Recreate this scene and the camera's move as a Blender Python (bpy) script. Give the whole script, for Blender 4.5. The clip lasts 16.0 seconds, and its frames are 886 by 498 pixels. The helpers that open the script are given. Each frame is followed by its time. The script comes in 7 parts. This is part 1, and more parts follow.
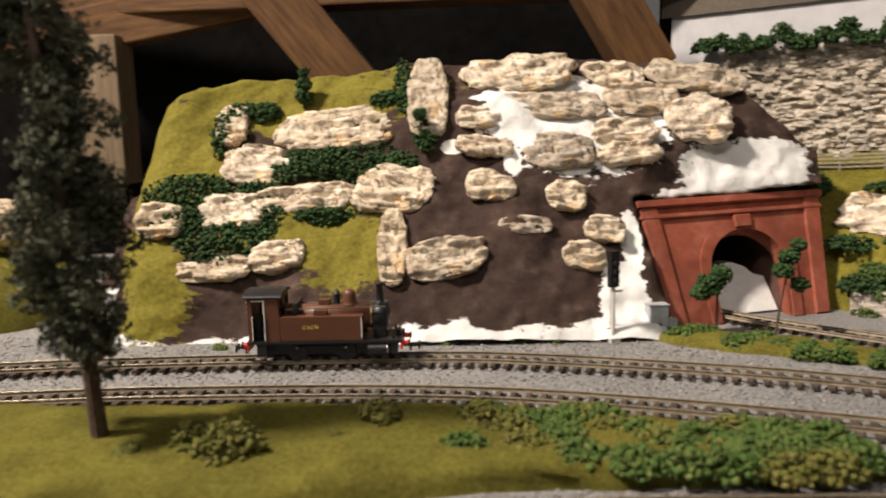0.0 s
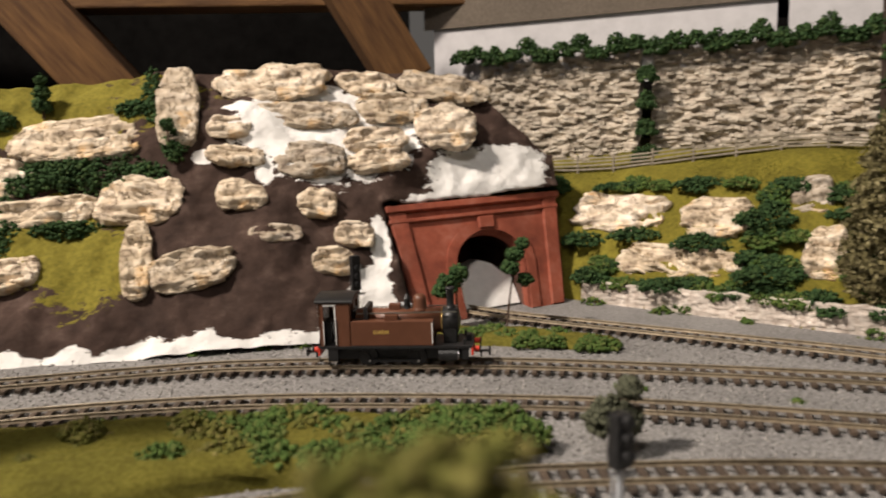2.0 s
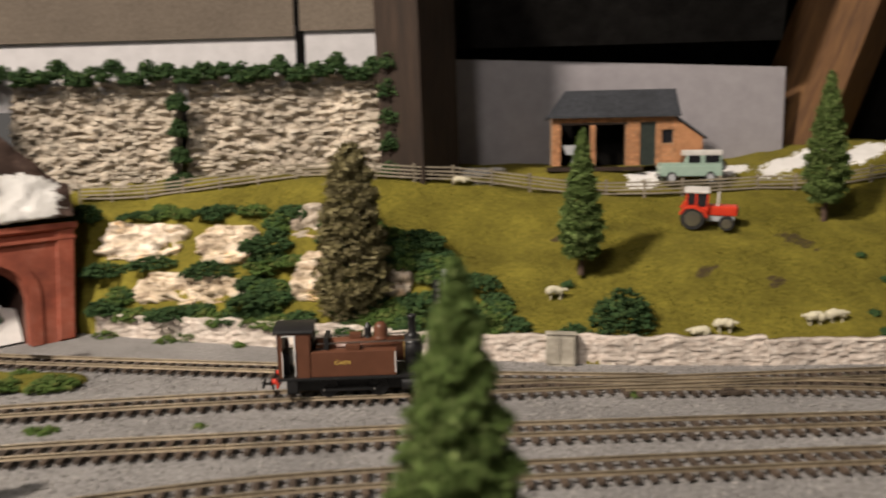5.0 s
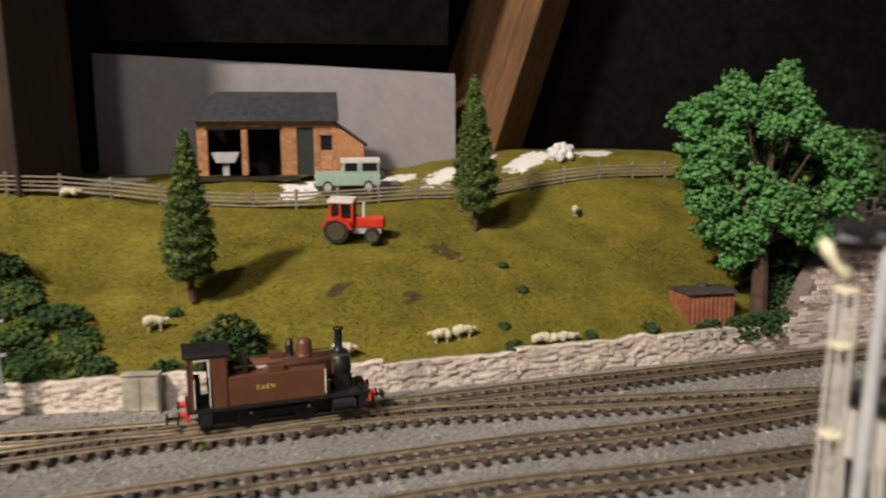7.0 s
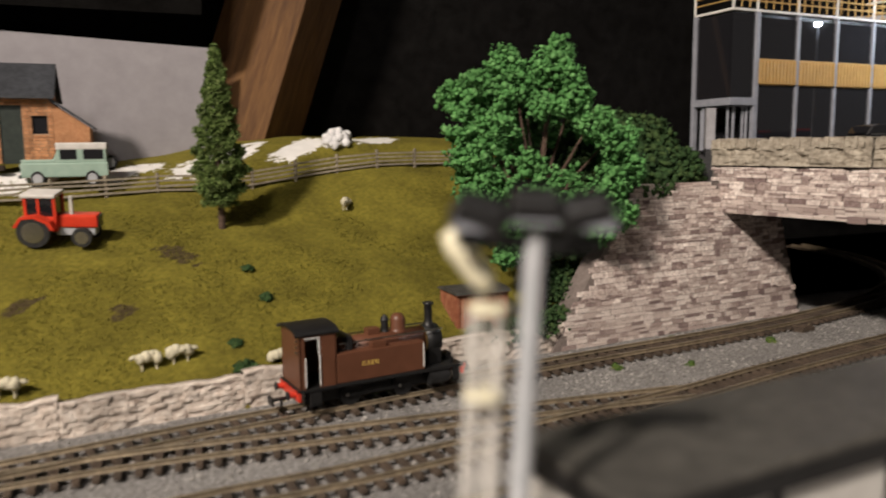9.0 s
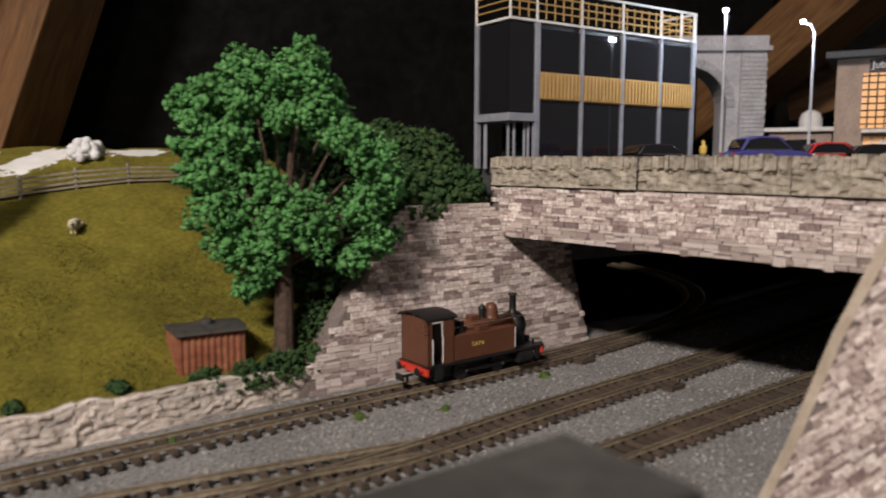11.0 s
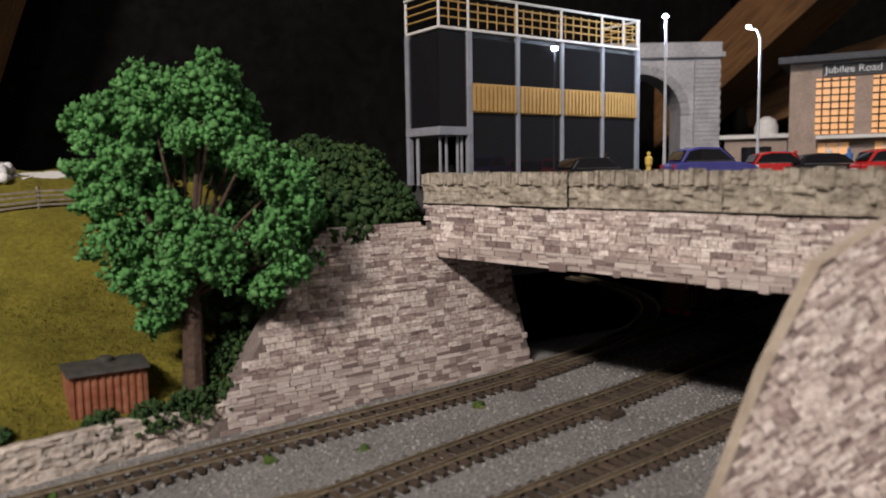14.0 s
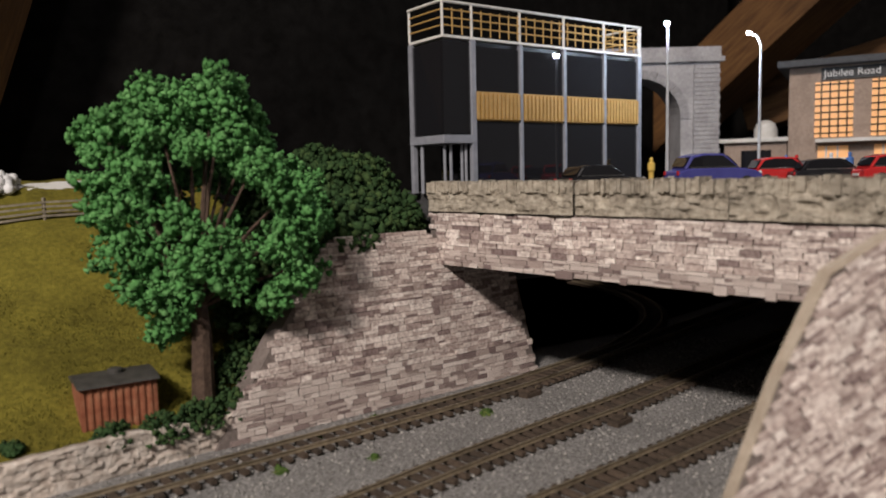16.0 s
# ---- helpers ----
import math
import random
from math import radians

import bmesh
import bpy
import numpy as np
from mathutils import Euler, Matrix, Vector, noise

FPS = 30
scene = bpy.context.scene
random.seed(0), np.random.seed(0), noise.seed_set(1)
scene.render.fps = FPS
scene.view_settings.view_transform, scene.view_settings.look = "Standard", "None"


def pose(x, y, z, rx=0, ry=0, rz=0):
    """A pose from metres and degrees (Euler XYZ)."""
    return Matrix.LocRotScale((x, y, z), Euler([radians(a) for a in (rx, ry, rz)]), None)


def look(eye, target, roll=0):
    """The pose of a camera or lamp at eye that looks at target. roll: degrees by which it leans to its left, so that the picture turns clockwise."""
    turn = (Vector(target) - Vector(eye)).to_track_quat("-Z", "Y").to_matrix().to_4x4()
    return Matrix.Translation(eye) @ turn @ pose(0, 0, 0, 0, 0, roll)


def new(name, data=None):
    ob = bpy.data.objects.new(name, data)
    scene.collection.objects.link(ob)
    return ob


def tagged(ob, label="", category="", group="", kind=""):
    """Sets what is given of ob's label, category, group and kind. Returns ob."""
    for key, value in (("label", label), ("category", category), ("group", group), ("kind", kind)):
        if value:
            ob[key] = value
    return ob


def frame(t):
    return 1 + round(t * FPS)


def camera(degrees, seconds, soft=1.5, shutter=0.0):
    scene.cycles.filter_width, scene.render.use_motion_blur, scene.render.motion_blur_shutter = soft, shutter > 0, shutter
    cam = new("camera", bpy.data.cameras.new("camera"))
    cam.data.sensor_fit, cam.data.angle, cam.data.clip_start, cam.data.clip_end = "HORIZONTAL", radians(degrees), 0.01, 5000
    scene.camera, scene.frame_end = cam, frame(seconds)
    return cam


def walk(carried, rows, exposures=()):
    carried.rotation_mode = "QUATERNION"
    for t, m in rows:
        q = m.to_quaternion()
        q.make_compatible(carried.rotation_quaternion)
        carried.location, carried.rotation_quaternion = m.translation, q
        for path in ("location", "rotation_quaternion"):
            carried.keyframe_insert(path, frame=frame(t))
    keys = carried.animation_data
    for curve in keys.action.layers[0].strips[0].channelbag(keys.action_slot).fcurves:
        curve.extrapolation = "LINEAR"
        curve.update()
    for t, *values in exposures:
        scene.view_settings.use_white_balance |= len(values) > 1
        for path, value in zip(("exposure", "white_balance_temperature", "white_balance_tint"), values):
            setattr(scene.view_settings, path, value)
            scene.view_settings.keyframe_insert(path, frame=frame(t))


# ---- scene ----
cam = camera(60.8, 16.0, soft=1.9, shutter=0.5)
cam.data.dof.use_dof, cam.data.dof.focus_distance, cam.data.dof.aperture_fstop = True, 0.58, 9.0
# t, x, y, z, pitch from straight down, roll, yaw
PATHROWS = [
    (0.0, 0.0168, -0.0030, 0.1475, 81.53, 1.15, 0.46),
    (0.5, 0.0331, -0.0034, 0.1471, 81.43, 1.34, -2.46),
    (1.0, 0.0506, -0.0059, 0.1477, 81.35, 1.51, -5.86),
    (1.5, 0.0653, -0.0152, 0.1495, 81.45, 1.68, -8.94),
    (2.0, 0.0824, -0.0273, 0.1525, 81.32, 1.54, -12.05),
    (2.5, 0.0983, -0.0380, 0.1552, 81.49, 1.23, -15.15),
    (3.0, 0.1220, -0.0471, 0.1557, 81.55, 1.15, -18.30),
    (3.5, 0.1397, -0.0541, 0.1567, 81.60, 1.09, -21.60),
    (4.0, 0.1659, -0.0669, 0.1575, 81.77, 1.17, -24.99),
    (4.5, 0.2008, -0.0833, 0.1608, 81.78, 0.82, -28.26),
    (5.0, 0.2468, -0.1093, 0.1639, 81.84, 0.90, -32.89),
    (7.5, 0.4240, -0.1316, 0.1452, 83.02, 0.58, -52.34),
    (8.0, 0.4533, -0.1289, 0.1383, 82.96, 0.63, -55.18),
    (8.5, 0.4784, -0.1295, 0.1371, 82.74, 0.72, -58.01),
    (9.0, 0.5012, -0.1372, 0.1421, 82.51, 0.65, -61.05),
    (9.5, 0.5184, -0.1449, 0.1450, 82.65, 0.55, -63.71),
    (10.0, 0.5433, -0.1603, 0.1432, 82.85, 0.24, -65.96),
    (12.5, 0.6466, -0.2103, 0.1467, 83.96, -0.05, -72.92),
    (13.0, 0.6478, -0.2094, 0.1465, 84.05, -0.01, -72.48),
    (13.5, 0.6459, -0.2114, 0.1490, 84.04, 0.50, -72.16),
    (14.0, 0.6386, -0.2124, 0.1497, 84.08, 0.91, -71.67),
    (14.5, 0.6370, -0.2105, 0.1510, 84.15, 1.18, -71.66),
    (15.0, 0.6350, -0.2087, 0.1522, 84.13, 1.35, -71.88),
    (15.5, 0.6340, -0.2077, 0.1529, 84.22, 1.16, -71.86),
    (16.0, 0.6349, -0.2077, 0.1536, 84.29, 1.37, -71.91),
]
walk(cam, [(t, pose(x, y, z, p, r, w)) for t, x, y, z, p, r, w in PATHROWS],
     exposures=[(0.0, 0.08, 6350, 12), (1.5, -0.03, 6320, 12), (3.5, -0.10, 6320, 12), (5.0, 0.04, 6380, 12), (8.0, 0.10, 6420, 12), (10.0, 0.04, 6200, 13), (12.5, -0.13, 6000, 15), (16.0, -0.13, 6050, 13)])

# ---- light: one warm ceiling lamp over the layout, an added low fill, dim room ----
world = bpy.data.worlds.new("room_air")
scene.world = world
world.use_nodes = True
world.node_tree.nodes["Background"].inputs[0].default_value = (0.9, 0.82, 0.72, 1)
world.node_tree.nodes["Background"].inputs[1].default_value = 0.11


def area_lamp(x, y, z, target, size, watts, colour):
    data = bpy.data.lights.new("area_lamp", "AREA")
    data.shape, data.size, data.energy, data.color = "DISK", size, watts, colour
    ob = new("area_lamp", data)
    ob.matrix_world = look((x, y, z), target)
    return ob


area_lamp(-1.22, 0.14, 1.75, (0.35, 0.28, 0.0), 0.26, 88.0, (1.0, 0.87, 0.73))
# Low fill with no known source, added to brighten the bridge and under it.
area_lamp(-0.10, -0.16, 0.88, (1.10, 0.0, 0.0), 0.16, 4.2, (1.0, 0.90, 0.80))


# ---- materials ----
def nodes_of(name):
    m = bpy.data.materials.new(name)
    m.use_nodes = True
    nt = m.node_tree
    return m, nt, nt.nodes["Principled BSDF"]


def rgb(c):
    return (c[0], c[1], c[2], 1)


def noise_node(nt, scale, detail=6.0, rough=0.6, coord="Object", stretch=None):
    tc = nt.nodes.new("ShaderNodeTexCoord")
    n = nt.nodes.new("ShaderNodeTexNoise")
    n.inputs["Scale"].default_value, n.inputs["Detail"].default_value, n.inputs["Roughness"].default_value = scale, detail, rough
    src = tc.outputs[coord]
    if stretch:
        mp = nt.nodes.new("ShaderNodeMapping")
        mp.inputs["Scale"].default_value = stretch
        nt.links.new(src, mp.inputs["Vector"])
        src = mp.outputs["Vector"]
    nt.links.new(src, n.inputs["Vector"])
    return n


def ramp(nt, fac, stops):
    r = nt.nodes.new("ShaderNodeValToRGB")
    while len(r.color_ramp.elements) < len(stops):
        r.color_ramp.elements.new(0.5)
    for el, (p, c) in zip(r.color_ramp.elements, stops):
        el.position, el.color = p, rgb(c)
    nt.links.new(fac, r.inputs["Fac"])
    return r


def mix(nt, fac, a, b, mode="MIX"):
    m = nt.nodes.new("ShaderNodeMix")
    m.data_type, m.blend_type = "RGBA", mode
    for sock, v in ((m.inputs[0], fac), (m.inputs[6], a), (m.inputs[7], b)):
        if isinstance(v, (int, float)):
            sock.default_value = v
        elif isinstance(v, tuple):
            sock.default_value = rgb(v)
        else:
            nt.links.new(v, sock)
    return m.outputs[2]


def bump(nt, bsdf, height, dist, strength=1.0):
    b = nt.nodes.new("ShaderNodeBump")
    b.inputs["Strength"].default_value, b.inputs["Distance"].default_value = strength, dist
    nt.links.new(height, b.inputs["Height"])
    nt.links.new(b.outputs["Normal"], bsdf.inputs["Normal"])


def surface(name, stops, scale, rough=0.8, relief=0.0004, relief_scale=None, metal=0.0, stain=0.25, stain_scale=None, random_by=None, stretch=None, spec=0.4, island=False):
    """Grain at one scale, stains at a second, fine relief."""
    m, nt, bsdf = nodes_of(name)
    fine = noise_node(nt, scale, 8, 0.65, stretch=stretch)
    col = ramp(nt, fine.outputs["Fac"], stops).outputs["Color"]
    big = noise_node(nt, stain_scale or scale * 0.13, 4, 0.6)
    st = ramp(nt, big.outputs["Fac"], [(0.35, (1 - stain,) * 3), (0.65, (1, 1, 1))]).outputs["Color"]
    col = mix(nt, 1.0, col, st, "MULTIPLY")
    if random_by:
        src = nt.nodes.new("ShaderNodeNewGeometry").outputs["Random Per Island"] if island else nt.nodes.new("ShaderNodeObjectInfo").outputs["Random"]
        col = mix(nt, 1.0, col, ramp(nt, src, random_by).outputs["Color"], "MULTIPLY")
    nt.links.new(col, bsdf.inputs["Base Color"])
    bsdf.inputs["Roughness"].default_value, bsdf.inputs["Metallic"].default_value = rough, metal
    bsdf.inputs["Specular IOR Level"].default_value = spec
    if relief:
        hgt = noise_node(nt, relief_scale or scale * 1.5, 8, 0.7, stretch=stretch)
        bump(nt, bsdf, hgt.outputs["Fac"], relief)
    return m


def glow(name, colour, strength):
    m, nt, bsdf = nodes_of(name)
    bsdf.inputs["Base Color"].default_value = rgb(colour)
    bsdf.inputs["Emission Color"].default_value = rgb(colour)
    bsdf.inputs["Emission Strength"].default_value = strength
    return m


def foliage(name, dark, light, dry=None):
    m, nt, bsdf = nodes_of(name)
    isl = nt.nodes.new("ShaderNodeNewGeometry").outputs["Random Per Island"]
    half = tuple(0.5 * (a + b) for a, b in zip(dark, light))
    stops = [(0.0, half), (0.6, light), (1.0, dry or light)]
    col = ramp(nt, isl, stops).outputs["Color"]
    fine = noise_node(nt, 900, 4, 0.7)
    col = mix(nt, 1.0, col, ramp(nt, fine.outputs["Fac"], [(0.3, (0.55, 0.55, 0.55)), (0.7, (1.25, 1.25, 1.25))]).outputs["Color"], "MULTIPLY")
    big = noise_node(nt, 45, 3, 0.5)
    col = mix(nt, 1.0, col, ramp(nt, big.outputs["Fac"], [(0.35, (0.75, 0.75, 0.75)), (0.65, (1.1, 1.1, 1.1))]).outputs["Color"], "MULTIPLY")
    nt.links.new(col, bsdf.inputs["Base Color"])
    bsdf.inputs["Roughness"].default_value = 0.9
    bsdf.inputs["Specular IOR Level"].default_value = 0.15
    bump(nt, bsdf, noise_node(nt, 1400, 3, 0.7).outputs["Fac"], 0.0003)
    return m


def rock_surface():
    """Cast plaster washed in cream, ochre and grey, with dark cracks and thin strata."""
    m, nt, bsdf = nodes_of("plaster_rock")
    fine = noise_node(nt, 62, 7, 0.58, stretch=(1, 1.9, 1))
    col = ramp(nt, fine.outputs["Fac"], [(0.28, (0.36, 0.31, 0.26)), (0.42, (0.55, 0.49, 0.40)), (0.56, (0.69, 0.63, 0.54)), (0.70, (0.82, 0.78, 0.71))]).outputs["Color"]
    info = nt.nodes.new("ShaderNodeObjectInfo")
    wash = noise_node(nt, 30, 5, 0.6)
    col = mix(nt, 1.0, col, ramp(nt, wash.outputs["Fac"], [(0.32, (0.62, 0.58, 0.58)), (0.46, (1, 0.97, 0.93)), (0.56, (1, 1, 1)), (0.68, (0.98, 0.76, 0.48))]).outputs["Color"], "MULTIPLY")
    tone = ramp(nt, info.outputs["Random"], [(0.0, (0.68, 0.66, 0.64)), (0.35, (0.92, 0.86, 0.76)), (0.7, (1.05, 1.0, 0.93)), (1.0, (1.15, 1.13, 1.1))]).outputs["Color"]
    col = mix(nt, 1.0, col, tone, "MULTIPLY")
    warp = noise_node(nt, 55, 6, 0.65)
    tc = nt.nodes.new("ShaderNodeTexCoord")
    mp = nt.nodes.new("ShaderNodeMapping")
    mp.inputs["Scale"].default_value = (26, 74, 34)
    nt.links.new(tc.outputs["Object"], mp.inputs["Vector"])
    add = nt.nodes.new("ShaderNodeVectorMath")
    add.operation = "MULTIPLY_ADD"
    nt.links.new(warp.outputs["Color"], add.inputs[0])
    add.inputs[1].default_value = (2.4, 2.4, 2.4)
    nt.links.new(mp.outputs["Vector"], add.inputs[2])
    vor = nt.nodes.new("ShaderNodeTexVoronoi")
    vor.feature = "DISTANCE_TO_EDGE"
    vor.inputs["Scale"].default_value = 1.0
    nt.links.new(add.outputs[0], vor.inputs["Vector"])
    crack = ramp(nt, vor.outputs["Distance"], [(0.0, (0.30, 0.24, 0.19)), (0.022, (0.78, 0.73, 0.66)), (0.05, (1, 1, 1))]).outputs["Color"]
    col = mix(nt, 0.75, col, crack, "MULTIPLY")
    nt.links.new(col, bsdf.inputs["Base Color"])
    bsdf.inputs["Roughness"].default_value, bsdf.inputs["Specular IOR Level"].default_value = 0.85, 0.25
    hgt = mix(nt, 0.4, noise_node(nt, 120, 8, 0.62, stretch=(1, 2.2, 1)).outputs["Fac"], crack)
    bump(nt, bsdf, hgt, 0.0015)
    return m


BLACK_PAINT = surface("black_paint", [(0.3, (0.008, 0.008, 0.008)), (0.7, (0.02, 0.02, 0.021))], 300, 0.45, 0.00005)
LOCO_BROWN = surface("loco_brown", [(0.3, (0.105, 0.042, 0.022)), (0.7, (0.13, 0.052, 0.028))], 120, 0.42, 0.00003, stain=0.1)
RED_PAINT = surface("red_paint", [(0.3, (0.55, 0.04, 0.02)), (0.7, (0.65, 0.06, 0.03))], 200, 0.4, 0.00003, stain=0.1)
STEEL = surface("steel", [(0.3, (0.5, 0.5, 0.48)), (0.7, (0.62, 0.6, 0.57))], 400, 0.3, 0.00003, metal=1.0)
BRASS = surface("brass", [(0.3, (0.55, 0.36, 0.12)), (0.7, (0.7, 0.5, 0.2))], 400, 0.3, 0.00003, metal=1.0)
WHITE_LINE = surface("white_line", [(0.3, (0.6, 0.6, 0.58)), (0.7, (0.72, 0.72, 0.7))], 300, 0.5, 0, stain=0.1)
YELLOW_LETTER = surface("yellow_letter", [(0.3, (0.72, 0.5, 0.1)), (0.7, (0.8, 0.58, 0.14))], 300, 0.5, 0, stain=0.05)
RAIL = surface("rail", [(0.35, (0.19, 0.15, 0.10)), (0.65, (0.35, 0.285, 0.19))], 260, 0.55, 0.00004, metal=0.3, stain=0.4, stain_scale=22)
RAIL_HEAD = surface("rail_head", [(0.35, (0.40, 0.34, 0.24)), (0.65, (0.66, 0.59, 0.46))], 200, 0.4, 0.00003, metal=0.75, stain=0.5, stain_scale=16)
SLEEPER = surface("sleeper", [(0.3, (0.045, 0.032, 0.022)), (0.7, (0.1, 0.075, 0.055))], 500, 0.85, 0.0002, random_by=[(0, (0.75, 0.75, 0.75)), (1, (1.3, 1.25, 1.2))])
SLEEPER_JOINED = surface("sleeper_joined", [(0.3, (0.045, 0.032, 0.022)), (0.7, (0.1, 0.075, 0.055))], 500, 0.85, 0.0002, random_by=[(0, (0.75, 0.75, 0.75)), (1, (1.3, 1.25, 1.2))], island=True)
BALLAST = surface("ballast", [(0.3, (0.11, 0.103, 0.097)), (0.5, (0.27, 0.26, 0.25)), (0.7, (0.5, 0.485, 0.47))], 480, 0.9, 0.0016, 520, stain=0.25, stain_scale=14)
GRAIN = surface("ballast_grain", [(0.3, (0.26, 0.25, 0.235)), (0.7, (0.42, 0.41, 0.39))], 500, 0.9, 0.0003, random_by=[(0, (0.45, 0.44, 0.43)), (0.6, (0.95, 0.95, 0.95)), (1, (1.45, 1.42, 1.38))], island=True)
TURF = surface("turf", [(0.28, (0.12, 0.105, 0.018)), (0.5, (0.185, 0.168, 0.03)), (0.72, (0.26, 0.23, 0.05))], 420, 0.95, 0.002, 600, stain=0.4, stain_scale=28, spec=0.1)
BLADE = surface("blade", [(0.3, (0.1, 0.095, 0.015)), (0.7, (0.19, 0.17, 0.035))], 60, 0.9, 0, random_by=[(0, (0.5, 0.55, 0.4)), (0.7, (1.0, 1.0, 1.0)), (1, (1.35, 1.25, 1.0))], island=True, spec=0.1)
ROCK = rock_surface()
CLIFF = surface("cliff_rock", [(0.30, (0.16, 0.13, 0.1)), (0.43, (0.50, 0.43, 0.34)), (0.58, (0.64, 0.57, 0.46)), (0.78, (0.74, 0.69, 0.61))], 70, 0.9, 0.0012, 190, stain=0.4, stain_scale=16, stretch=(1, 1, 2.6))
LOW_WALL = surface("low_wall_stone", [(0.28, (0.34, 0.26, 0.21)), (0.44, (0.64, 0.55, 0.47)), (0.68, (0.82, 0.75, 0.67))], 210, 0.9, 0.0010, 330, stain=0.35, stain_scale=34)
PARAPET_STONE = surface("parapet_stone", [(0.30, (0.17, 0.14, 0.105)), (0.46, (0.40, 0.35, 0.275)), (0.68, (0.60, 0.54, 0.44))], 230, 0.9, 0.0010, 360, stain=0.35, stain_scale=40)
STONE_STOPS = [(0, (0.34, 0.27, 0.27)), (0.25, (0.7, 0.62, 0.59)), (0.6, (0.98, 0.92, 0.88)), (1, (1.28, 1.26, 1.22))]
STONE = surface("walling_stone", [(0.32, (0.30, 0.235, 0.225)), (0.47, (0.62, 0.55, 0.52)), (0.64, (0.84, 0.79, 0.75))], 430, 0.85, 0.0004, 600, random_by=STONE_STOPS, stain=0.2)
STONE_JOINED = surface("walling_stone_joined", [(0.32, (0.30, 0.235, 0.225)), (0.47, (0.62, 0.55, 0.52)), (0.64, (0.84, 0.79, 0.75))], 430, 0.85, 0.0004, 600, random_by=STONE_STOPS, island=True, stain=0.2)
MORTAR = surface("mortar", [(0.3, (0.13, 0.105, 0.095)), (0.7, (0.24, 0.2, 0.18))], 350, 0.95, 0.0002)
BRICK_RED = surface("painted_red_brick", [(0.25, (0.20, 0.044, 0.024)), (0.5, (0.32, 0.08, 0.042)), (0.75, (0.42, 0.15, 0.10))], 60, 0.75, 0.0005, 500, stain=0.35, stain_scale=20)
PLASTER = surface("white_plaster", [(0.3, (0.72, 0.71, 0.68)), (0.7, (0.86, 0.85, 0.82))], 90, 0.85, 0.0012, 220, stain=0.12)
TIMBER = surface("roof_timber", [(0.3, (0.075, 0.03, 0.007)), (0.5, (0.145, 0.066, 0.018)), (0.7, (0.225, 0.112, 0.034))], 26, 0.75, 0.0008, 60, stain=0.4, stretch=(6, 6, 0.7))
DARK_TIMBER = surface("dark_timber", [(0.3, (0.016, 0.009, 0.005)), (0.7, (0.05, 0.029, 0.017))], 26, 0.8, 0.0008, 60, stain=0.4, stretch=(6, 6, 0.7))
PALE_TIMBER = surface("pale_timber", [(0.3, (0.2, 0.14, 0.085)), (0.7, (0.36, 0.27, 0.17))], 30, 0.8, 0.0008, 60, stain=0.35, stretch=(6, 6, 0.7))
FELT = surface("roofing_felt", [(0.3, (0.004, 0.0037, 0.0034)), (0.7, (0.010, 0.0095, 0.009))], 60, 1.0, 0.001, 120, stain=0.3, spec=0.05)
CLOTH = surface("tan_cloth", [(0.3, (0.11, 0.09, 0.068)), (0.7, (0.17, 0.14, 0.11))], 300, 0.95, 0.0003, stain=0.3, stain_scale=4)
PAPER = surface("white_paper", [(0.3, (0.46, 0.45, 0.46)), (0.7, (0.56, 0.55, 0.56))], 60, 0.8, 0.0001, stain=0.12, stain_scale=5)
CARD = surface("grey_card", [(0.3, (0.26, 0.245, 0.26)), (0.7, (0.32, 0.305, 0.32))], 60, 0.8, 0.0001, stain=0.12, stain_scale=5)
FENCE_WOOD = surface("fence_wood", [(0.3, (0.2, 0.17, 0.12)), (0.7, (0.4, 0.35, 0.27))], 260, 0.85, 0.0002, stain=0.3)
SLATE = surface("slate", [(0.3, (0.025, 0.028, 0.033)), (0.7, (0.06, 0.065, 0.075))], 200, 0.6, 0.0003)
BARN_BRICK = surface("barn_brick", [(0.3, (0.42, 0.19, 0.085)), (0.7, (0.6, 0.33, 0.17))], 500, 0.85, 0.0003, 600, random_by=[(0, (0.75, 0.7, 0.65)), (1, (1.2, 1.15, 1.1))], island=True)
BARN_MORTAR = surface("barn_mortar", [(0.3, (0.3, 0.2, 0.13)), (0.7, (0.42, 0.3, 0.2))], 500, 0.9, 0.0002)
DARK_DOOR = surface("dark_green_door", [(0.3, (0.012, 0.02, 0.016)), (0.7, (0.03, 0.042, 0.034))], 200, 0.6, 0.0001)
GREY_PAINT = surface("grey_paint", [(0.3, (0.22, 0.23, 0.26)), (0.7, (0.3, 0.31, 0.35))], 200, 0.5, 0.0001, stain=0.15)
PALE_GREY = surface("pale_grey", [(0.3, (0.36, 0.38, 0.4)), (0.7, (0.5, 0.51, 0.53))], 200, 0.55, 0.0001, stain=0.2)
OFF_WHITE = surface("off_white", [(0.3, (0.62, 0.6, 0.56)), (0.7, (0.74, 0.72, 0.68))], 200, 0.6, 0.0001, stain=0.2)
TRACTOR_RED = surface("tractor_red", [(0.3, (0.55, 0.035, 0.015)), (0.7, (0.66, 0.06, 0.025))], 200, 0.3, 0.00003, stain=0.05)
MINT = surface("mint_green", [(0.3, (0.28, 0.4, 0.33)), (0.7, (0.36, 0.48, 0.4))], 200, 0.35, 0.00003, stain=0.08)
RUBBER = surface("rubber", [(0.3, (0.012, 0.012, 0.012)), (0.7, (0.03, 0.03, 0.03))], 300, 0.75, 0.0001)
CARD_EDGE = surface("cream_card_edge", [(0.3, (0.42, 0.34, 0.26)), (0.7, (0.58, 0.5, 0.4))], 200, 0.8, 0.0001)
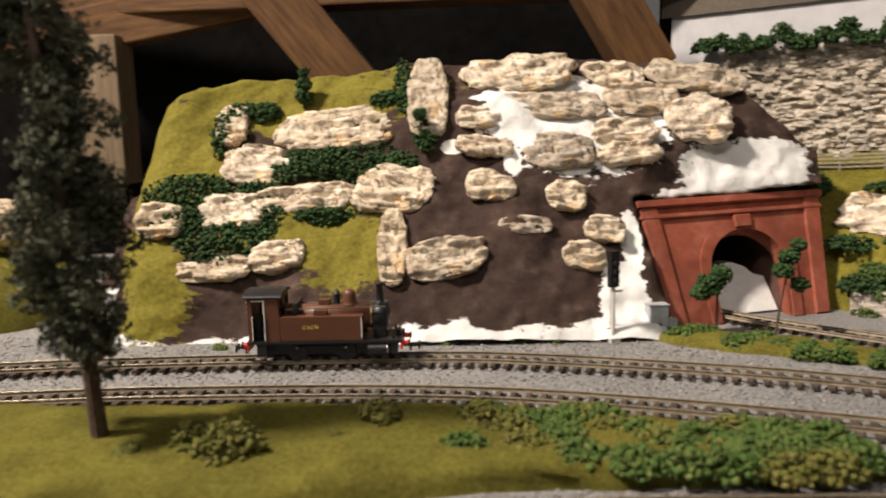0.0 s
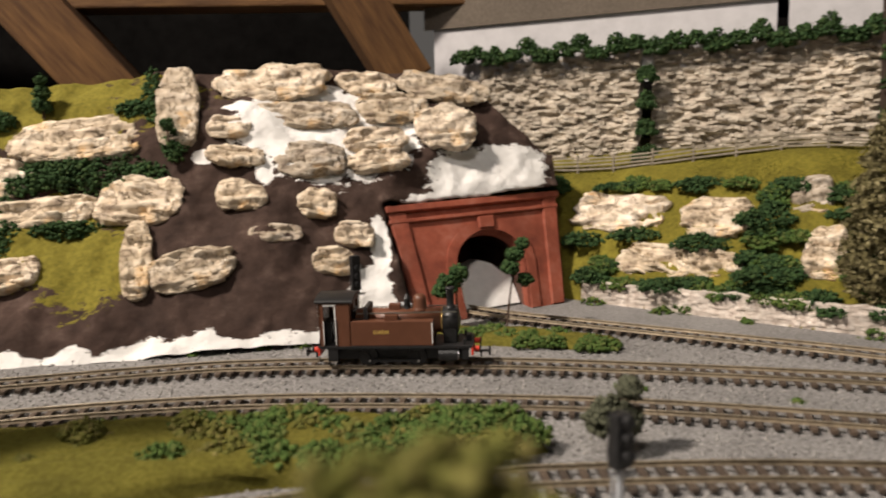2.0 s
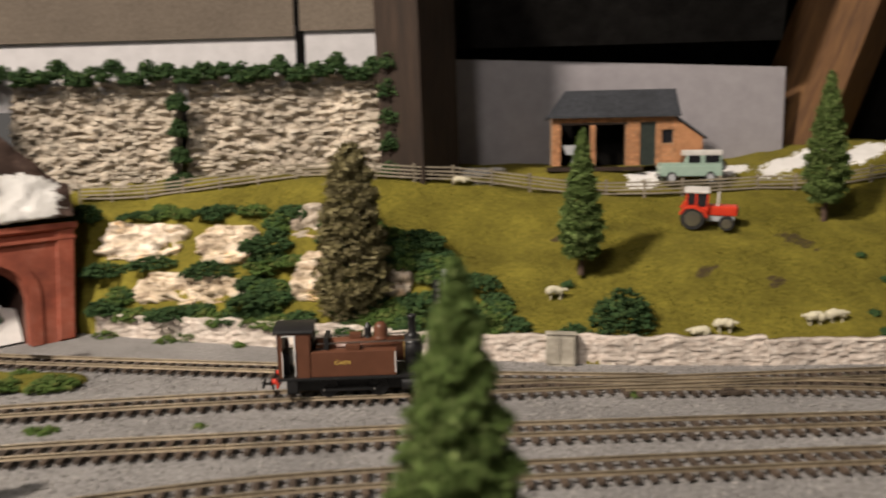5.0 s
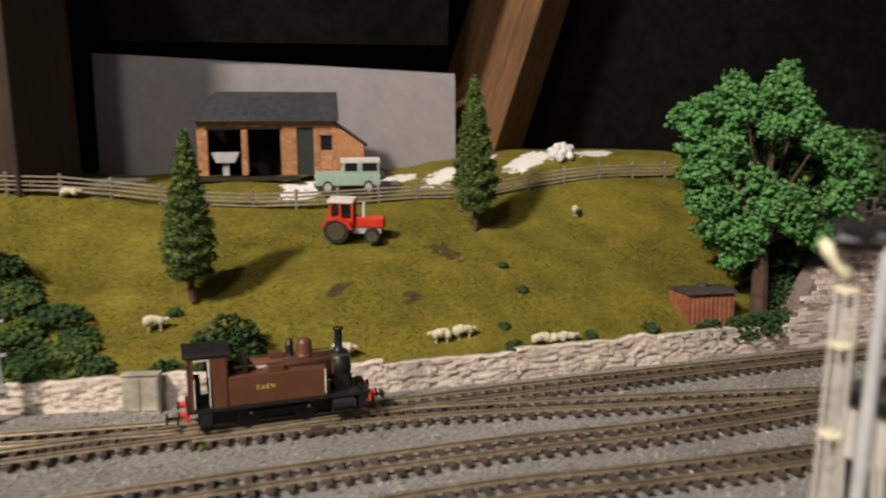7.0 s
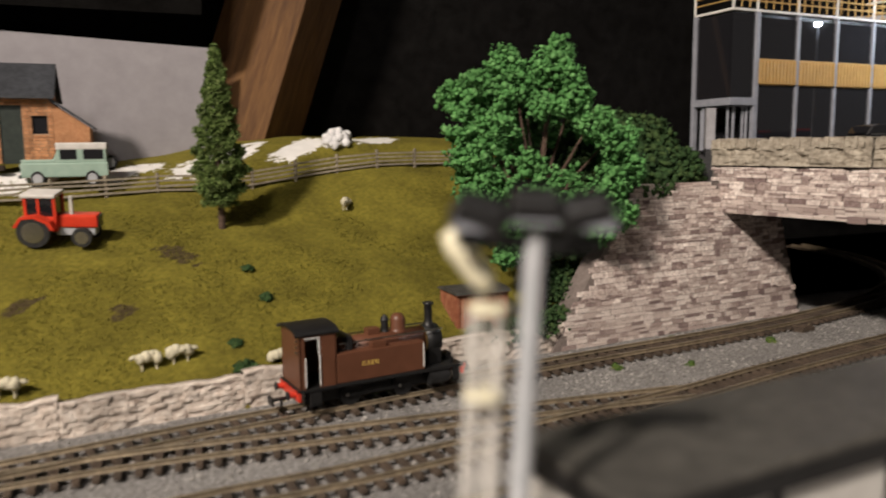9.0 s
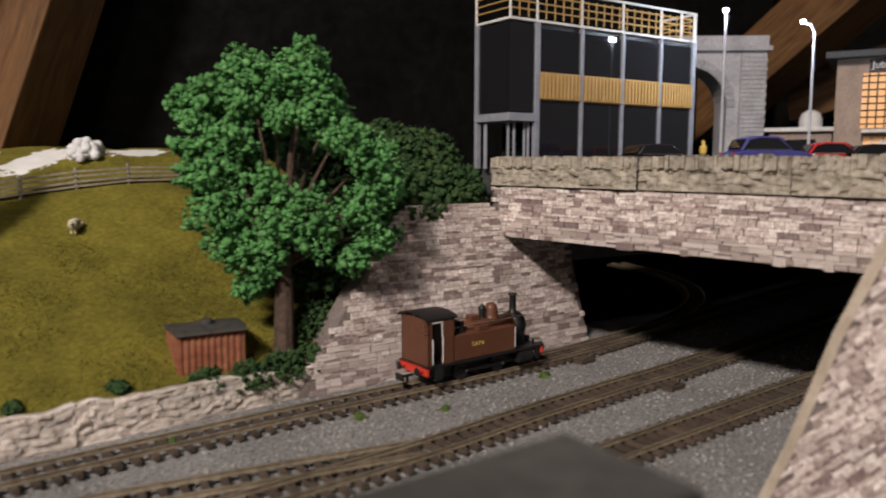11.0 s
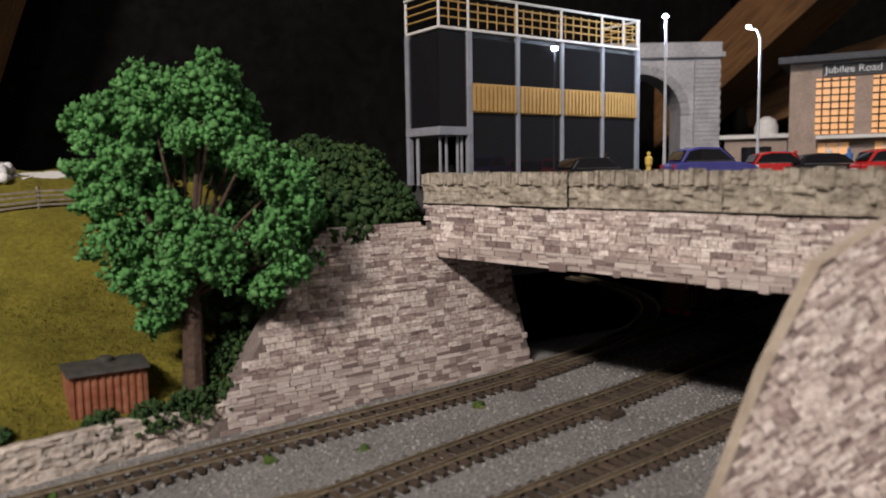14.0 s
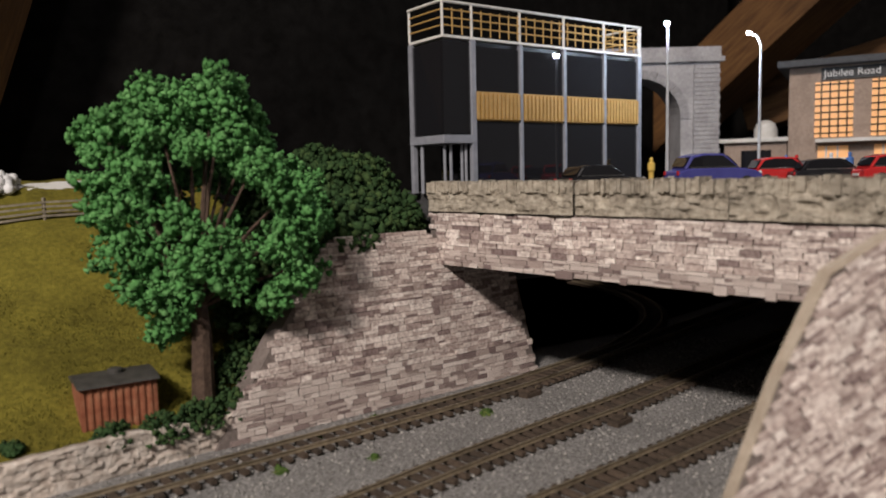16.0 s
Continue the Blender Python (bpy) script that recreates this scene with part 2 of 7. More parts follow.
WEATHERED = surface("weathered_cream", [(0.3, (0.33, 0.3, 0.24)), (0.6, (0.5, 0.46, 0.38)), (0.75, (0.6, 0.56, 0.47))], 160, 0.8, 0.0002, stain=0.4, stain_scale=60)
TUNNEL_BROWN = surface("tunnel_brown", [(0.3, (0.06, 0.028, 0.02)), (0.7, (0.13, 0.065, 0.048))], 60, 0.9, 0.0006)
BOARD_TAN = surface("dusty_board", [(0.3, (0.2, 0.145, 0.085)), (0.7, (0.33, 0.25, 0.16))], 60, 0.9, 0.0003, stain=0.4)
WOOL = surface("wool", [(0.3, (0.52, 0.48, 0.34)), (0.7, (0.7, 0.66, 0.5))], 700, 0.95, 0.0004, stain=0.2)
COTTON = surface("cotton_wool", [(0.3, (0.75, 0.75, 0.75)), (0.7, (0.85, 0.85, 0.85))], 200, 1.0, 0.001)
BARK = surface("bark", [(0.3, (0.05, 0.03, 0.02)), (0.7, (0.13, 0.085, 0.06))], 300, 0.9, 0.0008)
RUST = surface("rusty_red", [(0.3, (0.23, 0.065, 0.03)), (0.5, (0.34, 0.12, 0.06)), (0.7, (0.42, 0.2, 0.11))], 120, 0.8, 0.0003, stain=0.35)
ROOF_GREY = surface("roof_felt_grey", [(0.3, (0.04, 0.038, 0.034)), (0.7, (0.085, 0.08, 0.07))], 160, 0.7, 0.0003, stain=0.35, stain_scale=14)
SAND_LOUVRE = surface("sand_louvre", [(0.3, (0.4, 0.24, 0.07)), (0.7, (0.5, 0.31, 0.1))], 200, 0.55, 0.0001, stain=0.1)
ASPHALT = surface("asphalt", [(0.3, (0.035, 0.035, 0.036)), (0.7, (0.07, 0.07, 0.072))], 300, 0.9, 0.0002)
PALE_BRICK = surface("pale_brick", [(0.3, (0.3, 0.22, 0.17)), (0.7, (0.42, 0.33, 0.27))], 300, 0.85, 0.0002)
VIADUCT = surface("viaduct_stone", [(0.3, (0.3, 0.29, 0.3)), (0.7, (0.45, 0.44, 0.45))], 300, 0.85, 0.0003, random_by=[(0, (0.8, 0.8, 0.8)), (1, (1.15, 1.15, 1.15))], island=True)
CAR_BLUE = surface("car_blue", [(0.3, (0.05, 0.05, 0.2)), (0.7, (0.07, 0.07, 0.26))], 100, 0.25, 0, stain=0.02)
CAR_RED = surface("car_red", [(0.3, (0.4, 0.02, 0.02)), (0.7, (0.48, 0.03, 0.03))], 100, 0.25, 0, stain=0.02)
CAR_BLACK = surface("car_black", [(0.3, (0.012, 0.012, 0.014)), (0.7, (0.02, 0.02, 0.022))], 100, 0.2, 0, stain=0.02)
FIG_YELLOW = surface("figure_ochre", [(0.3, (0.5, 0.33, 0.06)), (0.7, (0.6, 0.4, 0.08))], 200, 0.7, 0, stain=0.05)
FIG_BLUE = surface("figure_blue", [(0.3, (0.05, 0.12, 0.32)), (0.7, (0.07, 0.16, 0.4))], 200, 0.7, 0, stain=0.05)
FIG_WHITE = surface("figure_white", [(0.3, (0.55, 0.55, 0.55)), (0.7, (0.65, 0.65, 0.65))], 200, 0.7, 0, stain=0.05)
LED = glow("led_white", (0.85, 0.92, 1.0), 30.0)
WINDOW_LIT = glow("lit_window", (1.0, 0.52, 0.2), 0.11)
CREAM_GLOW = surface("cream_lamp_cover", [(0.3, (0.75, 0.7, 0.5)), (0.7, (0.85, 0.8, 0.6))], 100, 0.4, 0, stain=0.05)
GREEN_DARK = foliage("dark_green_foam", (0.018, 0.044, 0.015), (0.042, 0.084, 0.029), (0.068, 0.112, 0.036))
GREEN_MID = foliage("mid_green_foam", (0.035, 0.075, 0.018), (0.085, 0.14, 0.032), (0.15, 0.17, 0.05))
GREEN_OLIVE = foliage("olive_foam", (0.08, 0.086, 0.016), (0.155, 0.155, 0.036), (0.21, 0.18, 0.06))
GREEN_BRIGHT = foliage("bright_green_foam", (0.045, 0.15, 0.04), (0.11, 0.29, 0.085), (0.17, 0.38, 0.13))
CONIFER_GREEN = foliage("conifer_green", (0.05, 0.085, 0.024), (0.115, 0.175, 0.045), (0.2, 0.255, 0.09))
CONIFER_TAN = foliage("conifer_olive_tan", (0.07, 0.06, 0.022), (0.2, 0.175, 0.08), (0.33, 0.29, 0.16))
PINE_GREEN = foliage("pine_dark", (0.045, 0.052, 0.032), (0.115, 0.12, 0.078))


def glass_dark():
    m, nt, bsdf = nodes_of("smoked_glass")
    bsdf.inputs["Base Color"].default_value = rgb((0.012, 0.012, 0.014))
    bsdf.inputs["Roughness"].default_value = 0.04
    bsdf.inputs["Specular IOR Level"].default_value = 0.6
    return m


GLASS = glass_dark()


def zoned(name, base, layers, relief, relief_scale, rough=0.9):
    """Ground paint in zones: each layer is a colour ramp that shows where its vertex mask is high."""
    m, nt, bsdf = nodes_of(name)
    col = ramp(nt, noise_node(nt, base[1], 8, 0.65).outputs["Fac"], base[0]).outputs["Color"]
    wide = noise_node(nt, 26, 4, 0.6)
    col = mix(nt, 1.0, col, ramp(nt, wide.outputs["Fac"], [(0.35, (0.72, 0.72, 0.72)), (0.65, (1.12, 1.12, 1.12))]).outputs["Color"], "MULTIPLY")
    for attr, stops, scale in layers:
        a = nt.nodes.new("ShaderNodeAttribute")
        a.attribute_name = attr
        top = ramp(nt, noise_node(nt, scale, 8, 0.65).outputs["Fac"], stops).outputs["Color"]
        rag = noise_node(nt, 130, 8, 0.7, stretch=(0.5, 1, 1))
        add = nt.nodes.new("ShaderNodeMath")
        add.operation = "ADD"
        nt.links.new(a.outputs["Fac"], add.inputs[0])
        nt.links.new(rag.outputs["Fac"], add.inputs[1])
        edge = ramp(nt, add.outputs[0], [(0.0, (0, 0, 0)), (0.0, (0, 0, 0))])
        edge.color_ramp.elements[0].position, edge.color_ramp.elements[1].position = 0.96, 1.0
        edge.color_ramp.elements[1].color = (1, 1, 1, 1)
        col = mix(nt, edge.outputs["Color"], col, top)
    nt.links.new(col, bsdf.inputs["Base Color"])
    bsdf.inputs["Roughness"].default_value = rough
    bsdf.inputs["Specular IOR Level"].default_value = 0.2
    bump(nt, bsdf, noise_node(nt, relief_scale, 8, 0.7).outputs["Fac"], relief)
    return m


GRASS_STOPS = [(0.28, (0.11, 0.095, 0.014)), (0.5, (0.17, 0.147, 0.02)), (0.72, (0.235, 0.198, 0.03))]
WHITE_STOPS = [(0.3, (0.74, 0.73, 0.7)), (0.7, (0.86, 0.85, 0.82))]
HILL_PAINT = zoned("hill_paint", ([(0.3, (0.03, 0.018, 0.014)), (0.55, (0.058, 0.036, 0.028)), (0.7, (0.1, 0.068, 0.055)), (0.78, (0.33, 0.29, 0.26))], 55), [("white", WHITE_STOPS, 80), ("grass", GRASS_STOPS, 300)], 0.0012, 260)
FIELD_PAINT = zoned("field_turf", (GRASS_STOPS, 300), [("soil", [(0.3, (0.05, 0.035, 0.015)), (0.7, (0.09, 0.068, 0.03))], 200), ("white", WHITE_STOPS, 80)], 0.001, 600, 0.95)


# ---- mesh helpers ----
def part(name, bm, material, parent=None, label="", smooth=False):
    """Links a bmesh as one mesh object, under a thing or a part."""
    me = bpy.data.meshes.new(name)
    bm.to_mesh(me)
    bm.free()
    return part_mesh(name, me, material, parent, label, smooth)


def part_mesh(name, me, material, parent=None, label="", smooth=False):
    me.materials.append(material)
    if smooth:
        me.polygons.foreach_set("use_smooth", [True] * len(me.polygons))
    ob = new(name, me)
    if parent:
        ob.parent = parent
    if label:
        ob["label"] = label
    return ob


def thing(name, m, label, category, group="", kind=""):
    ob = new(name)
    ob.empty_display_size = 0.01
    ob.matrix_world = m
    return tagged(ob, label, category, group, kind)


def box(bm, x0, y0, z0, x1, y1, z1, bevel=0.0, m=None):
    r = bmesh.ops.create_cube(bm, size=1.0)
    vs = r["verts"]
    mm = Matrix.Translation(((x0 + x1) / 2, (y0 + y1) / 2, (z0 + z1) / 2)) @ Matrix.Diagonal((abs(x1 - x0), abs(y1 - y0), abs(z1 - z0), 1))
    if m is not None:
        mm = m @ mm
    bmesh.ops.transform(bm, matrix=mm, verts=vs)
    if bevel:
        es = list({e for v in vs for e in v.link_edges})
        bmesh.ops.bevel(bm, geom=es, offset=bevel, segments=2, affect="EDGES", profile=0.6)
    return bm


def boxes(*rows, bevel=0.0):
    bm = bmesh.new()
    for r in rows:
        box(bm, *r, bevel=bevel)
    return bm


def rod(bm, a, b, r0, r1=None, seg=10):
    a, b = Vector(a), Vector(b)
    d = b - a
    m = Matrix.Translation((a + b) / 2) @ d.to_track_quat("Z", "Y").to_matrix().to_4x4()
    bmesh.ops.create_cone(bm, cap_ends=True, segments=seg, radius1=r0, radius2=r0 if r1 is None else r1, depth=d.length, matrix=m)
    return bm


def rods(*rows, seg=10):
    bm = bmesh.new()
    for r in rows:
        rod(bm, *r, seg=seg)
    return bm


def lathe(profile, seg=20, m=None):
    """A turned shape from (radius, height) pairs."""
    bm = bmesh.new()
    rings = []
    for r, z in profile:
        rings.append([bm.verts.new((max(r, 1e-6) * math.cos(2 * math.pi * k / seg), max(r, 1e-6) * math.sin(2 * math.pi * k / seg), z)) for k in range(seg)])
    for a, b in zip(rings[:-1], rings[1:]):
        for k in range(seg):
            bm.faces.new((a[k], a[(k + 1) % seg], b[(k + 1) % seg], b[k]))
    bm.faces.new(list(reversed(rings[0])))
    bm.faces.new(rings[-1])
    if m is not None:
        bm.transform(m)
    return bm


def prism(outline, y0, y1, m=None, bevel=0.0):
    """An outline in x and z, drawn out along y."""
    bm = bmesh.new()
    a = [bm.verts.new((x, y0, z)) for x, z in outline]
    b = [bm.verts.new((x, y1, z)) for x, z in outline]
    bm.faces.new(a)
    bm.faces.new(list(reversed(b)))
    n = len(outline)
    for k in range(n):
        bm.faces.new((a[k], b[k], b[(k + 1) % n], a[(k + 1) % n]))
    bmesh.ops.recalc_face_normals(bm, faces=bm.faces)
    if bevel:
        bmesh.ops.bevel(bm, geom=list(bm.edges), offset=bevel, segments=1, affect="EDGES")
    if m is not None:
        bm.transform(m)
    return bm


def raw_mesh(name, verts, faces):
    me = bpy.data.meshes.new(name)
    verts, faces = np.asarray(verts, np.float32), np.asarray(faces, np.int32)
    n, k = faces.shape
    me.vertices.add(len(verts))
    me.vertices.foreach_set("co", verts.ravel())
    me.loops.add(n * k)
    me.loops.foreach_set("vertex_index", faces.ravel())
    me.polygons.add(n)
    me.polygons.foreach_set("loop_start", np.arange(0, n * k, k, dtype=np.int32))
    me.update(calc_edges=True)
    return me


def ico(sub):
    bm = bmesh.new()
    bmesh.ops.create_icosphere(bm, subdivisions=sub, radius=1.0)
    v = np.array([x.co for x in bm.verts])
    f = np.array([[x.index for x in fc.verts] for fc in bm.faces])
    bm.free()
    return v, f


ICO1, ICO2 = ico(1), ico(2)
RNG = np.random.default_rng(7)


def lumps(name, centres, radii, rough=0.3, fine=False, squash=1.0):
    """Many small uneven lumps of foam in one mesh."""
    v, f = ICO2 if fine else ICO1
    c, r = np.asarray(centres, float), np.asarray(radii, float)
    n = len(c)
    jit = 1 + rough * RNG.standard_normal((n, len(v), 1)).clip(-1.6, 1.6)
    sc = np.stack([np.ones(n), np.ones(n), np.full(n, squash)], 1) * RNG.uniform(0.75, 1.25, (n, 3))
    verts = c[:, None, :] + r[:, None, None] * v[None] * jit * sc[:, None, :]
    faces = f[None] + (np.arange(n) * len(v))[:, None, None]
    return raw_mesh(name, verts.reshape(-1, 3), faces.reshape(-1, 3))


def flakes(name, centres, radii, per=9):
    """Ragged foam: each clump is a handful of small crumpled flakes."""
    c, r = np.asarray(centres, float), np.asarray(radii, float)
    n = len(c)
    d = RNG.standard_normal((n, per, 3))
    d /= np.linalg.norm(d, axis=2)[:, :, None]
    mid = c[:, None] + d * r[:, None, None] * RNG.uniform(0.25, 1.0, (n, per, 1))
    tri = RNG.standard_normal((n, per, 3, 3))
    tri /= np.linalg.norm(tri, axis=3)[..., None]
    v = mid[:, :, None] + tri * r[:, None, None, None] * RNG.uniform(0.55, 1.05, (n, per, 1, 1))
    return raw_mesh(name, v.reshape(-1, 3), np.arange(n * per * 3).reshape(-1, 3))


def foam(name, centres, radii):
    """Crumbled foam: small crumpled lumps with a few loose flakes between them."""
    c, r = np.asarray(centres, float), np.asarray(radii, float)
    n = len(c)
    v, f = ICO1
    jit = 1 + 0.42 * RNG.standard_normal((n, len(v), 1)).clip(-1.5, 1.7)
    sc = RNG.uniform(0.7, 1.3, (n, 3))
    lump = c[:, None, :] + r[:, None, None] * v[None] * jit * sc[:, None, :]
    faces = f[None] + (np.arange(n) * len(v))[:, None, None]
    mid = c[:, None] + RNG.standard_normal((n, 3, 3)) * r[:, None, None] * 0.8
    tri = RNG.standard_normal((n, 3, 3, 3))
    tri /= np.linalg.norm(tri, axis=3)[..., None]
    flake = (mid[:, :, None] + tri * r[:, None, None, None] * 0.6).reshape(-1, 3)
    verts = np.vstack([lump.reshape(-1, 3), flake])
    extra = np.arange(len(flake)).reshape(-1, 3) + n * len(v)
    return raw_mesh(name, verts, np.vstack([faces.reshape(-1, 3), extra]))


def catmull(points, step):
    """A smooth line through plan points, resampled at even steps."""
    p = np.array(points, float)
    p = np.vstack([2 * p[0] - p[1], p, 2 * p[-1] - p[-2]])
    out = []
    for i in range(1, len(p) - 2):
        for u in np.linspace(0, 1, 24, endpoint=False):
            a, b, c, d = p[i - 1], p[i], p[i + 1], p[i + 2]
            out.append(0.5 * (2 * b + (c - a) * u + (2 * a - 5 * b + 4 * c - d) * u * u + (3 * b - a - 3 * c + d) * u ** 3))
    out.append(p[-2])
    out = np.array(out)
    s = np.r_[0, np.cumsum(np.linalg.norm(np.diff(out, axis=0), axis=1))]
    q = np.arange(0, s[-1], step)
    return np.c_[np.interp(q, s, out[:, 0]), np.interp(q, s, out[:, 1])]


def smooth01(x, a, b):
    u = np.clip((np.asarray(x, float) - a) / (b - a), 0, 1)
    return u * u * (3 - 2 * u)


def fbm(x, y, z, scale, octaves=4):
    out = np.zeros(len(x))
    for i in range(len(x)):
        out[i] = noise.fractal((x[i] * scale, y[i] * scale, z[i] * scale), 1.0, 2.0, octaves)
    return out


# ---- the board, the banks and the hill ----
WALL_LINE = [(0.34, 0.60), (0.463, 0.456), (0.628, 0.282), (0.805, 0.157), (1.005, 0.040)]


def wall_side(x, y):
    """Distance behind the low wall, in plan (vectorised)."""
    best, sign = np.full(np.shape(x), 9.0), np.ones(np.shape(x))
    pts = [(0.14, 0.834)] + WALL_LINE + [(1.40, -0.20)]
    for (ax, ay), (bx, by) in zip(pts[:-1], pts[1:]):
        dx, dy = bx - ax, by - ay
        k = np.clip(((x - ax) * dx + (y - ay) * dy) / (dx * dx + dy * dy), 0, 1)
        d = np.hypot(x - ax - k * dx, y - ay - k * dy)
        s = np.sign(dx * (y - ay) - dy * (x - ax))
        near = d < best
        best, sign = np.where(near, d, best), np.where(near, s, sign)
    return best * sign


def field_z(x, y):
    s = wall_side(x, y)
    k = smooth01(s, 0.1, 0.2)
    a = np.clip((x - 0.52 - 0.10 * k) / (0.12 + 0.06 * k), 0, 1)
    a = a * a * (3 - 2 * a)
    zl = np.interp(s, [-0.001, 0.003, 0.03, 0.06, 0.08, 0.13, 0.2, 0.4], [-0.01, 0.012, 0.038, 0.078, 0.1, 0.13, 0.135, 0.14])
    zr = np.interp(s, [-0.001, 0.003, 0.012, 0.086, 0.145, 0.2, 0.235, 0.26, 0.3, 0.5], [-0.01, 0.012, 0.017, 0.056, 0.078, 0.1, 0.112, 0.128, 0.134, 0.14])
    return zl * (1 - a) + zr * a + 0.02 * smooth01(x, 0.95, 1.1) * smooth01(s, 0.1, 0.2) - 0.3 * smooth01(x - 0.45 * np.maximum(y, 0), 1.13, 1.15)


def grid_mesh(name, us, vs, place):
    """A sheet from two parameter lists and a function giving places for flat arrays."""
    uu, vv = np.meshgrid(us, vs)
    pts = place(uu.ravel(), vv.ravel())
    nu, nv = len(us), len(vs)
    i = np.arange(nu - 1)[None] + np.arange(nv - 1)[:, None] * nu
    faces = np.stack([i, i + 1, i + 1 + nu, i + nu], -1).reshape(-1, 4)
    return raw_mesh(name, pts, faces), uu.ravel(), vv.ravel()


def mask(me, attr, values):
    at = me.attributes.new(attr, "FLOAT", "POINT")
    at.data.foreach_set("value", np.asarray(values, np.float32))


def ellipses(u, v, rows):
    out = np.full(len(u), -1.0)
    for a, b, ra, rb in rows:
        out = np.maximum(out, 1.0 - np.hypot((u - a) / ra, (v - b) / rb))
    return out


board = part("ground", boxes((-1.3, -1.3, -0.03, 2.4, 1.4, 0.0)), BALLAST)
tagged(board, "grey stone ballast spread over the layout's baseboard", "ground", kind="structure")

# ballast grains where the camera passes nearest
def ballast_grains():
    n = 85000
    x, y = RNG.uniform(-0.35, 1.35, n), RNG.uniform(-0.3, 0.56, n)
    keep = (np.abs(y - (0.42 - 0.55 * np.clip(x, 0.05, 2) + 0.03)) < 0.21) & (wall_side(x, y) < -0.004)
    c = np.c_[x[keep], y[keep], np.full(keep.sum(), 0.0004)]
    v = np.array([(1, 0, 0), (-1, 0, 0), (0, 1, 0), (0, -1, 0), (0, 0, 1), (0, 0, -1)], float)
    f = np.array([(0, 2, 4), (2, 1, 4), (1, 3, 4), (3, 0, 4), (2, 0, 5), (1, 2, 5), (3, 1, 5), (0, 3, 5)])
    r = RNG.uniform(0.0005, 0.0011, len(c))
    verts = c[:, None] + r[:, None, None] * v[None] * RNG.uniform(0.6, 1.4, (len(c), 6, 3))
    faces = f[None] + (np.arange(len(c)) * 6)[:, None, None]
    ob = part_mesh("ballast_stones", raw_mesh("ballast_stones", verts.reshape(-1, 3), faces.reshape(-1, 3)), GRAIN)
    tagged(ob, "loose grey ballast stones round the tracks", "ballast", kind="stuff")


ballast_grains()


def field_place(u, v):
    z = field_z(u, v)
    z = z + 0.004 * fbm(u, v, z, 14, 3) * smooth01(wall_side(u, v), 0, 0.05)
    return np.c_[u, v, z]


me, U, V = grid_mesh("field", np.linspace(0.26, 1.75, 260), np.linspace(-0.35, 1.1, 260), field_place)
mask(me, "soil", 0.12 + 0.62 * np.maximum(ellipses(U, V, [(0.865, 0.275, 0.02, 0.045), (0.80, 0.25, 0.02, 0.012), (0.70, 0.40, 0.02, 0.012), (0.76, 0.29, 0.03, 0.01)]), -0.1))
mask(me, "white", 1.0 * ellipses(U, V, [(0.72, 0.56, 0.07, 0.03), (1.0, 0.37, 0.10, 0.035), (1.13, 0.29, 0.06, 0.03), (0.69, 0.5, 0.03, 0.012), (0.86, 0.435, 0.07, 0.03), (0.93, 0.40, 0.07, 0.03), (1.06, 0.325, 0.07, 0.03)]))
field = part_mesh("field", me, FIELD_PAINT, smooth=True)
tagged(field, "sloping field of olive green flock turf with bare patches", "field", kind="structure")


def slope_of(x, v):
    """A place on the plaster hill: x along it, v up its slope."""
    x, v = np.asarray(x, float), np.asarray(v, float)
    y, z = 0.523 + 0.625 * v, 0.781 * v
    bulge = 0.010 * np.sin(x * 17 + 1) + 0.006 * np.sin(v * 37 + x * 9)
    left = smooth01(-x, 0.20, 0.31)
    return y - 0.4 * bulge + 0.20 * left * left, z + 0.3 * bulge - 0.05 * left * left * v / 0.2


def hill_place(u, v):
    top = np.interp(u, [-0.33, -0.27, -0.2, -0.05, 0.1, 0.2, 0.27, 0.33], [0.16, 0.205, 0.25, 0.266, 0.276, 0.276, 0.25, 0.16])
    vv = v * top
    y, z = slope_of(u, vv)
    f = fbm(u, y, z, 22, 4)
    back = np.clip(v - 1, 0, 1)
    z = np.where(v > 1, z * (1 - back * 1.6) + 0.0, z)
    y = np.where(v > 1, y + 0.05 + back * 0.12, y)
    y = y + 0.05 * np.clip((u - 0.166) / 0.17, 0, 1) * (1 - smooth01(vv, 0.13, 0.25))
    y = y + 0.16 * smooth01(u + 0.139 * vv, 0.181, 0.187) * (1 - smooth01(vv, 0.119, 0.125))
    return np.c_[u, y - 0.005 * f, np.maximum(z + 0.005 * f, -0.01)]


me, U, V = grid_mesh("hill", np.linspace(-0.33, 0.335, 240), np.linspace(0, 1.25, 150), hill_place)
VV = V * np.interp(U, [-0.33, -0.27, -0.2, -0.05, 0.1, 0.2, 0.27, 0.33], [0.16, 0.205, 0.25, 0.266, 0.276, 0.276, 0.25, 0.16])
mask(me, "grass", np.clip(0.45 * ellipses(U, VV, [(-0.218, 0.178, 0.075, 0.085), (-0.12, 0.24, 0.13, 0.05), (-0.24, 0.155, 0.04, 0.05), (-0.065, 0.081, 0.042, 0.046), (-0.217, 0.069, 0.035, 0.035), (-0.206, 0.036, 0.03, 0.04), (-0.089, 0.102, 0.04, 0.05), (-0.13, 0.10, 0.05, 0.03)]) + 0.42, 0, 0.8))
bottom = 0.62 - 45 * np.maximum(VV - 0.008 - 0.006 * np.sin(U * 40) * np.sin(U * 93), 0)
edge_top = 0.6 - 60 * np.abs(VV - np.interp(U, [-0.27, -0.2, -0.05], [0.2, 0.247, 0.263])) - 3 * smooth01(U, -0.06, -0.02)
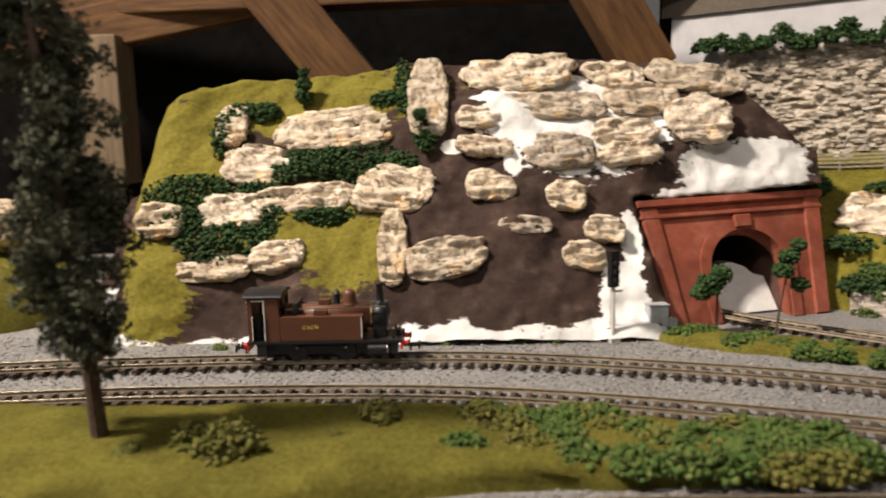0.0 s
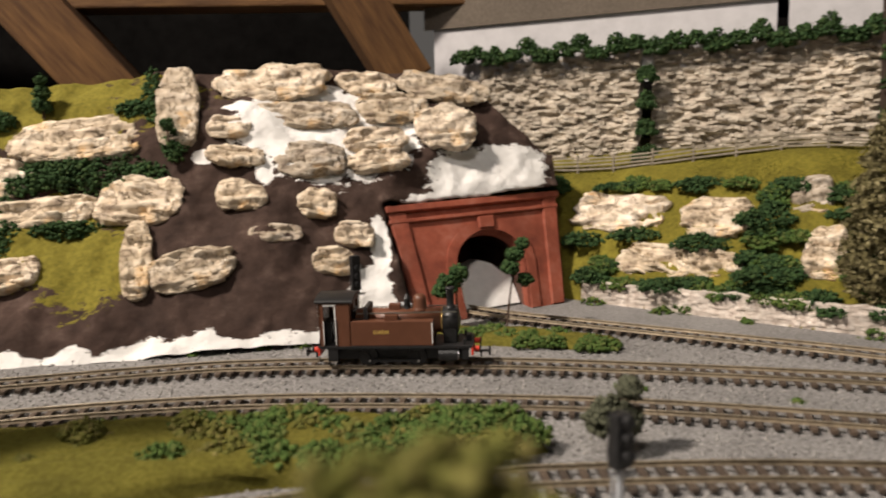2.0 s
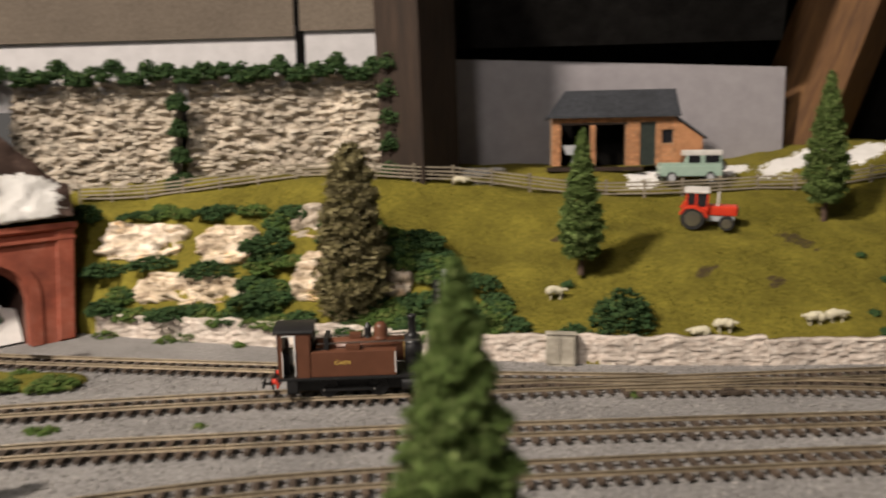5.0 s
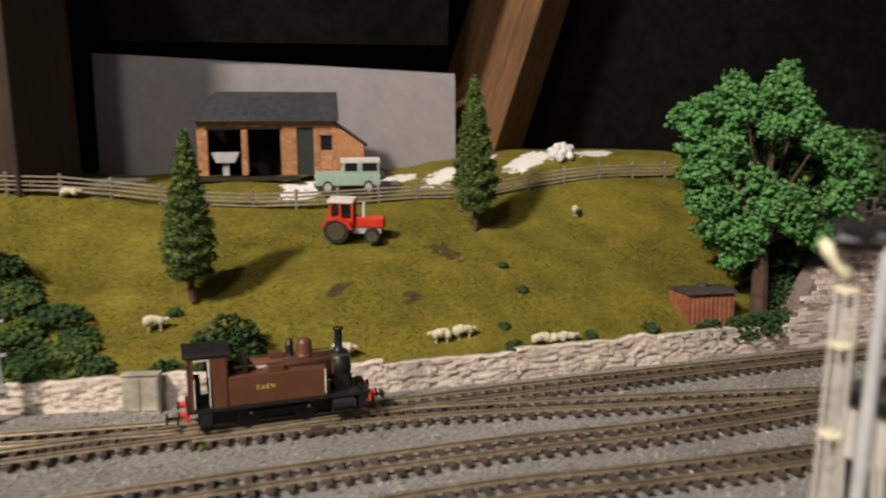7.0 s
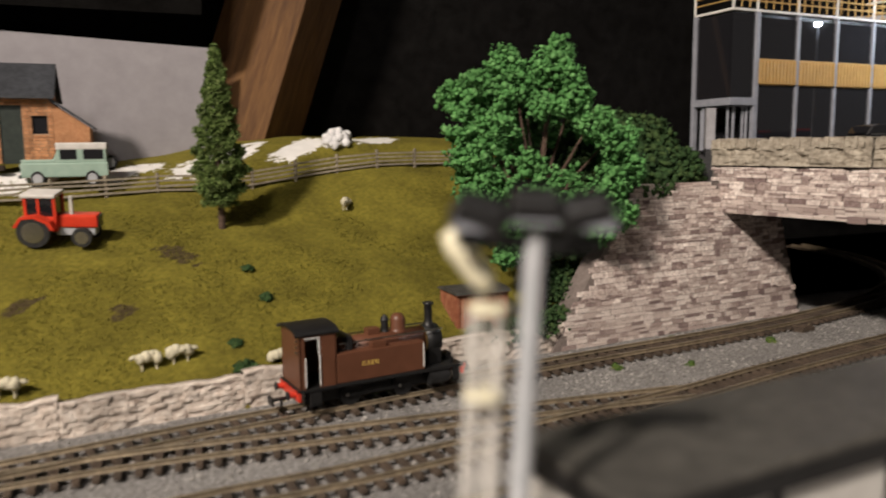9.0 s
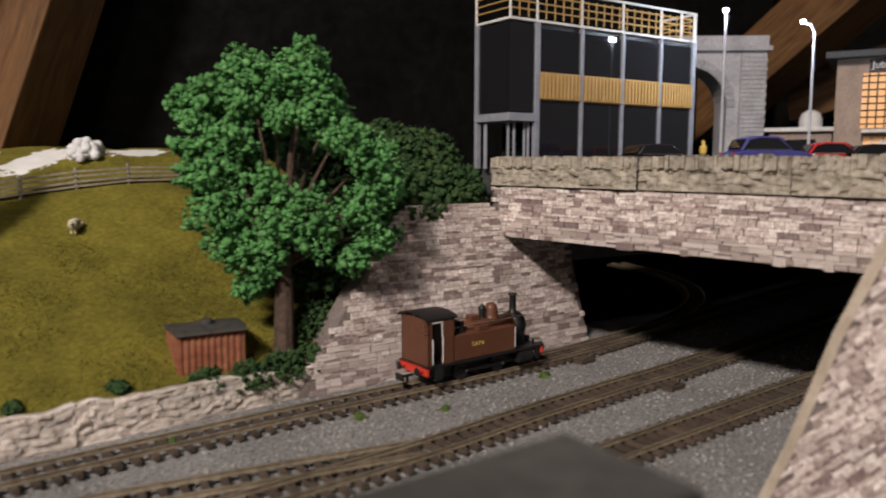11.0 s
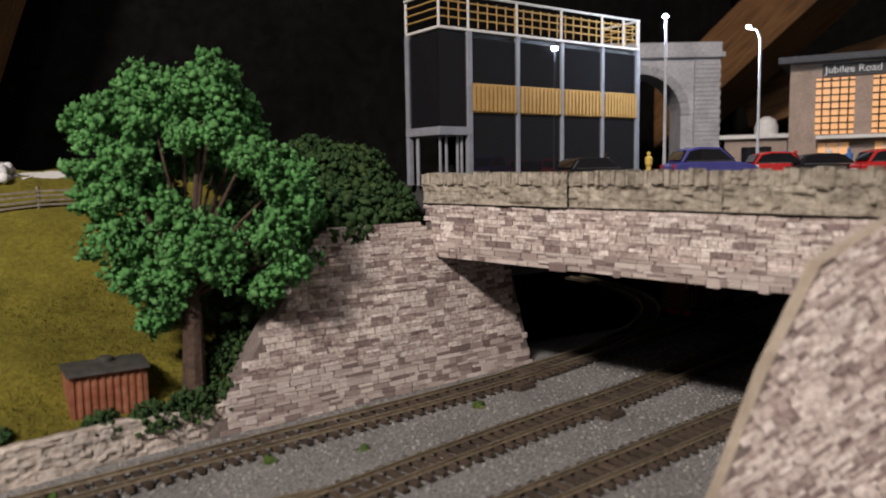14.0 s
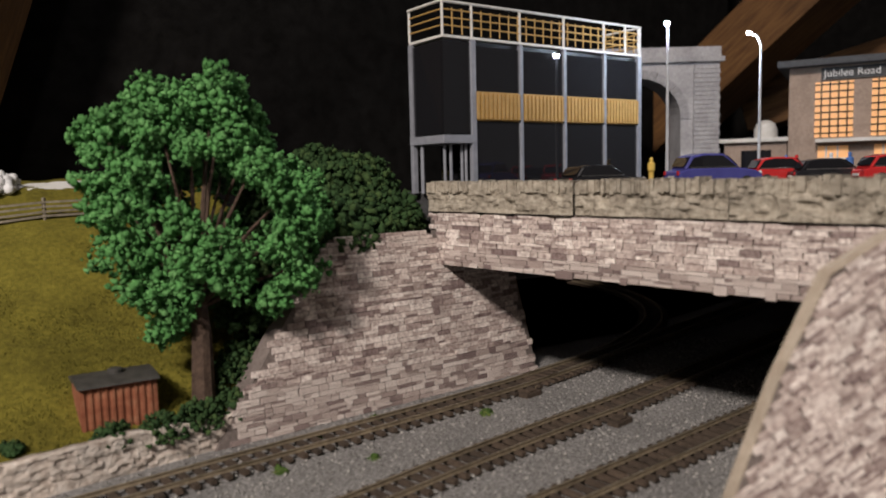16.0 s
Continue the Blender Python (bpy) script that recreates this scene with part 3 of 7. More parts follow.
patches = 0.9 * ellipses(U, VV, [(0.265, 0.150, 0.062, 0.034), (0.138, 0.231, 0.069, 0.016), (0.091, 0.188, 0.023, 0.02), (0.174, 0.207, 0.034, 0.018), (0.15, 0.175, 0.03, 0.022), (0.068, 0.159, 0.008, 0.018), (0.158, 0.087, 0.009, 0.03), (0.145, 0.028, 0.02, 0.042), (-0.263, 0.156, 0.007, 0.03), (0.225, 0.124, 0.045, 0.012), (0.019, 0.175, 0.01, 0.007), (0.054, 0.223, 0.02, 0.007), (0.11, 0.205, 0.05, 0.016), (0.125, 0.2, 0.085, 0.058), (0.27, 0.14, 0.06, 0.03)]) + 0.42
mask(me, "white", np.clip(np.maximum(np.maximum(bottom, patches), edge_top), 0, 0.9))
hill = part_mesh("hill", me, HILL_PAINT, smooth=True)
tagged(hill, "unfinished plaster hillside painted dark brown with white bare patches and olive turf", "hill", kind="structure")


def rock(x, y, z, w, h, d, rot, seed, label, group, lean=51.0, yaw=0.0):
    """A cast plaster rock: a rounded slab with strata and broken edges."""
    rnd = random.Random(seed)
    bm = bmesh.new()
    bmesh.ops.create_icosphere(bm, subdivisions=5, radius=1.0)
    skew = rnd.uniform(-0.6, 0.6)
    off = Vector((rnd.uniform(0, 50), rnd.uniform(0, 50), rnd.uniform(0, 50)))
    for v in bm.verts:
        c = v.co.copy()
        p = [math.copysign(abs(c[i]) ** (0.66, 0.7, 0.55)[i], c[i]) for i in range(3)]
        q = Vector((p[0] * w * 42, p[1] * h * 42, p[2] * d * 30))
        n1 = noise.fractal(q * 0.55 + off, 0.9, 2.1, 6)
        n3 = abs(noise.noise(q * 1.1 + off * 2))
        lay = q.y * 3.1 + 0.9 * q.x * skew + 1.1 * noise.noise(q * 0.7 + off)
        fl = math.floor(lay)
        st = noise.cell(Vector((fl * 3.7 + 0.5, math.floor(q.x * 0.7 + fl * 0.37) + 0.5, seed + 0.5)))
        crack = 1.0 if lay - fl < 0.16 else 0.0
        n5 = noise.fractal(q * 3.0 + off, 0.8, 2.0, 3)
        k = 1 + 0.13 * n1 - 0.07 * n3 + 0.035 * (st - 0.5)
        face = 1 + 0.34 * n1 + 0.6 * (st - 0.5) - 0.22 * n3 - 0.36 * crack + 0.08 * n5
        v.co = Vector((p[0] * w / 2 * k, p[1] * h / 2 * k, p[2] * d / 2 * face))
    ob = part("rock", bm, ROCK, smooth=True)
    ob.matrix_world = pose(x, y, z, 0, 0, yaw) @ pose(0, 0, 0, lean, 0, 0) @ pose(0, 0, 0, 0, 0, rot)
    tagged(ob, label, "rock", group)
    return ob


HILL_ROCKS = [(-0.169, 0.207, 0.028, 0.044, 0), (-0.143, 0.166, 0.062, 0.041, 0), (-0.079, 0.197, 0.104, 0.041, 4), (-0.001, 0.224, 0.034, 0.08, 0), (-0.028, 0.134, 0.065, 0.045, 0), (-0.028, 0.078, 0.022, 0.068, 0), (0.012, 0.066, 0.064, 0.034, 14), (-0.099, 0.13, 0.083, 0.026, 4), (-0.158, 0.117, 0.05, 0.032, 4), (-0.213, 0.107, 0.037, 0.032, 0), (-0.164, 0.064, 0.055, 0.021, 6), (-0.117, 0.074, 0.042, 0.027, 6), (0.08, 0.253, 0.107, 0.044, 6), (0.165, 0.258, 0.06, 0.03, -3), (0.237, 0.253, 0.094, 0.036, -12), (0.107, 0.215, 0.09, 0.032, -3), (0.185, 0.229, 0.067, 0.038, 5), (0.231, 0.205, 0.061, 0.053, 0), (0.041, 0.201, 0.038, 0.029, 0), (0.046, 0.171, 0.05, 0.021, -6), (0.107, 0.166, 0.063, 0.039, 0), (0.164, 0.189, 0.064, 0.027, 3), (0.164, 0.165, 0.054, 0.026, 5), (0.049, 0.134, 0.041, 0.03, -6), (0.109, 0.124, 0.035, 0.029, -4), (0.075, 0.096, 0.043, 0.018, 0), (0.137, 0.094, 0.034, 0.024, -6), (0.118, 0.069, 0.036, 0.026, -5)]
for i, (x, v, w, h, rot) in enumerate(HILL_ROCKS):
    y, z = slope_of(x, v)
    pale = i < 12
    rock(x, float(y) - 0.002, float(z) + 0.002, w * (1.03 if pale else 0.97), h * (1.04 if pale else 0.94), 0.0125, rot, 100 + i, "cream plaster rock set among green foliage on the hillside" if pale else "grey and ochre plaster rock stuck on the brown hillside", "rocks on the plaster hill")
BANK_ROCKS = [(0.39, 0.629, 0.074, 0.100, 0.040), (0.449, 0.56, 0.074, 0.064, 0.040), (0.399, 0.573, 0.036, 0.071, 0.034), (0.432, 0.537, 0.038, 0.051, 0.026), (0.509, 0.516, 0.092, 0.031, 0.042), (0.494, 0.48, 0.051, 0.032, 0.05), (0.546, 0.423, 0.049, 0.024, 0.026)]
for i, (x, y, z, w, h) in enumerate(BANK_ROCKS):
    rock(x, y, z, w, h, 0.018, 0, 200 + i, "pale cream plaster rock on the planted bank above the low wall", "rocks on the bank", 62, -48)
rock(-0.41, 0.70, 0.075, 0.075, 0.05, 0.03, 0, 300, "tan plaster rock on the far bank beside the tall pine", "rocks on the plaster hill")


def strata_panel(name, a, b, z0, z1, depth, seed, material, nu, nv, layer, top_wave=0.0, thick=0.012, lean=0.0, blocky=1.0):
    """An upright slab of layered rock from plan point a to b, with a broken face, ends and back."""
    a, b = Vector((*a, 0)), Vector((*b, 0))
    ln = (b - a).length
    ex = (b - a) / ln
    nrm = Vector((ex.y, -ex.x, 0))
    verts = []
    for j in range(nv + 1):
        for i in range(nu + 1):
            u, w = i / nu, j / nv
            x, z = u * ln, z0 + (z1 - z0 + top_wave * noise.noise(Vector((u * ln * 60, seed, 0)))) * w
            zz = z + 0.7 * layer * noise.fractal(Vector((x * 45, z * 45, seed)), 1.0, 2.0, 3)
            row = math.floor(zz / layer)
            cell = noise.cell(Vector((x / (layer * 2.3) + 7.3 * row + 0.8 * noise.noise(Vector((x * 60, row, 3))), row, seed)))
            gap = (zz / layer - row)
            d = depth * (0.35 + 0.75 * blocky * cell) * (1 - 0.5 * blocky if gap < 0.13 else 1.0)
            d += depth * 0.55 * noise.fractal(Vector((x * 60, z * 110, seed)), 0.9, 2.0, 5)
            if i in (0, nu) or j == nv:
                d = min(d, 0.2 * depth)
            p = a + ex * x + nrm * (d - lean * w)
            verts.append((p.x, p.y, z))
    n1 = nu + 1
    faces = [(j * n1 + i, j * n1 + i + 1, (j + 1) * n1 + i + 1, (j + 1) * n1 + i) for j in range(nv) for i in range(nu)]
    base = len(verts)
    for j in (0, nv):
        for i in range(nu + 1):
            p = a + ex * (ln * i / nu) - nrm * (thick + (lean if j else 0))
            verts.append((p.x, p.y, verts[j * n1 + i][2]))
    for i in range(nu):
        faces.append((nv * n1 + i, nv * n1 + i + 1, base + n1 + i + 1, base + n1 + i))
        faces.append((base + i + 1, base + i, base + n1 + i, base + n1 + i + 1))
    me = raw_mesh(name, verts, [f for f in faces])
    bm = bmesh.new()
    bm.from_mesh(me)
    bm.to_mesh(me)
    bm.free()
    return part_mesh(name, me, material)


c1 = strata_panel("cliff", (0.296, 0.80), (0.437, 0.690), 0.115, 0.233, 0.0072, 11, CLIFF, 290, 230, 0.0037, 0.010, lean=0.02, blocky=0.85)
tagged(c1, "tall layered cream and grey plaster cliff behind the fence", "cliff", kind="structure")
c2 = strata_panel("cliff", (0.447, 0.682), (0.607, 0.557), 0.115, 0.233, 0.0072, 23, CLIFF, 310, 230, 0.0037, 0.010, lean=0.02, blocky=0.85)
tagged(c2, "tall layered cream and grey plaster cliff behind the fence", "cliff", kind="structure")

# low stone wall in lengths along the back of the tracks
pts = catmull(WALL_LINE, 0.001)
step = 92
for k, i in enumerate(range(0, len(pts) - 20, step)):
    j = min(i + step, len(pts) - 1)
    high = 0.021 if k % 3 else 0.019
    ob = strata_panel("stone_wall", pts[i], pts[j], -0.001, high, 0.0017, 40 + k, LOW_WALL, 150, 40, 0.0027, 0.003, thick=0.006, blocky=0.55)
    tagged(ob, "length of low weathered pale stone wall beside the track", "wall", "low stone wall")


# ---- tunnel portal ----
def portal():
    bl, br, tl, tr = Vector((0.183, 0.553, 0.0)), Vector((0.322, 0.598, 0.0)), Vector((0.167, 0.605, 0.0895)), Vector((0.335, 0.656, 0.0925))

    def at(u, v, out=0.0):
        p = bl.lerp(br, u).lerp(tl.lerp(tr, u), v)
        n = (br - bl).cross(tl - bl).normalized()
        return p + n * out

    ob = thing("tunnel_portal", Matrix(), "red painted brick tunnel portal with an arched mouth, leaning back", "tunnel portal")
    cu, cv, ru, rv = 0.535, 0.39, 0.228, 0.345
    arch = [(cu - ru, 0.0)] + [(cu - ru * math.cos(math.pi * k / 24), cv + rv * math.sin(math.pi * k / 24)) for k in range(25)] + [(cu + ru, 0.0)]

    def slab(loop_out, loop_in, o0, o1):
        bm = bmesh.new()
        n = len(loop_out)
        rings = [[bm.verts.new(at(u, v, o)) for u, v in lp] for lp, o in ((loop_out, o1), (loop_in, o1), (loop_in, o0), (loop_out, o0))]
        for a, b in ((0, 1), (1, 2), (2, 3), (3, 0)):
            for k in range(n - 1):
                bm.faces.new((rings[a][k], rings[a][k + 1], rings[b][k + 1], rings[b][k]))
        bmesh.ops.recalc_face_normals(bm, faces=bm.faces)
        return bm

    outer = []
    for u, v in arch:
        a = math.atan2(v - 0.25, (u - cu))
        du, dv = math.cos(a), math.sin(a)
        k = min((0.5 + (0.005 if du > 0 else -0.005)) / abs(du) if abs(du) > 1e-6 else 9, (0.75 / dv) if dv > 0.02 else 9)
        k = min(k, 9)
        uu, vv = cu + du * k, 0.25 + dv * k
        outer.append((min(max(uu, 0.0), 1.0), min(max(vv, 0.0), 1.0)))
    outer[0], outer[-1] = (0.0, 0.0), (1.0, 0.0)
    full = []
    inner = []
    for k in range(len(arch)):
        full.append(outer[k])
        inner.append(arch[k])
        if k + 1 < len(arch):
            a, b = outer[k], outer[k + 1]
            if a[0] == 0.0 and b[1] == 1.0 and b[0] > 0:
                full.append((0.0, 1.0)), inner.append(((arch[k][0] + arch[k + 1][0]) / 2, (arch[k][1] + arch[k + 1][1]) / 2))
            if a[1] == 1.0 and b[0] == 1.0 and b[1] < 1:
                full.append((1.0, 1.0)), inner.append(((arch[k][0] + arch[k + 1][0]) / 2, (arch[k][1] + arch[k + 1][1]) / 2))
    part("wall", slab(full, inner, -0.012, 0.0), BRICK_RED, ob)
    ring_out = [(cu - ru - 0.06, 0.0)] + [(cu - (ru + 0.06) * math.cos(math.pi * k / 24), cv + (rv + 0.09) * math.sin(math.pi * k / 24)) for k in range(25)] + [(cu + ru + 0.06, 0.0)]
    part("arch_ring", slab(ring_out, arch, -0.004, 0.0015), BRICK_RED, ob)

    def band(name, u0, u1, v0, v1, out):
        bm = bmesh.new()
        q = [(u0, v0), (u1, v0), (u1, v1), (u0, v1)]
        f = [bm.verts.new(at(u, v, out)) for u, v in q]
        b = [bm.verts.new(at(u, v, -0.002)) for u, v in q]
        bm.faces.new(f)
        bm.faces.new(list(reversed(b)))
        for k in range(4):
            bm.faces.new((f[k], b[k], b[(k + 1) % 4], f[(k + 1) % 4]))
        bmesh.ops.recalc_face_normals(bm, faces=bm.faces)
        bmesh.ops.bevel(bm, geom=list(bm.edges), offset=0.0006, segments=1, affect="EDGES")
        part(name, bm, BRICK_RED, ob)

    band("string_course", -0.01, 1.01, 0.865, 0.90, 0.003)
    band("coping", -0.015, 1.015, 0.96, 1.02, 0.0045)
    band("pilaster", 0.0, 0.09, 0.0, 0.96, 0.0025)
    band("pilaster", 0.91, 1.0, 0.0, 0.96, 0.0025)
    band("keystone", 0.49, 0.58, 0.745, 0.85, 0.004)
    # plaster lining of the tunnel
    bm = bmesh.new()
    rows = []
    for d, sc in ((-0.006, 1.02), (-0.05, 1.15), (-0.11, 1.15)):
        rows.append([bm.verts.new(at(cu + (u - cu) * sc, v * (1.0 if sc < 1.1 else 1.05), 0) + Vector((-0.28, 0.96, 0)) * (-d) + Vector((0, 0, 0)) ) for u, v in arch])
    for a, b in zip(rows[:-1], rows[1:]):
        for k in range(len(arch) - 1):
            bm.faces.new((a[k], b[k], b[k + 1], a[k + 1]))
    bm.faces.new(rows[-1])
    bmesh.ops.recalc_face_normals(bm, faces=bm.faces)
    part("tunnel_lining", bm, TUNNEL_BROWN, ob, "dark brown tunnel lining")
    bm = bmesh.new()
    top = [(cu - ru * 0.98 + 2 * ru * 0.98 * k / 9, 0.36 - 0.04 * math.sin(k * 0.9) - 0.05 * (k > 7)) for k in range(10)]
    loop = [(cu - ru * 0.98, 0.02)] + top + [(cu + ru * 0.98, 0.02)]
    into = Vector((-0.28, 0.96, 0))
    front = [bm.verts.new(at(u, v) + into * (0.016 + 0.05 * v)) for u, v in loop]
    back = [bm.verts.new(at(u, v) + into * (0.028 + 0.05 * v)) for u, v in loop]
    bm.faces.new(front)
    bm.faces.new(list(reversed(back)))
    for k in range(len(loop)):
        j = (k + 1) % len(loop)
        bm.faces.new((front[k], back[k], back[j], front[j]))
    bmesh.ops.recalc_face_normals(bm, faces=bm.faces)
    part("plaster_infill", bm, PLASTER, ob, "rough white plaster infill in the mouth")


portal()


# ---- tracks ----
TRACKS = {
    "A": [(-0.75, 0.36), (-0.6, 0.405), (-0.45, 0.445), (-0.277, 0.468), (-0.17, 0.476), (0.0, 0.477), (0.06, 0.470), (0.134, 0.452), (0.22, 0.425), (0.307, 0.387), (0.401, 0.341), (0.487, 0.294), (0.571, 0.249), (0.636, 0.213), (0.777, 0.135), (0.953, 0.029), (1.069, -0.045), (1.155, -0.095), (1.26, -0.148), (1.397, -0.215), (1.7, -0.36)],
    "B": [(-0.75, 0.32), (-0.5, 0.375), (-0.242, 0.408), (-0.114, 0.413), (0.011, 0.407), (0.118, 0.384), (0.25, 0.338), (0.36, 0.283), (0.452, 0.234), (0.503, 0.203), (0.68, 0.098), (0.76, 0.042), (0.865, -0.021), (0.931, -0.06), (0.998, -0.095), (1.077, -0.139), (1.149, -0.18), (1.4, -0.31), (1.7, -0.46)],
    "C": [(-0.3, 0.22), (0.0, 0.263), (0.15, 0.268), (0.2, 0.264), (0.301, 0.240), (0.406, 0.196), (0.627, 0.074), (0.70, 0.022), (0.777, -0.033), (0.90, -0.11), (1.05, -0.205), (1.3, -0.36), (1.6, -0.54)],
    "D": [(0.19, 0.64), (0.225, 0.59), (0.264, 0.545), (0.328, 0.487), (0.385, 0.436), (0.44, 0.387), (0.51, 0.318), (0.573, 0.266), (0.636, 0.217)],
    "F": [(1.17, -0.103), (1.28, -0.150), (1.38, -0.172), (1.48, -0.165), (1.58, -0.125), (1.66, -0.06)],
    "E": [(0.60, 0.2265), (0.70, 0.160), (0.78, 0.088), (0.86, 0.012), (0.931, -0.058)],
}
GAUGE, RAIL_TOP = 0.0165, 0.0060
SLEEPER_BM = box(bmesh.new(), -0.0016, -0.0145, 0.0, 0.0016, 0.0145, 0.0022, bevel=0.0003)
SLEEPER_MESH = bpy.data.meshes.new("sleeper")
SLEEPER_BM.to_mesh(SLEEPER_MESH)
SLEEPER_BM.free()
SLEEPER_MESH.materials.append(SLEEPER)


def track(key, label, lo, hi):
    line = catmull(TRACKS[key], 0.004)
    tan = np.gradient(line, axis=0)
    tan /= np.linalg.norm(tan, axis=1)[:, None]
    nor = np.c_[-tan[:, 1], tan[:, 0]]
    ob = thing("railway_track", Matrix(), label, "railway track", "model railway tracks")
    for side in (-1, 1):
        prof = [(-0.00055, RAIL_TOP), (0.00055, RAIL_TOP), (0.00050, 0.0053), (0.0002, 0.0050), (0.0002, 0.0042), (0.0009, 0.0038), (0.0009, 0.0034), (-0.0009, 0.0034), (-0.0009, 0.0038), (-0.0002, 0.0042), (-0.0002, 0.0050), (-0.00050, 0.0053)]
        c = line + nor * side * GAUGE / 2
        v = np.array([[(c[i, 0] + nor[i, 0] * a, c[i, 1] + nor[i, 1] * a, z) for a, z in prof] for i in range(len(c))])
        n, k = len(c), len(prof)
        i, j = np.meshgrid(np.arange(n - 1), np.arange(k), indexing="ij")
        f = np.stack([i * k + j, i * k + (j + 1) % k, (i + 1) * k + (j + 1) % k, (i + 1) * k + j], -1).reshape(-1, 4)
        rail = part_mesh("rail", raw_mesh("rail", v.reshape(-1, 3), f[:, ::-1]), RAIL, ob)
        rail.data.materials.append(RAIL_HEAD)
        rail.data.polygons.foreach_set("material_index", (j.ravel() == 0).astype(np.int32))
    ties = catmull(TRACKS[key], 0.0086)
    tt = np.gradient(ties, axis=0)
    rest = bmesh.new()
    for p, d in zip(ties, tt):
        m = pose(p[0], p[1], 0.0015, 0, 0, math.degrees(math.atan2(d[1], d[0])) + RNG.uniform(-1.5, 1.5))
        if lo < p[0] < hi:
            s = new("sleeper", SLEEPER_MESH)
            s.parent = ob
            s.matrix_local = m
        else:
            box(rest, -0.0016, -0.0145, 0.0, 0.0016, 0.0145, 0.0022, m=m)
    if rest.verts:
        r = part("sleepers", rest, SLEEPER_JOINED, ob)
        r["kind"] = "stuff"
    else:
        rest.free()
    return ob


track("A", "brass-railed model track curving past the hill and under the bridge", 0.0, 0.8)
track("B", "model track with brass-coloured rails beside the grass", 0.0, 0.8)
track("C", "model track with brass-coloured rails on grey ballast", 0.1, 0.75)
track("D", "model track leading out of the tunnel mouth", 0.26, 0.6)
track("F", "dim track curving away beneath the bridge", 1.2, 1.7)
track("E", "crossover track linking the two running lines", 0.64, 0.93)


# ---- planting ----
def mound(name, outline, height, label):
    """A low turf mound over a plan outline."""
    cx, cy = np.mean(outline, axis=0)
    bm = bmesh.new()
    rings = []
    dense = catmull(list(outline) + [outline[0]], 0.012)
    for k, (sc, z) in enumerate(((1.0, -0.002), (0.97, 0.45), (0.9, 0.8), (0.7, 1.0), (0.4, 1.05), (0.1, 1.05))):
        ring = []
        for x, y in dense:
            px, py = cx + (x - cx) * sc, cy + (y - cy) * sc
            n = noise.fractal((px * 25, py * 25, 0), 1.0, 2.0, 3)
            if k < 2:
                px, py = px + 0.006 * n, py + 0.006 * n
            ring.append(bm.verts.new((px, py, z * height * (1 + 0.35 * n) if k else -0.002)))
        rings.append(ring)
    for a, b in zip(rings[:-1], rings[1:]):
        for k in range(len(dense)):
            bm.faces.new((a[k], a[(k + 1) % len(dense)], b[(k + 1) % len(dense)], b[k]))
    bm.faces.new(rings[-1])
    bmesh.ops.recalc_face_normals(bm, faces=bm.faces)
    ob = part(name, bm, TURF, smooth=True)
    tagged(ob, label, "grass", kind="structure")
    return ob


mound("grass_bank", [(-0.60, 0.33), (-0.30, 0.385), (-0.20, 0.39), (-0.10, 0.388), (0.02, 0.385), (0.10, 0.365), (0.17, 0.340), (0.205, 0.312), (0.19, 0.295), (0.10, 0.293), (0.0, 0.288), (-0.15, 0.27), (-0.6, 0.22)], 0.011, "olive turf bank between the tracks")
mound("grass_slope", [(-0.80, 0.56), (-0.60, 0.545), (-0.45, 0.55), (-0.35, 0.57), (-0.315, 0.62), (-0.34, 0.75), (-0.5, 0.85), (-0.8, 0.85)], 0.045, "rough olive bank beyond the tall pine")
mound("grass_strip", [(0.17, 0.54), (0.20, 0.535), (0.26, 0.505), (0.315, 0.468), (0.305, 0.452), (0.27, 0.462), (0.20, 0.495), (0.16, 0.525)], 0.006, "rough green verge below the tunnel mouth")


def blades(name, xy, z_of, n_label, size):
    """Short flock fibres standing on a surface."""
    n = len(xy)
    z = z_of(xy[:, 0], xy[:, 1])
    a = RNG.uniform(0, 2 * np.pi, n)
    h = size * RNG.uniform(0.6, 1.4, n)
    w = 0.00035
    lean = RNG.normal(0, 0.5, (n, 2)) * h[:, None]
    base = np.c_[xy, z]
    d = np.c_[np.cos(a) * w, np.sin(a) * w, np.zeros(n)]
    v = np.stack([base - d, base + d, base + np.c_[lean, h]], 1).reshape(-1, 3)
    ob = part_mesh(name, raw_mesh(name, v, np.arange(3 * n).reshape(-1, 3)), BLADE)
    tagged(ob, n_label, "grass", kind="stuff")


n = 150000
xy = np.c_[RNG.uniform(0.36, 1.15, n), RNG.uniform(0.03, 0.72, n)]
s = wall_side(xy[:, 0], xy[:, 1])
xy = xy[(s > 0.006) & (s < 0.25) & ((xy[:, 0] > 0.56) | (s > 0.085))]
blades("flock_grass", xy, field_z, "short olive flock fibres on the field", 0.0015)


def clump_points(n, rx, ry, rz):
    """Places over a low dome, denser near its skin."""
    d = RNG.standard_normal((n, 3))
    d /= np.linalg.norm(d, axis=1)[:, None]
    d[:, 2] = np.abs(d[:, 2])
    r = RNG.uniform(0.35, 1.0, n) ** 0.6
    return d * r[:, None] * np.array([rx, ry, rz])


def bush(x, y, z, rx, ry, rz, material, label, category="bush", group="", n=None, size=0.0018, tilt=0.0, name="bush"):
    n = n or int(80 + 4.0e5 * (rx * ry + rx * rz))
    p = clump_points(n, rx, ry, rz)
    me = foam(name, p, RNG.uniform(0.5, 1.25, n) * size * 0.85)
    ob = part_mesh(name, me, material)
    ob.matrix_world = pose(x, y, z, tilt, 0, 0)
    tagged(ob, label, category, group)
    return ob


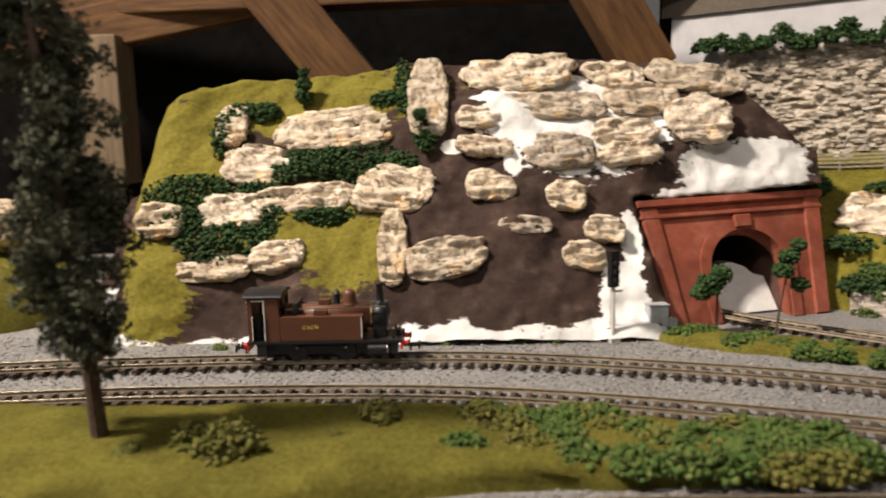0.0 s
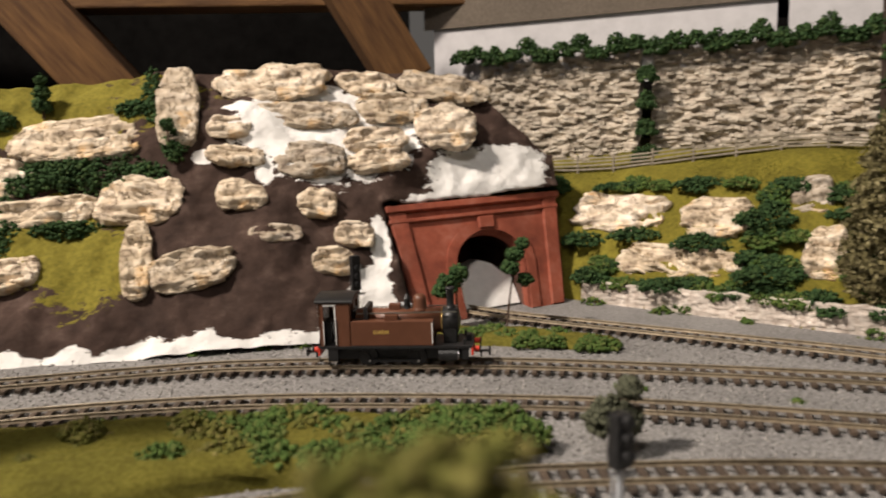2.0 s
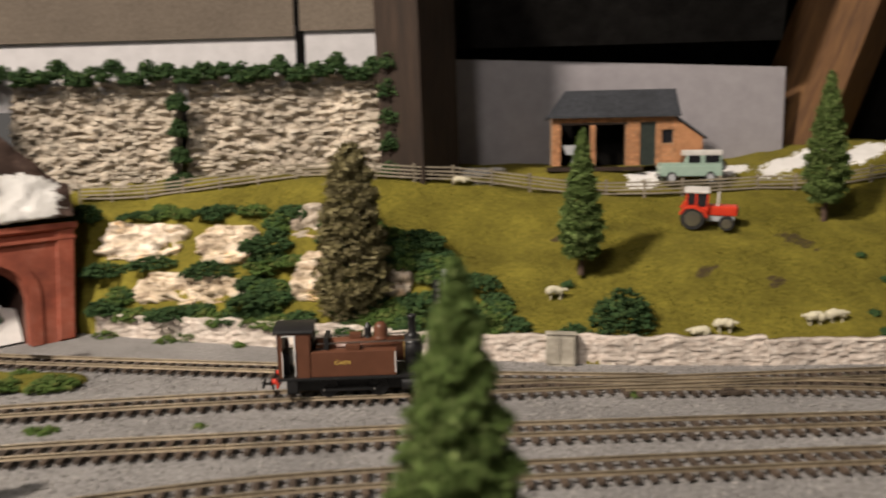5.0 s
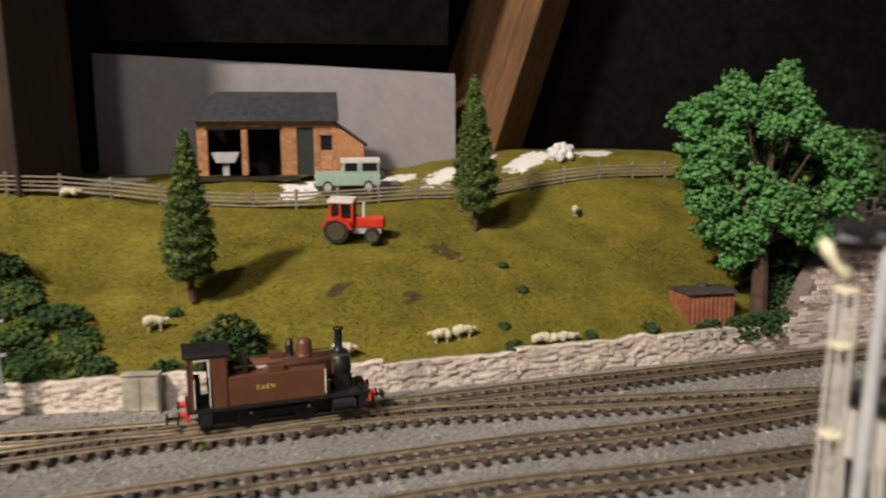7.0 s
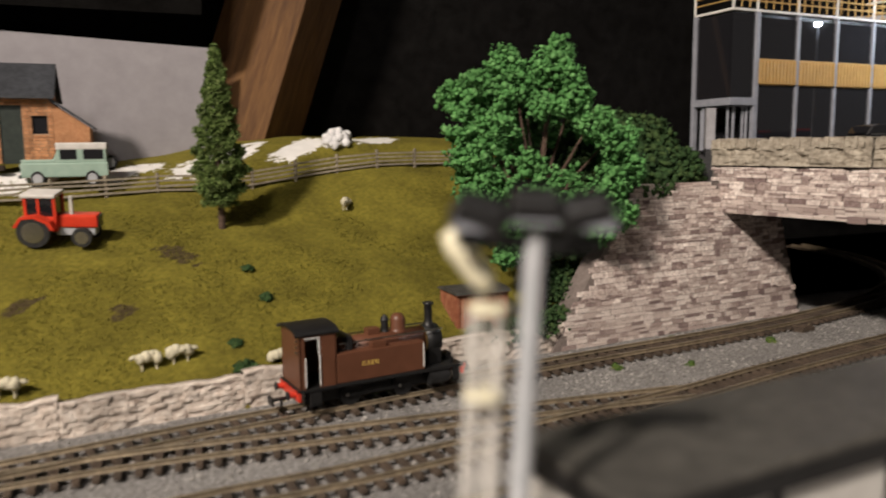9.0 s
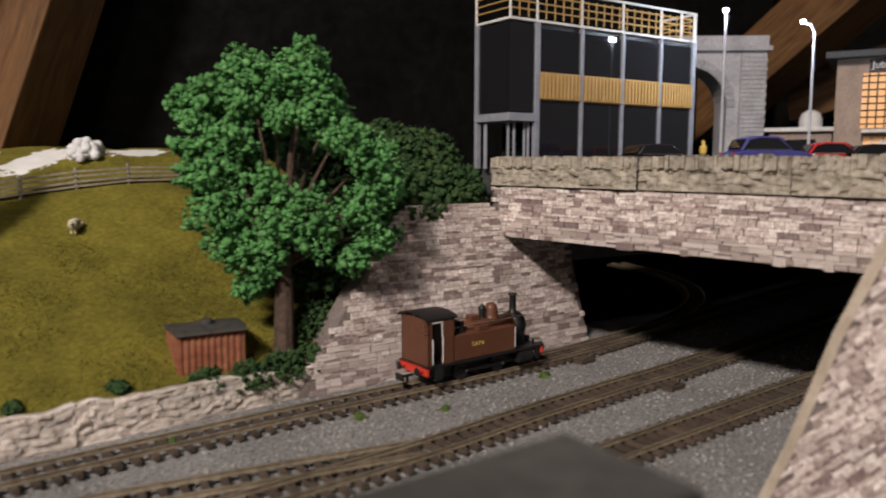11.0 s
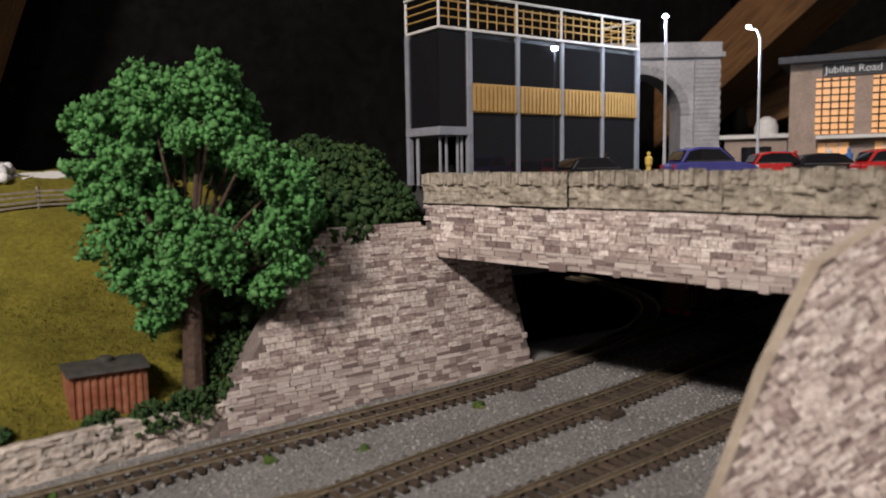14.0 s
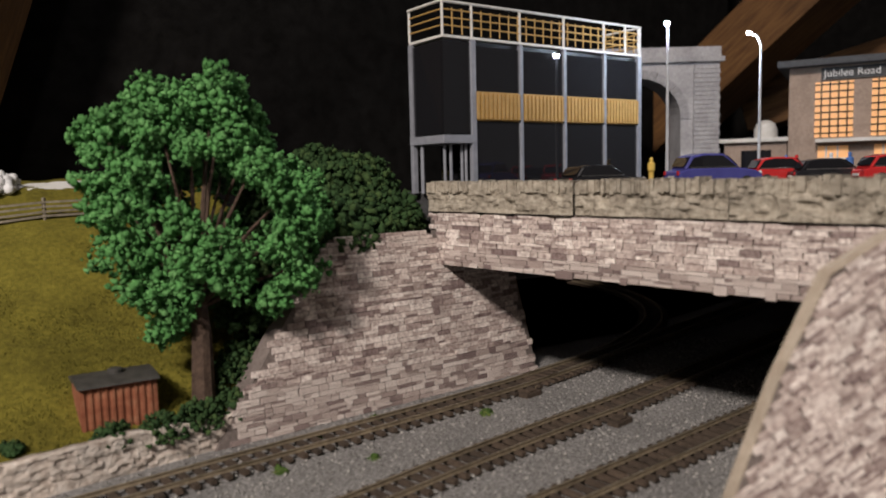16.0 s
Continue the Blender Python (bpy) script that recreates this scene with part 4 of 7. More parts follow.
def slope_bush(x, v, rx, rv, material=None):
    y, z = slope_of(x, v)
    bush(x, float(y), float(z) - 0.001, rx, rv, 0.010, material or GREEN_DARK, "dark green foam foliage between the rocks on the hillside", "foliage", "foliage on the hill", tilt=51)


for x, v, rx, rv in [(-0.197, 0.137, 0.041, 0.022), (-0.158, 0.088, 0.046, 0.022), (-0.202, 0.11, 0.028, 0.017), (-0.061, 0.165, 0.058, 0.02), (-0.094, 0.171, 0.03, 0.016), (-0.176, 0.203, 0.011, 0.029), (-0.142, 0.221, 0.014, 0.011), (-0.022, 0.241, 0.009, 0.036), (-0.034, 0.226, 0.018, 0.01), (-0.003, 0.187, 0.012, 0.019), (-0.126, 0.111, 0.014, 0.016), (-0.081, 0.113, 0.03, 0.008), (-0.161, 0.222, 0.014, 0.009), (-0.121, 0.158, 0.018, 0.012), (-0.14, 0.14, 0.02, 0.012)]:
    slope_bush(x, v, rx, rv)
# planted bank above the low wall
for x, y, rx, ry, rz in [(0.353, 0.603, 0.022, 0.02, 0.012), (0.432, 0.555, 0.03, 0.022, 0.012), (0.476, 0.529, 0.03, 0.025, 0.012), (0.398, 0.600, 0.035, 0.018, 0.01), (0.462, 0.497, 0.04, 0.022, 0.011), (0.402, 0.545, 0.035, 0.018, 0.010), (0.583, 0.45, 0.022, 0.03, 0.014), (0.555, 0.40, 0.022, 0.03, 0.012), (0.358, 0.637, 0.025, 0.02, 0.012), (0.455, 0.595, 0.03, 0.012, 0.007), (0.500, 0.535, 0.016, 0.02, 0.012), (0.352, 0.70, 0.02, 0.02, 0.016), (0.52, 0.45, 0.025, 0.03, 0.012), (0.60, 0.39, 0.02, 0.025, 0.01), (0.40, 0.65, 0.03, 0.01, 0.006)]:
    bush(x, y, float(field_z(x, y)) - 0.002, rx, ry, rz, GREEN_DARK if (x * 1000) % 2 < 1.2 else GREEN_MID, "mid and dark green foam foliage on the rocky bank", "foliage", "foliage on the bank")
for k in range(330):
    u, w = RNG.uniform(0, 1), RNG.uniform(0.006, 0.084)
    x, y = 0.345 + 0.225 * u + 0.74 * w, 0.595 - 0.265 * u + 0.67 * w
    if any(abs((x - r[0]) * 0.67 - (y - r[1]) * 0.74) < 0.5 * r[3] + 0.004 and abs((x - r[0]) * 0.74 + (y - r[1]) * 0.67) < 0.36 * r[4] + 0.004 for r in BANK_ROCKS) or (x > 0.6 and w > 0.05):
        continue
    bush(x, y, float(field_z(x, y)) - 0.002, RNG.uniform(0.010, 0.018), RNG.uniform(0.010, 0.016), 0.008, GREEN_DARK if RNG.random() < 0.45 else GREEN_MID, "mid and dark green foam foliage on the rocky bank", "foliage", "foliage on the bank")
# hedge along the cliff top and in its cleft
for k in range(22):
    u = k / 21
    bush(0.285 + u * 0.32, 0.812 - u * 0.245, 0.229 + 0.004 * math.sin(k * 2.1), 0.013, 0.012, 0.0165 + 0.004 * math.sin(k * 3.7), GREEN_DARK, "dark green foam hedge along the cliff top", "hedge", "cliff top hedge")
for k in range(4):
    bush(0.440, 0.676 - 0.004 * (k == 0), 0.120 + 0.026 * k, 0.011 if k else 0.019, 0.011, 0.017, GREEN_DARK, "dark green foliage growing in the cleft of the cliff", "foliage", "cleft foliage")
for k in range(5):
    bush(0.613, 0.549, 0.13 + 0.026 * k, 0.014, 0.012, 0.018, GREEN_DARK, "dark green foliage at the end of the cliff", "foliage", "cleft foliage")
# bushes by the low wall and on the field
bush(0.664, 0.288, 0.016, 0.030, 0.022, 0.035, GREEN_DARK, "rounded dark green bush behind the low wall", "bush")
bush(0.628, 0.304, 0.012, 0.018, 0.012, 0.014, GREEN_DARK, "small dark green bush behind the low wall", "bush")
for x, y, r in [(0.60, 0.335, 0.012), (0.58, 0.37, 0.012), (0.815, 0.168, 0.007), (0.845, 0.153, 0.006), (0.87, 0.14, 0.005), (0.915, 0.115, 0.006), (0.825, 0.185, 0.004), (0.87, 0.20, 0.004), (0.66, 0.345, 0.004), (0.885, 0.23, 0.003)]:
    bush(x, y, float(field_z(x, y)) - 0.001, r, r, r * 0.8, GREEN_DARK, "tuft of dark green foliage on the field", "tuft", "tufts on the field")
for x, y, r in [(0.95, 0.083, 0.012), (0.97, 0.068, 0.014), (0.99, 0.058, 0.015), (1.01, 0.05, 0.014), (1.03, 0.06, 0.02), (1.04, 0.045, 0.022), (1.05, 0.06, 0.024)]:
    bush(x, y, float(field_z(x, y)) - 0.002, r, r, r * 1.1, GREEN_DARK, "dark green undergrowth at the foot of the large tree", "bush", "undergrowth by the bridge")
for x, y, z, r in [(1.08, 0.045, 0.100, 0.034), (1.10, 0.025, 0.105, 0.034), (1.125, 0.02, 0.108, 0.036), (1.145, 0.005, 0.115, 0.030), (1.14, 0.04, 0.125, 0.038), (1.16, 0.035, 0.135, 0.036), (1.10, 0.06, 0.12, 0.035), (1.06, 0.06, 0.06, 0.03), (1.06, 0.07, 0.09, 0.03), (1.125, 0.075, 0.135, 0.032), (1.155, 0.065, 0.15, 0.028)]:
    bush(x, y, z, r, r, r * 1.0, GREEN_DARK, "dark green shrubs above the bridge abutment", "shrub", "shrubs above the abutment", size=0.0030)
# low weeds along the ballast
for x, y, r in [(0.28, 0.366, 0.006), (0.272, 0.372, 0.005), (0.355, 0.325, 0.004), (0.012, 0.522, 0.005), (0.062, 0.524, 0.006), (0.09, 0.522, 0.008), (-0.15, 0.52, 0.006), (0.40, 0.53, 0.012), (0.385, 0.535, 0.01), (0.43, 0.485, 0.006), (0.49, 0.42, 0.012), (0.505, 0.405, 0.008), (0.345, 0.585, 0.012), (0.62, 0.305, 0.006), (1.02, 0.0, 0.005), (1.06, -0.02, 0.004), (0.97, -0.005, 0.004), (1.09, -0.085, 0.006), (1.0, -0.045, 0.003), (0.60, 0.215, 0.005), (-0.02, 0.39, 0.010), (0.74, 0.155, 0.004), (0.9, 0.07, 0.004)]:
    bush(x, y, -0.001, r, r * 0.8, r * 0.7, GREEN_MID, "low green weeds growing in the ballast", "weeds", "weeds in the ballast", n=40, size=0.0018)
for k in range(16):
    x = 0.175 + 0.125 * (k / 15)
    bush(x + RNG.uniform(-0.006, 0.006), 0.532 - 0.62 * (x - 0.175) + RNG.uniform(-0.016, 0.016), 0.002, 0.012, 0.010, 0.007, GREEN_MID, "low green scrub on the verge by the tunnel", "scrub", "scrub by the tunnel", n=200, size=0.0016)
for k in range(46):
    u = RNG.uniform(0, 1)
    x = 0.02 + 0.175 * u
    y = 0.345 - 0.04 * u + RNG.uniform(-0.032, 0.028) * (1 - 0.3 * u)
    bush(x, y, 0.006, 0.014, 0.012, 0.010, GREEN_MID if RNG.random() < 0.7 else GREEN_OLIVE, "low green and olive scrub on the turf bank", "scrub", "scrub on the turf bank", n=280, size=0.0016)
for x, y, r in [(-0.085, 0.318, 0.017), (-0.10, 0.325, 0.014), (-0.02, 0.352, 0.012), (0.03, 0.352, 0.011), (-0.13, 0.318, 0.006), (-0.04, 0.33, 0.005)]:
    bush(x, y, 0.008, r, r, r * 1.0, GREEN_OLIVE, "olive green lichen bush on the turf bank", "bush", "lichen bushes", n=360, size=0.0016)


def trunk_mesh(rows, seg=9):
    """A bent, tapered stem through (x, y, z, radius) rows."""
    bm = bmesh.new()
    for a, b in zip(rows[:-1], rows[1:]):
        rod(bm, a[:3], b[:3], a[3], b[3], seg=seg)
    return bm


def conifer(x, y, z, h, r, material, label, n=900, name="conifer_tree", trunk=0.12, power=0.8, size=0.0028, seed=0):
    rnd = np.random.default_rng(seed)
    ob = thing(name, pose(x, y, z), label, "tree")
    part("trunk", trunk_mesh([(0, 0, -0.004, 0.0028), (0, 0, h * 0.5, 0.0018), (0, 0, h * 0.95, 0.0006)]), BARK, ob)
    u = rnd.uniform(0, 1, n) ** 0.75
    zz = h * (trunk + (1 - trunk) * (1 - u))
    env = r * np.minimum(1.0, (u * 1.05) ** power) * np.where(u > 0.74, 1 - (u - 0.74) * 2.0, 1.0)
    a = rnd.uniform(0, 2 * np.pi, n)
    tier = 0.82 + 0.2 * np.sin(zz / h * 62 + 3 * np.sin(a * 2))
    rr = env * tier * rnd.uniform(0.35, 1.08, n) ** 0.45
    c = np.c_[rr * np.cos(a), rr * np.sin(a), zz - 0.25 * rr]
    part_mesh("crown", flakes("crown", c, size * rnd.uniform(0.6, 1.4, n)), material, ob)
    return ob


conifer(0.673, 0.344, 0.057, 0.113, 0.0245, CONIFER_GREEN, "slender green conifer with a pointed crown on the field", seed=1, n=3800, size=0.0018)
conifer(0.914, 0.281, 0.083, 0.137, 0.026, CONIFER_GREEN, "slender green conifer with a pointed crown on the field", seed=2, n=3800, trunk=0.17, size=0.0018)
conifer(0.512, 0.438, 0.015, 0.148, 0.0365, CONIFER_TAN, "broad olive-tan spruce in front of the cliff", seed=3, n=3800, trunk=0.02, power=0.38, size=0.0027)
conifer(0.3628, 0.0651, 0.0, 0.131, 0.034, CONIFER_GREEN, "green conifer standing close by the tracks", seed=4, n=9000, power=0.85, size=0.0014)


def small_tree(x, y, z, h, crown, r, material, label, seed, lean=0.0, n=160):
    rnd = np.random.default_rng(seed)
    ob = thing("small_tree", pose(x, y, z), label, "tree")
    rows = [(0, 0, -0.003, 0.0011), (lean * 0.4, 0, h * 0.4, 0.0009), (lean, 0, h * 0.9, 0.0005)]
    part("trunk", trunk_mesh(rows, 6), BARK, ob)
    pts = []
    for cx, cy, cz, cr in crown:
        d = rnd.standard_normal((n, 3))
        d /= np.linalg.norm(d, axis=1)[:, None]
        pts.append(np.array([cx, cy, cz]) + d * cr * rnd.uniform(0.3, 1, (n, 1)) ** 0.5 * np.array([1, 1, 0.8]))
    pts = np.vstack(pts)
    part_mesh("crown", foam("crown", pts, rnd.uniform(0.5, 1.1, len(pts)) * r * 0.8), material, ob)


y0, z0 = slope_of(-0.108, 0.222)
small_tree(-0.108, float(y0), float(z0), 0.034, [(0, 0, 0.012, 0.008), (0, 0, 0.022, 0.007), (0, 0, 0.032, 0.004)], 0.002, GREEN_DARK, "small dark green conifer on the hill's turf", 5)
small_tree(0.211, 0.540, 0.0, 0.045, [(-0.007, 0, 0.036, 0.010), (0.002, 0, 0.044, 0.008), (-0.012, 0, 0.031, 0.007)], 0.0022, GREEN_DARK, "thin dark green sapling by the tunnel mouth", 6)
small_tree(0.245, 0.520, 0.0, 0.062, [(0.008, 0, 0.060, 0.007), (0.004, 0, 0.050, 0.007), (0.014, 0, 0.068, 0.005), (0.016, 0, 0.040, 0.006)], 0.0018, GREEN_DARK, "thin dark green sapling by the tunnel mouth", 7, 0.008)
small_tree(0.232, 0.288, 0.0, 0.036, [(0.004, 0, 0.032, 0.006), (-0.005, 0, 0.022, 0.009), (-0.010, 0, 0.018, 0.008), (0.003, 0, 0.017, 0.008)], 0.0022, PINE_GREEN, "small dark green tree beside the colour light signal", 8)
y0, z0 = slope_of(-0.007, 0.19)
small_tree(-0.007, float(y0) - 0.01, float(z0), 0.02, [(0, 0, 0.014, 0.006)], 0.0016, GREEN_DARK, "tiny dark sapling among the rocks", 9)


def tall_pine():
    rnd = np.random.default_rng(12)
    ob = thing("pine_tree", pose(-0.150, 0.335, 0.006), "tall dark pine with a bare grey trunk on the turf bank", "tree")
    part("trunk", trunk_mesh([(0, 0, -0.004, 0.0042), (-0.004, 0.0, 0.07, 0.0032), (-0.012, 0, 0.16, 0.0026), (-0.02, 0, 0.26, 0.0012)]), BARK, ob)
    pts = []
    for k in range(58):
        zz = 0.055 + 0.225 * (k / 57)
        reach = (0.016 + 0.015 * math.sin(min(1, k / 16) * math.pi / 2)) * (1 - 0.3 * k / 57) * rnd.uniform(0.5, 1.1)
        a = rnd.uniform(0, 2 * math.pi)
        for u in np.linspace(0.25, 1, 12):
            q = rnd.normal(0, 0.0036, (9, 3))
            pts.append(np.array([reach * u * math.cos(a) - zz * 0.08, reach * u * math.sin(a), zz - 0.012 * u * u]) + q)
    pts = np.vstack(pts)
    part_mesh("crown", flakes("crown", pts, rnd.uniform(0.5, 1.2, len(pts)) * 0.0024), PINE_GREEN, ob)


tall_pine()


def broadleaf(x, y, z, h, centres, label, material, seed, n, size, trunk_r=0.005, count=1):
    rnd = np.random.default_rng(seed)
    ob = thing("broadleaf_tree", pose(x, y, z), label, "tree")
    bm = trunk_mesh([(0, 0, -0.006, trunk_r * 1.25), (0.002, 0, h * 0.22, trunk_r), (0, 0.002, h * 0.45, trunk_r * 0.7)])
    for cx, cy, cz, cr in centres[::3]:
        fork = (cx * 0.45, cy * 0.45, h * 0.3 + (cz - h * 0.3) * 0.6)
        rod(bm, (0, 0.001, h * 0.3), fork, trunk_r * 0.36, trunk_r * 0.22, seg=6)
        rod(bm, fork, (cx * 0.9, cy * 0.9, cz), trunk_r * 0.22, trunk_r * 0.08, seg=5)
    part("trunk", bm, BARK, ob)
    pts, rad = [], []
    for cx, cy, cz, cr in centres:
        for k in range(n):
            d = rnd.standard_normal(3)
            d /= np.linalg.norm(d)
            p = np.array([cx, cy, cz]) + d * cr * rnd.uniform(0.6, 1.0) * np.array([1, 1, 0.85])
            m = rnd.integers(4, 9)
            pts.append(p + rnd.normal(0, 0.0021, (m, 3)))
            rad.append(rnd.uniform(0.3, 1.2, m) * size)
    part_mesh("crown", foam("crown", np.vstack(pts), np.concatenate(rad)), material, ob)
    return ob


# lobes of the big crown: across, up from the middle, radius, in millimetres; the middle stays hollow
LOBES = [(-64, 53, 15), (-46, 60, 17), (-28, 74, 18), (-18, 56, 16), (8, 72, 17), (20, 64, 15), (14, 84, 10), (24, 48, 14), (4, 42, 11), (-52, 32, 20), (-30, 30, 19), (-54, 10, 17), (-36, 2, 18), (-44, -20, 18), (-28, -40, 18), (-14, -54, 13), (-22, -66, 9), (-4, 0, 13), (0, -22, 16), (20, -14, 17), (22, -34, 15), (40, 30, 15), (56, 18, 16), (62, -2, 16), (50, -14, 17), (58, -34, 15), (44, -48, 10), (-6, -40, 11)]
CROWN = []
for k, (a, up, r) in enumerate(LOBES):
    rho = min(1.0, math.hypot(a / 74.0, up / 88.0))
    deep = 44.0 * math.sqrt(1.0 - 0.92 * rho * rho)
    for side in ((-1, 1) if rho > 0.45 else (-1,)):
        f, a, up = side * deep * (0.9 if side < 0 else 0.75), a * 0.97, up * 0.97
        CROWN.append(((24 + 0.314 * a + 0.949 * f) / 1000, (6 - 0.949 * a + 0.314 * f) / 1000, (107 + up) / 1000, 0.86 * r / 1000 * (1.0 if side < 0 else 1.1)))
for up_deg in (-40, -8, 24, 56):
    for az in (130, 165, 200, 235, 270):
        e, z = math.radians(up_deg + 6 * math.sin(az)), math.radians(az)
        a, f, up = 50 * math.cos(e) * math.cos(z), -40 * math.cos(e) * math.sin(z), 66 * math.sin(e)
        if f > -12 or a < -30:
            CROWN.append(((24 + 0.314 * a + 0.949 * f) / 1000, (6 - 0.949 * a + 0.314 * f) / 1000, (107 + up) / 1000, 0.0155))
broadleaf(1.005, 0.066, 0.0225, 0.185, CROWN, "large bright green broadleaf tree by the stone abutment", GREEN_BRIGHT, 21, 46, 0.0018, 0.0058)
broadleaf(0.0966, 0.0570, 0.0, 0.12, [(0.0, 0.0, 0.0975, 0.020), (-0.009, 0.004, 0.086, 0.020), (0.009, 0.0, 0.085, 0.020), (0.0, -0.006, 0.077, 0.020)], "olive green broadleaf tree close to the tracks", GREEN_OLIVE, 22, 150, 0.0018, 0.003)


# ---- bridge: abutment, beam, parapet, deck, wing wall ----
def frame_of(o, ex):
    """A local frame at plan point o: x along ex, y to its left (away), z up."""
    e = Vector((ex[0], ex[1], 0)).normalized()
    n = Vector((-e.y, e.x, 0))
    return Matrix(((e.x, n.x, 0, o[0]), (e.y, n.y, 0, o[1]), (0, 0, 1, o[2] if len(o) > 2 else 0), (0, 0, 0, 1)))


STONE_BM = box(bmesh.new(), -0.5, -0.5, -0.5, 0.5, 0.5, 0.5)
bmesh.ops.bevel(STONE_BM, geom=list(STONE_BM.edges), offset=0.06, segments=1, affect="EDGES")
STONE_MESH = bpy.data.meshes.new("stone")
STONE_BM.to_mesh(STONE_MESH)
STONE_BM.free()
STONE_MESH.materials.append(STONE)


def stone_courses(parent, m, inside, x0, x1, z0, z1, seed, course=0.0030, longest=0.0125, proud=0.0007, tilt=0.0, most=290):
    """Random-length walling stones in courses on the face y = 0 of frame m, where inside(x, z) holds."""
    rnd = random.Random(seed)
    rest, made = bmesh.new(), 0
    z = z0
    turn = pose(0, 0, 0, 0, -tilt, 0)
    while z < z1:
        h = course * rnd.uniform(0.55, 1.5)
        x = x0 - rnd.uniform(0, 0.008)
        while x < x1:
            w = rnd.uniform(0.25, 1.0) ** 1.3 * longest + 0.002
            p = turn @ Vector((x + w / 2, 0, z + h / 2))
            if all(inside(*(turn @ Vector((a, 0, z + h / 2))).xz) for a in (x + 0.0003, x + w / 2, x + w - 0.0003)):
                cut = rnd.uniform(0.35, 0.65) if rnd.random() < 0.4 else 1.0
                for dz, hh in ((-h * (1 - cut) / 2, h * cut), (h * cut / 2, h * (1 - cut))):
                    if hh < 0.0004:
                        continue
                    t = proud * rnd.uniform(0.3, 1.4)
                    if cut == 1.0 and rnd.random() < 0.05:
                        hh *= 1.9
                    q = p + turn @ Vector((rnd.uniform(-0.0004, 0.0004), 0, dz))
                    mm = Matrix.Translation((q.x, -t / 2, q.z)) @ turn @ pose(0, 0, 0, 0, rnd.uniform(-1.2, 1.2), 0) @ Matrix.Diagonal((w * rnd.uniform(0.9, 0.99), t + 0.001, hh * 0.9, 1))
                    if made < most:
                        s = new("stone", STONE_MESH)
                        s.parent = parent
                        s.matrix_local = m @ mm
                    else:
                        box(rest, -0.5, -0.5, -0.5, 0.5, 0.5, 0.5, m=m @ mm)
                    made += 1
            x += w
        z += h
    if rest.verts:
        r = part("stones", rest, STONE_JOINED, parent)
        r["kind"] = "stuff"
    else:
        rest.free()


abutment = thing("bridge_abutment", Matrix(), "sloping bridge abutment faced in purple-grey coursed stone", "abutment")
AM = frame_of((1.000, 0.0385), (0.838, -0.546)) @ pose(0, 0, 0, -7, 0, 0)
AO = [(-0.019, 0.0), (0.246, 0.0), (0.230, 0.092), (0.15, 0.114), (0.068, 0.114)]
part("core", prism([(x + (0.004 if x < 0.1 else -0.002), z) for x, z in AO], 0.0, 0.02, AM), MORTAR, abutment)


def in_poly(poly):
    def f(x, z):
        ok = False
        for (ax, az), (bx, bz) in zip(poly, poly[1:] + poly[:1]):
            if (az > z) != (bz > z) and x < (bx - ax) * (z - az) / (bz - az) + ax:
                ok = not ok
        return ok
    return f


stone_courses(abutment, AM, in_poly(AO), 0.0, 0.25, 0.0, 0.114, 5)

BRIDGE_O, BRIDGE_E = (1.146, -0.030), (-0.483, -0.876)
BM_ = frame_of((*BRIDGE_O, 0), BRIDGE_E)
beam = thing("bridge_beam", Matrix(), "long flat bridge side faced in coursed grey and buff stone", "bridge")
part("core", boxes((0, 0.0005, 0.089, 0.75, 0.02, 0.127), bevel=0.0006), MORTAR, beam).data.transform(BM_)
stone_courses(beam, BM_, in_poly([(0, 0.0892), (0.75, 0.0892), (0.75, 0.1268), (0, 0.1268)]), 0.0, 0.5, 0.0895, 0.125, 9)
deck = part("road_deck", boxes((-0.075, 0.021, 0.112, 0.95, 0.9, 0.139)), ASPHALT)
deck.data.transform(BM_)
tagged(deck, "dark asphalt road deck on the bridge", "road", kind="structure")
# parapet in lengths with rough coping
L = 0.0
for k, ln in enumerate((0.045, 0.085, 0.095, 0.10, 0.09, 0.12, 0.14)):
    a = (BM_ @ Vector((L, -0.001 - 0.0012 * (k % 2), 0)))
    b = (BM_ @ Vector((L + ln - 0.001, -0.001 - 0.0012 * (k % 2), 0)))
    ob = strata_panel("parapet_wall", (a.x, a.y), (b.x, b.y), 0.1272, 0.1455 + 0.001 * (k % 2), 0.0022, 70 + k, PARAPET_STONE, int(ln * 1600), 34, 0.0030, 0.001, thick=0.008, blocky=0.7)
    tagged(ob, "length of rough buff stone parapet along the bridge", "parapet", "bridge parapet")
    bm = bmesh.new()
    rnd = random.Random(k)
    x = L + 0.001
    while x < L + ln - 0.003:
        w = rnd.uniform(0.0020, 0.0036)
        box(bm, x, -0.0038 + rnd.uniform(-0.0008, 0.0008), 0.1405 + rnd.uniform(-0.001, 0.001), x + w * 0.82, 0.009, 0.1475 + rnd.uniform(-0.0008, 0.0012), m=BM_ @ pose(0, 0, 0, 0, rnd.uniform(-0.2, 0.2), 0))
        x += w
    part("coping_stones", bm, PARAPET_STONE, ob)["kind"] = "stuff"
    L += ln
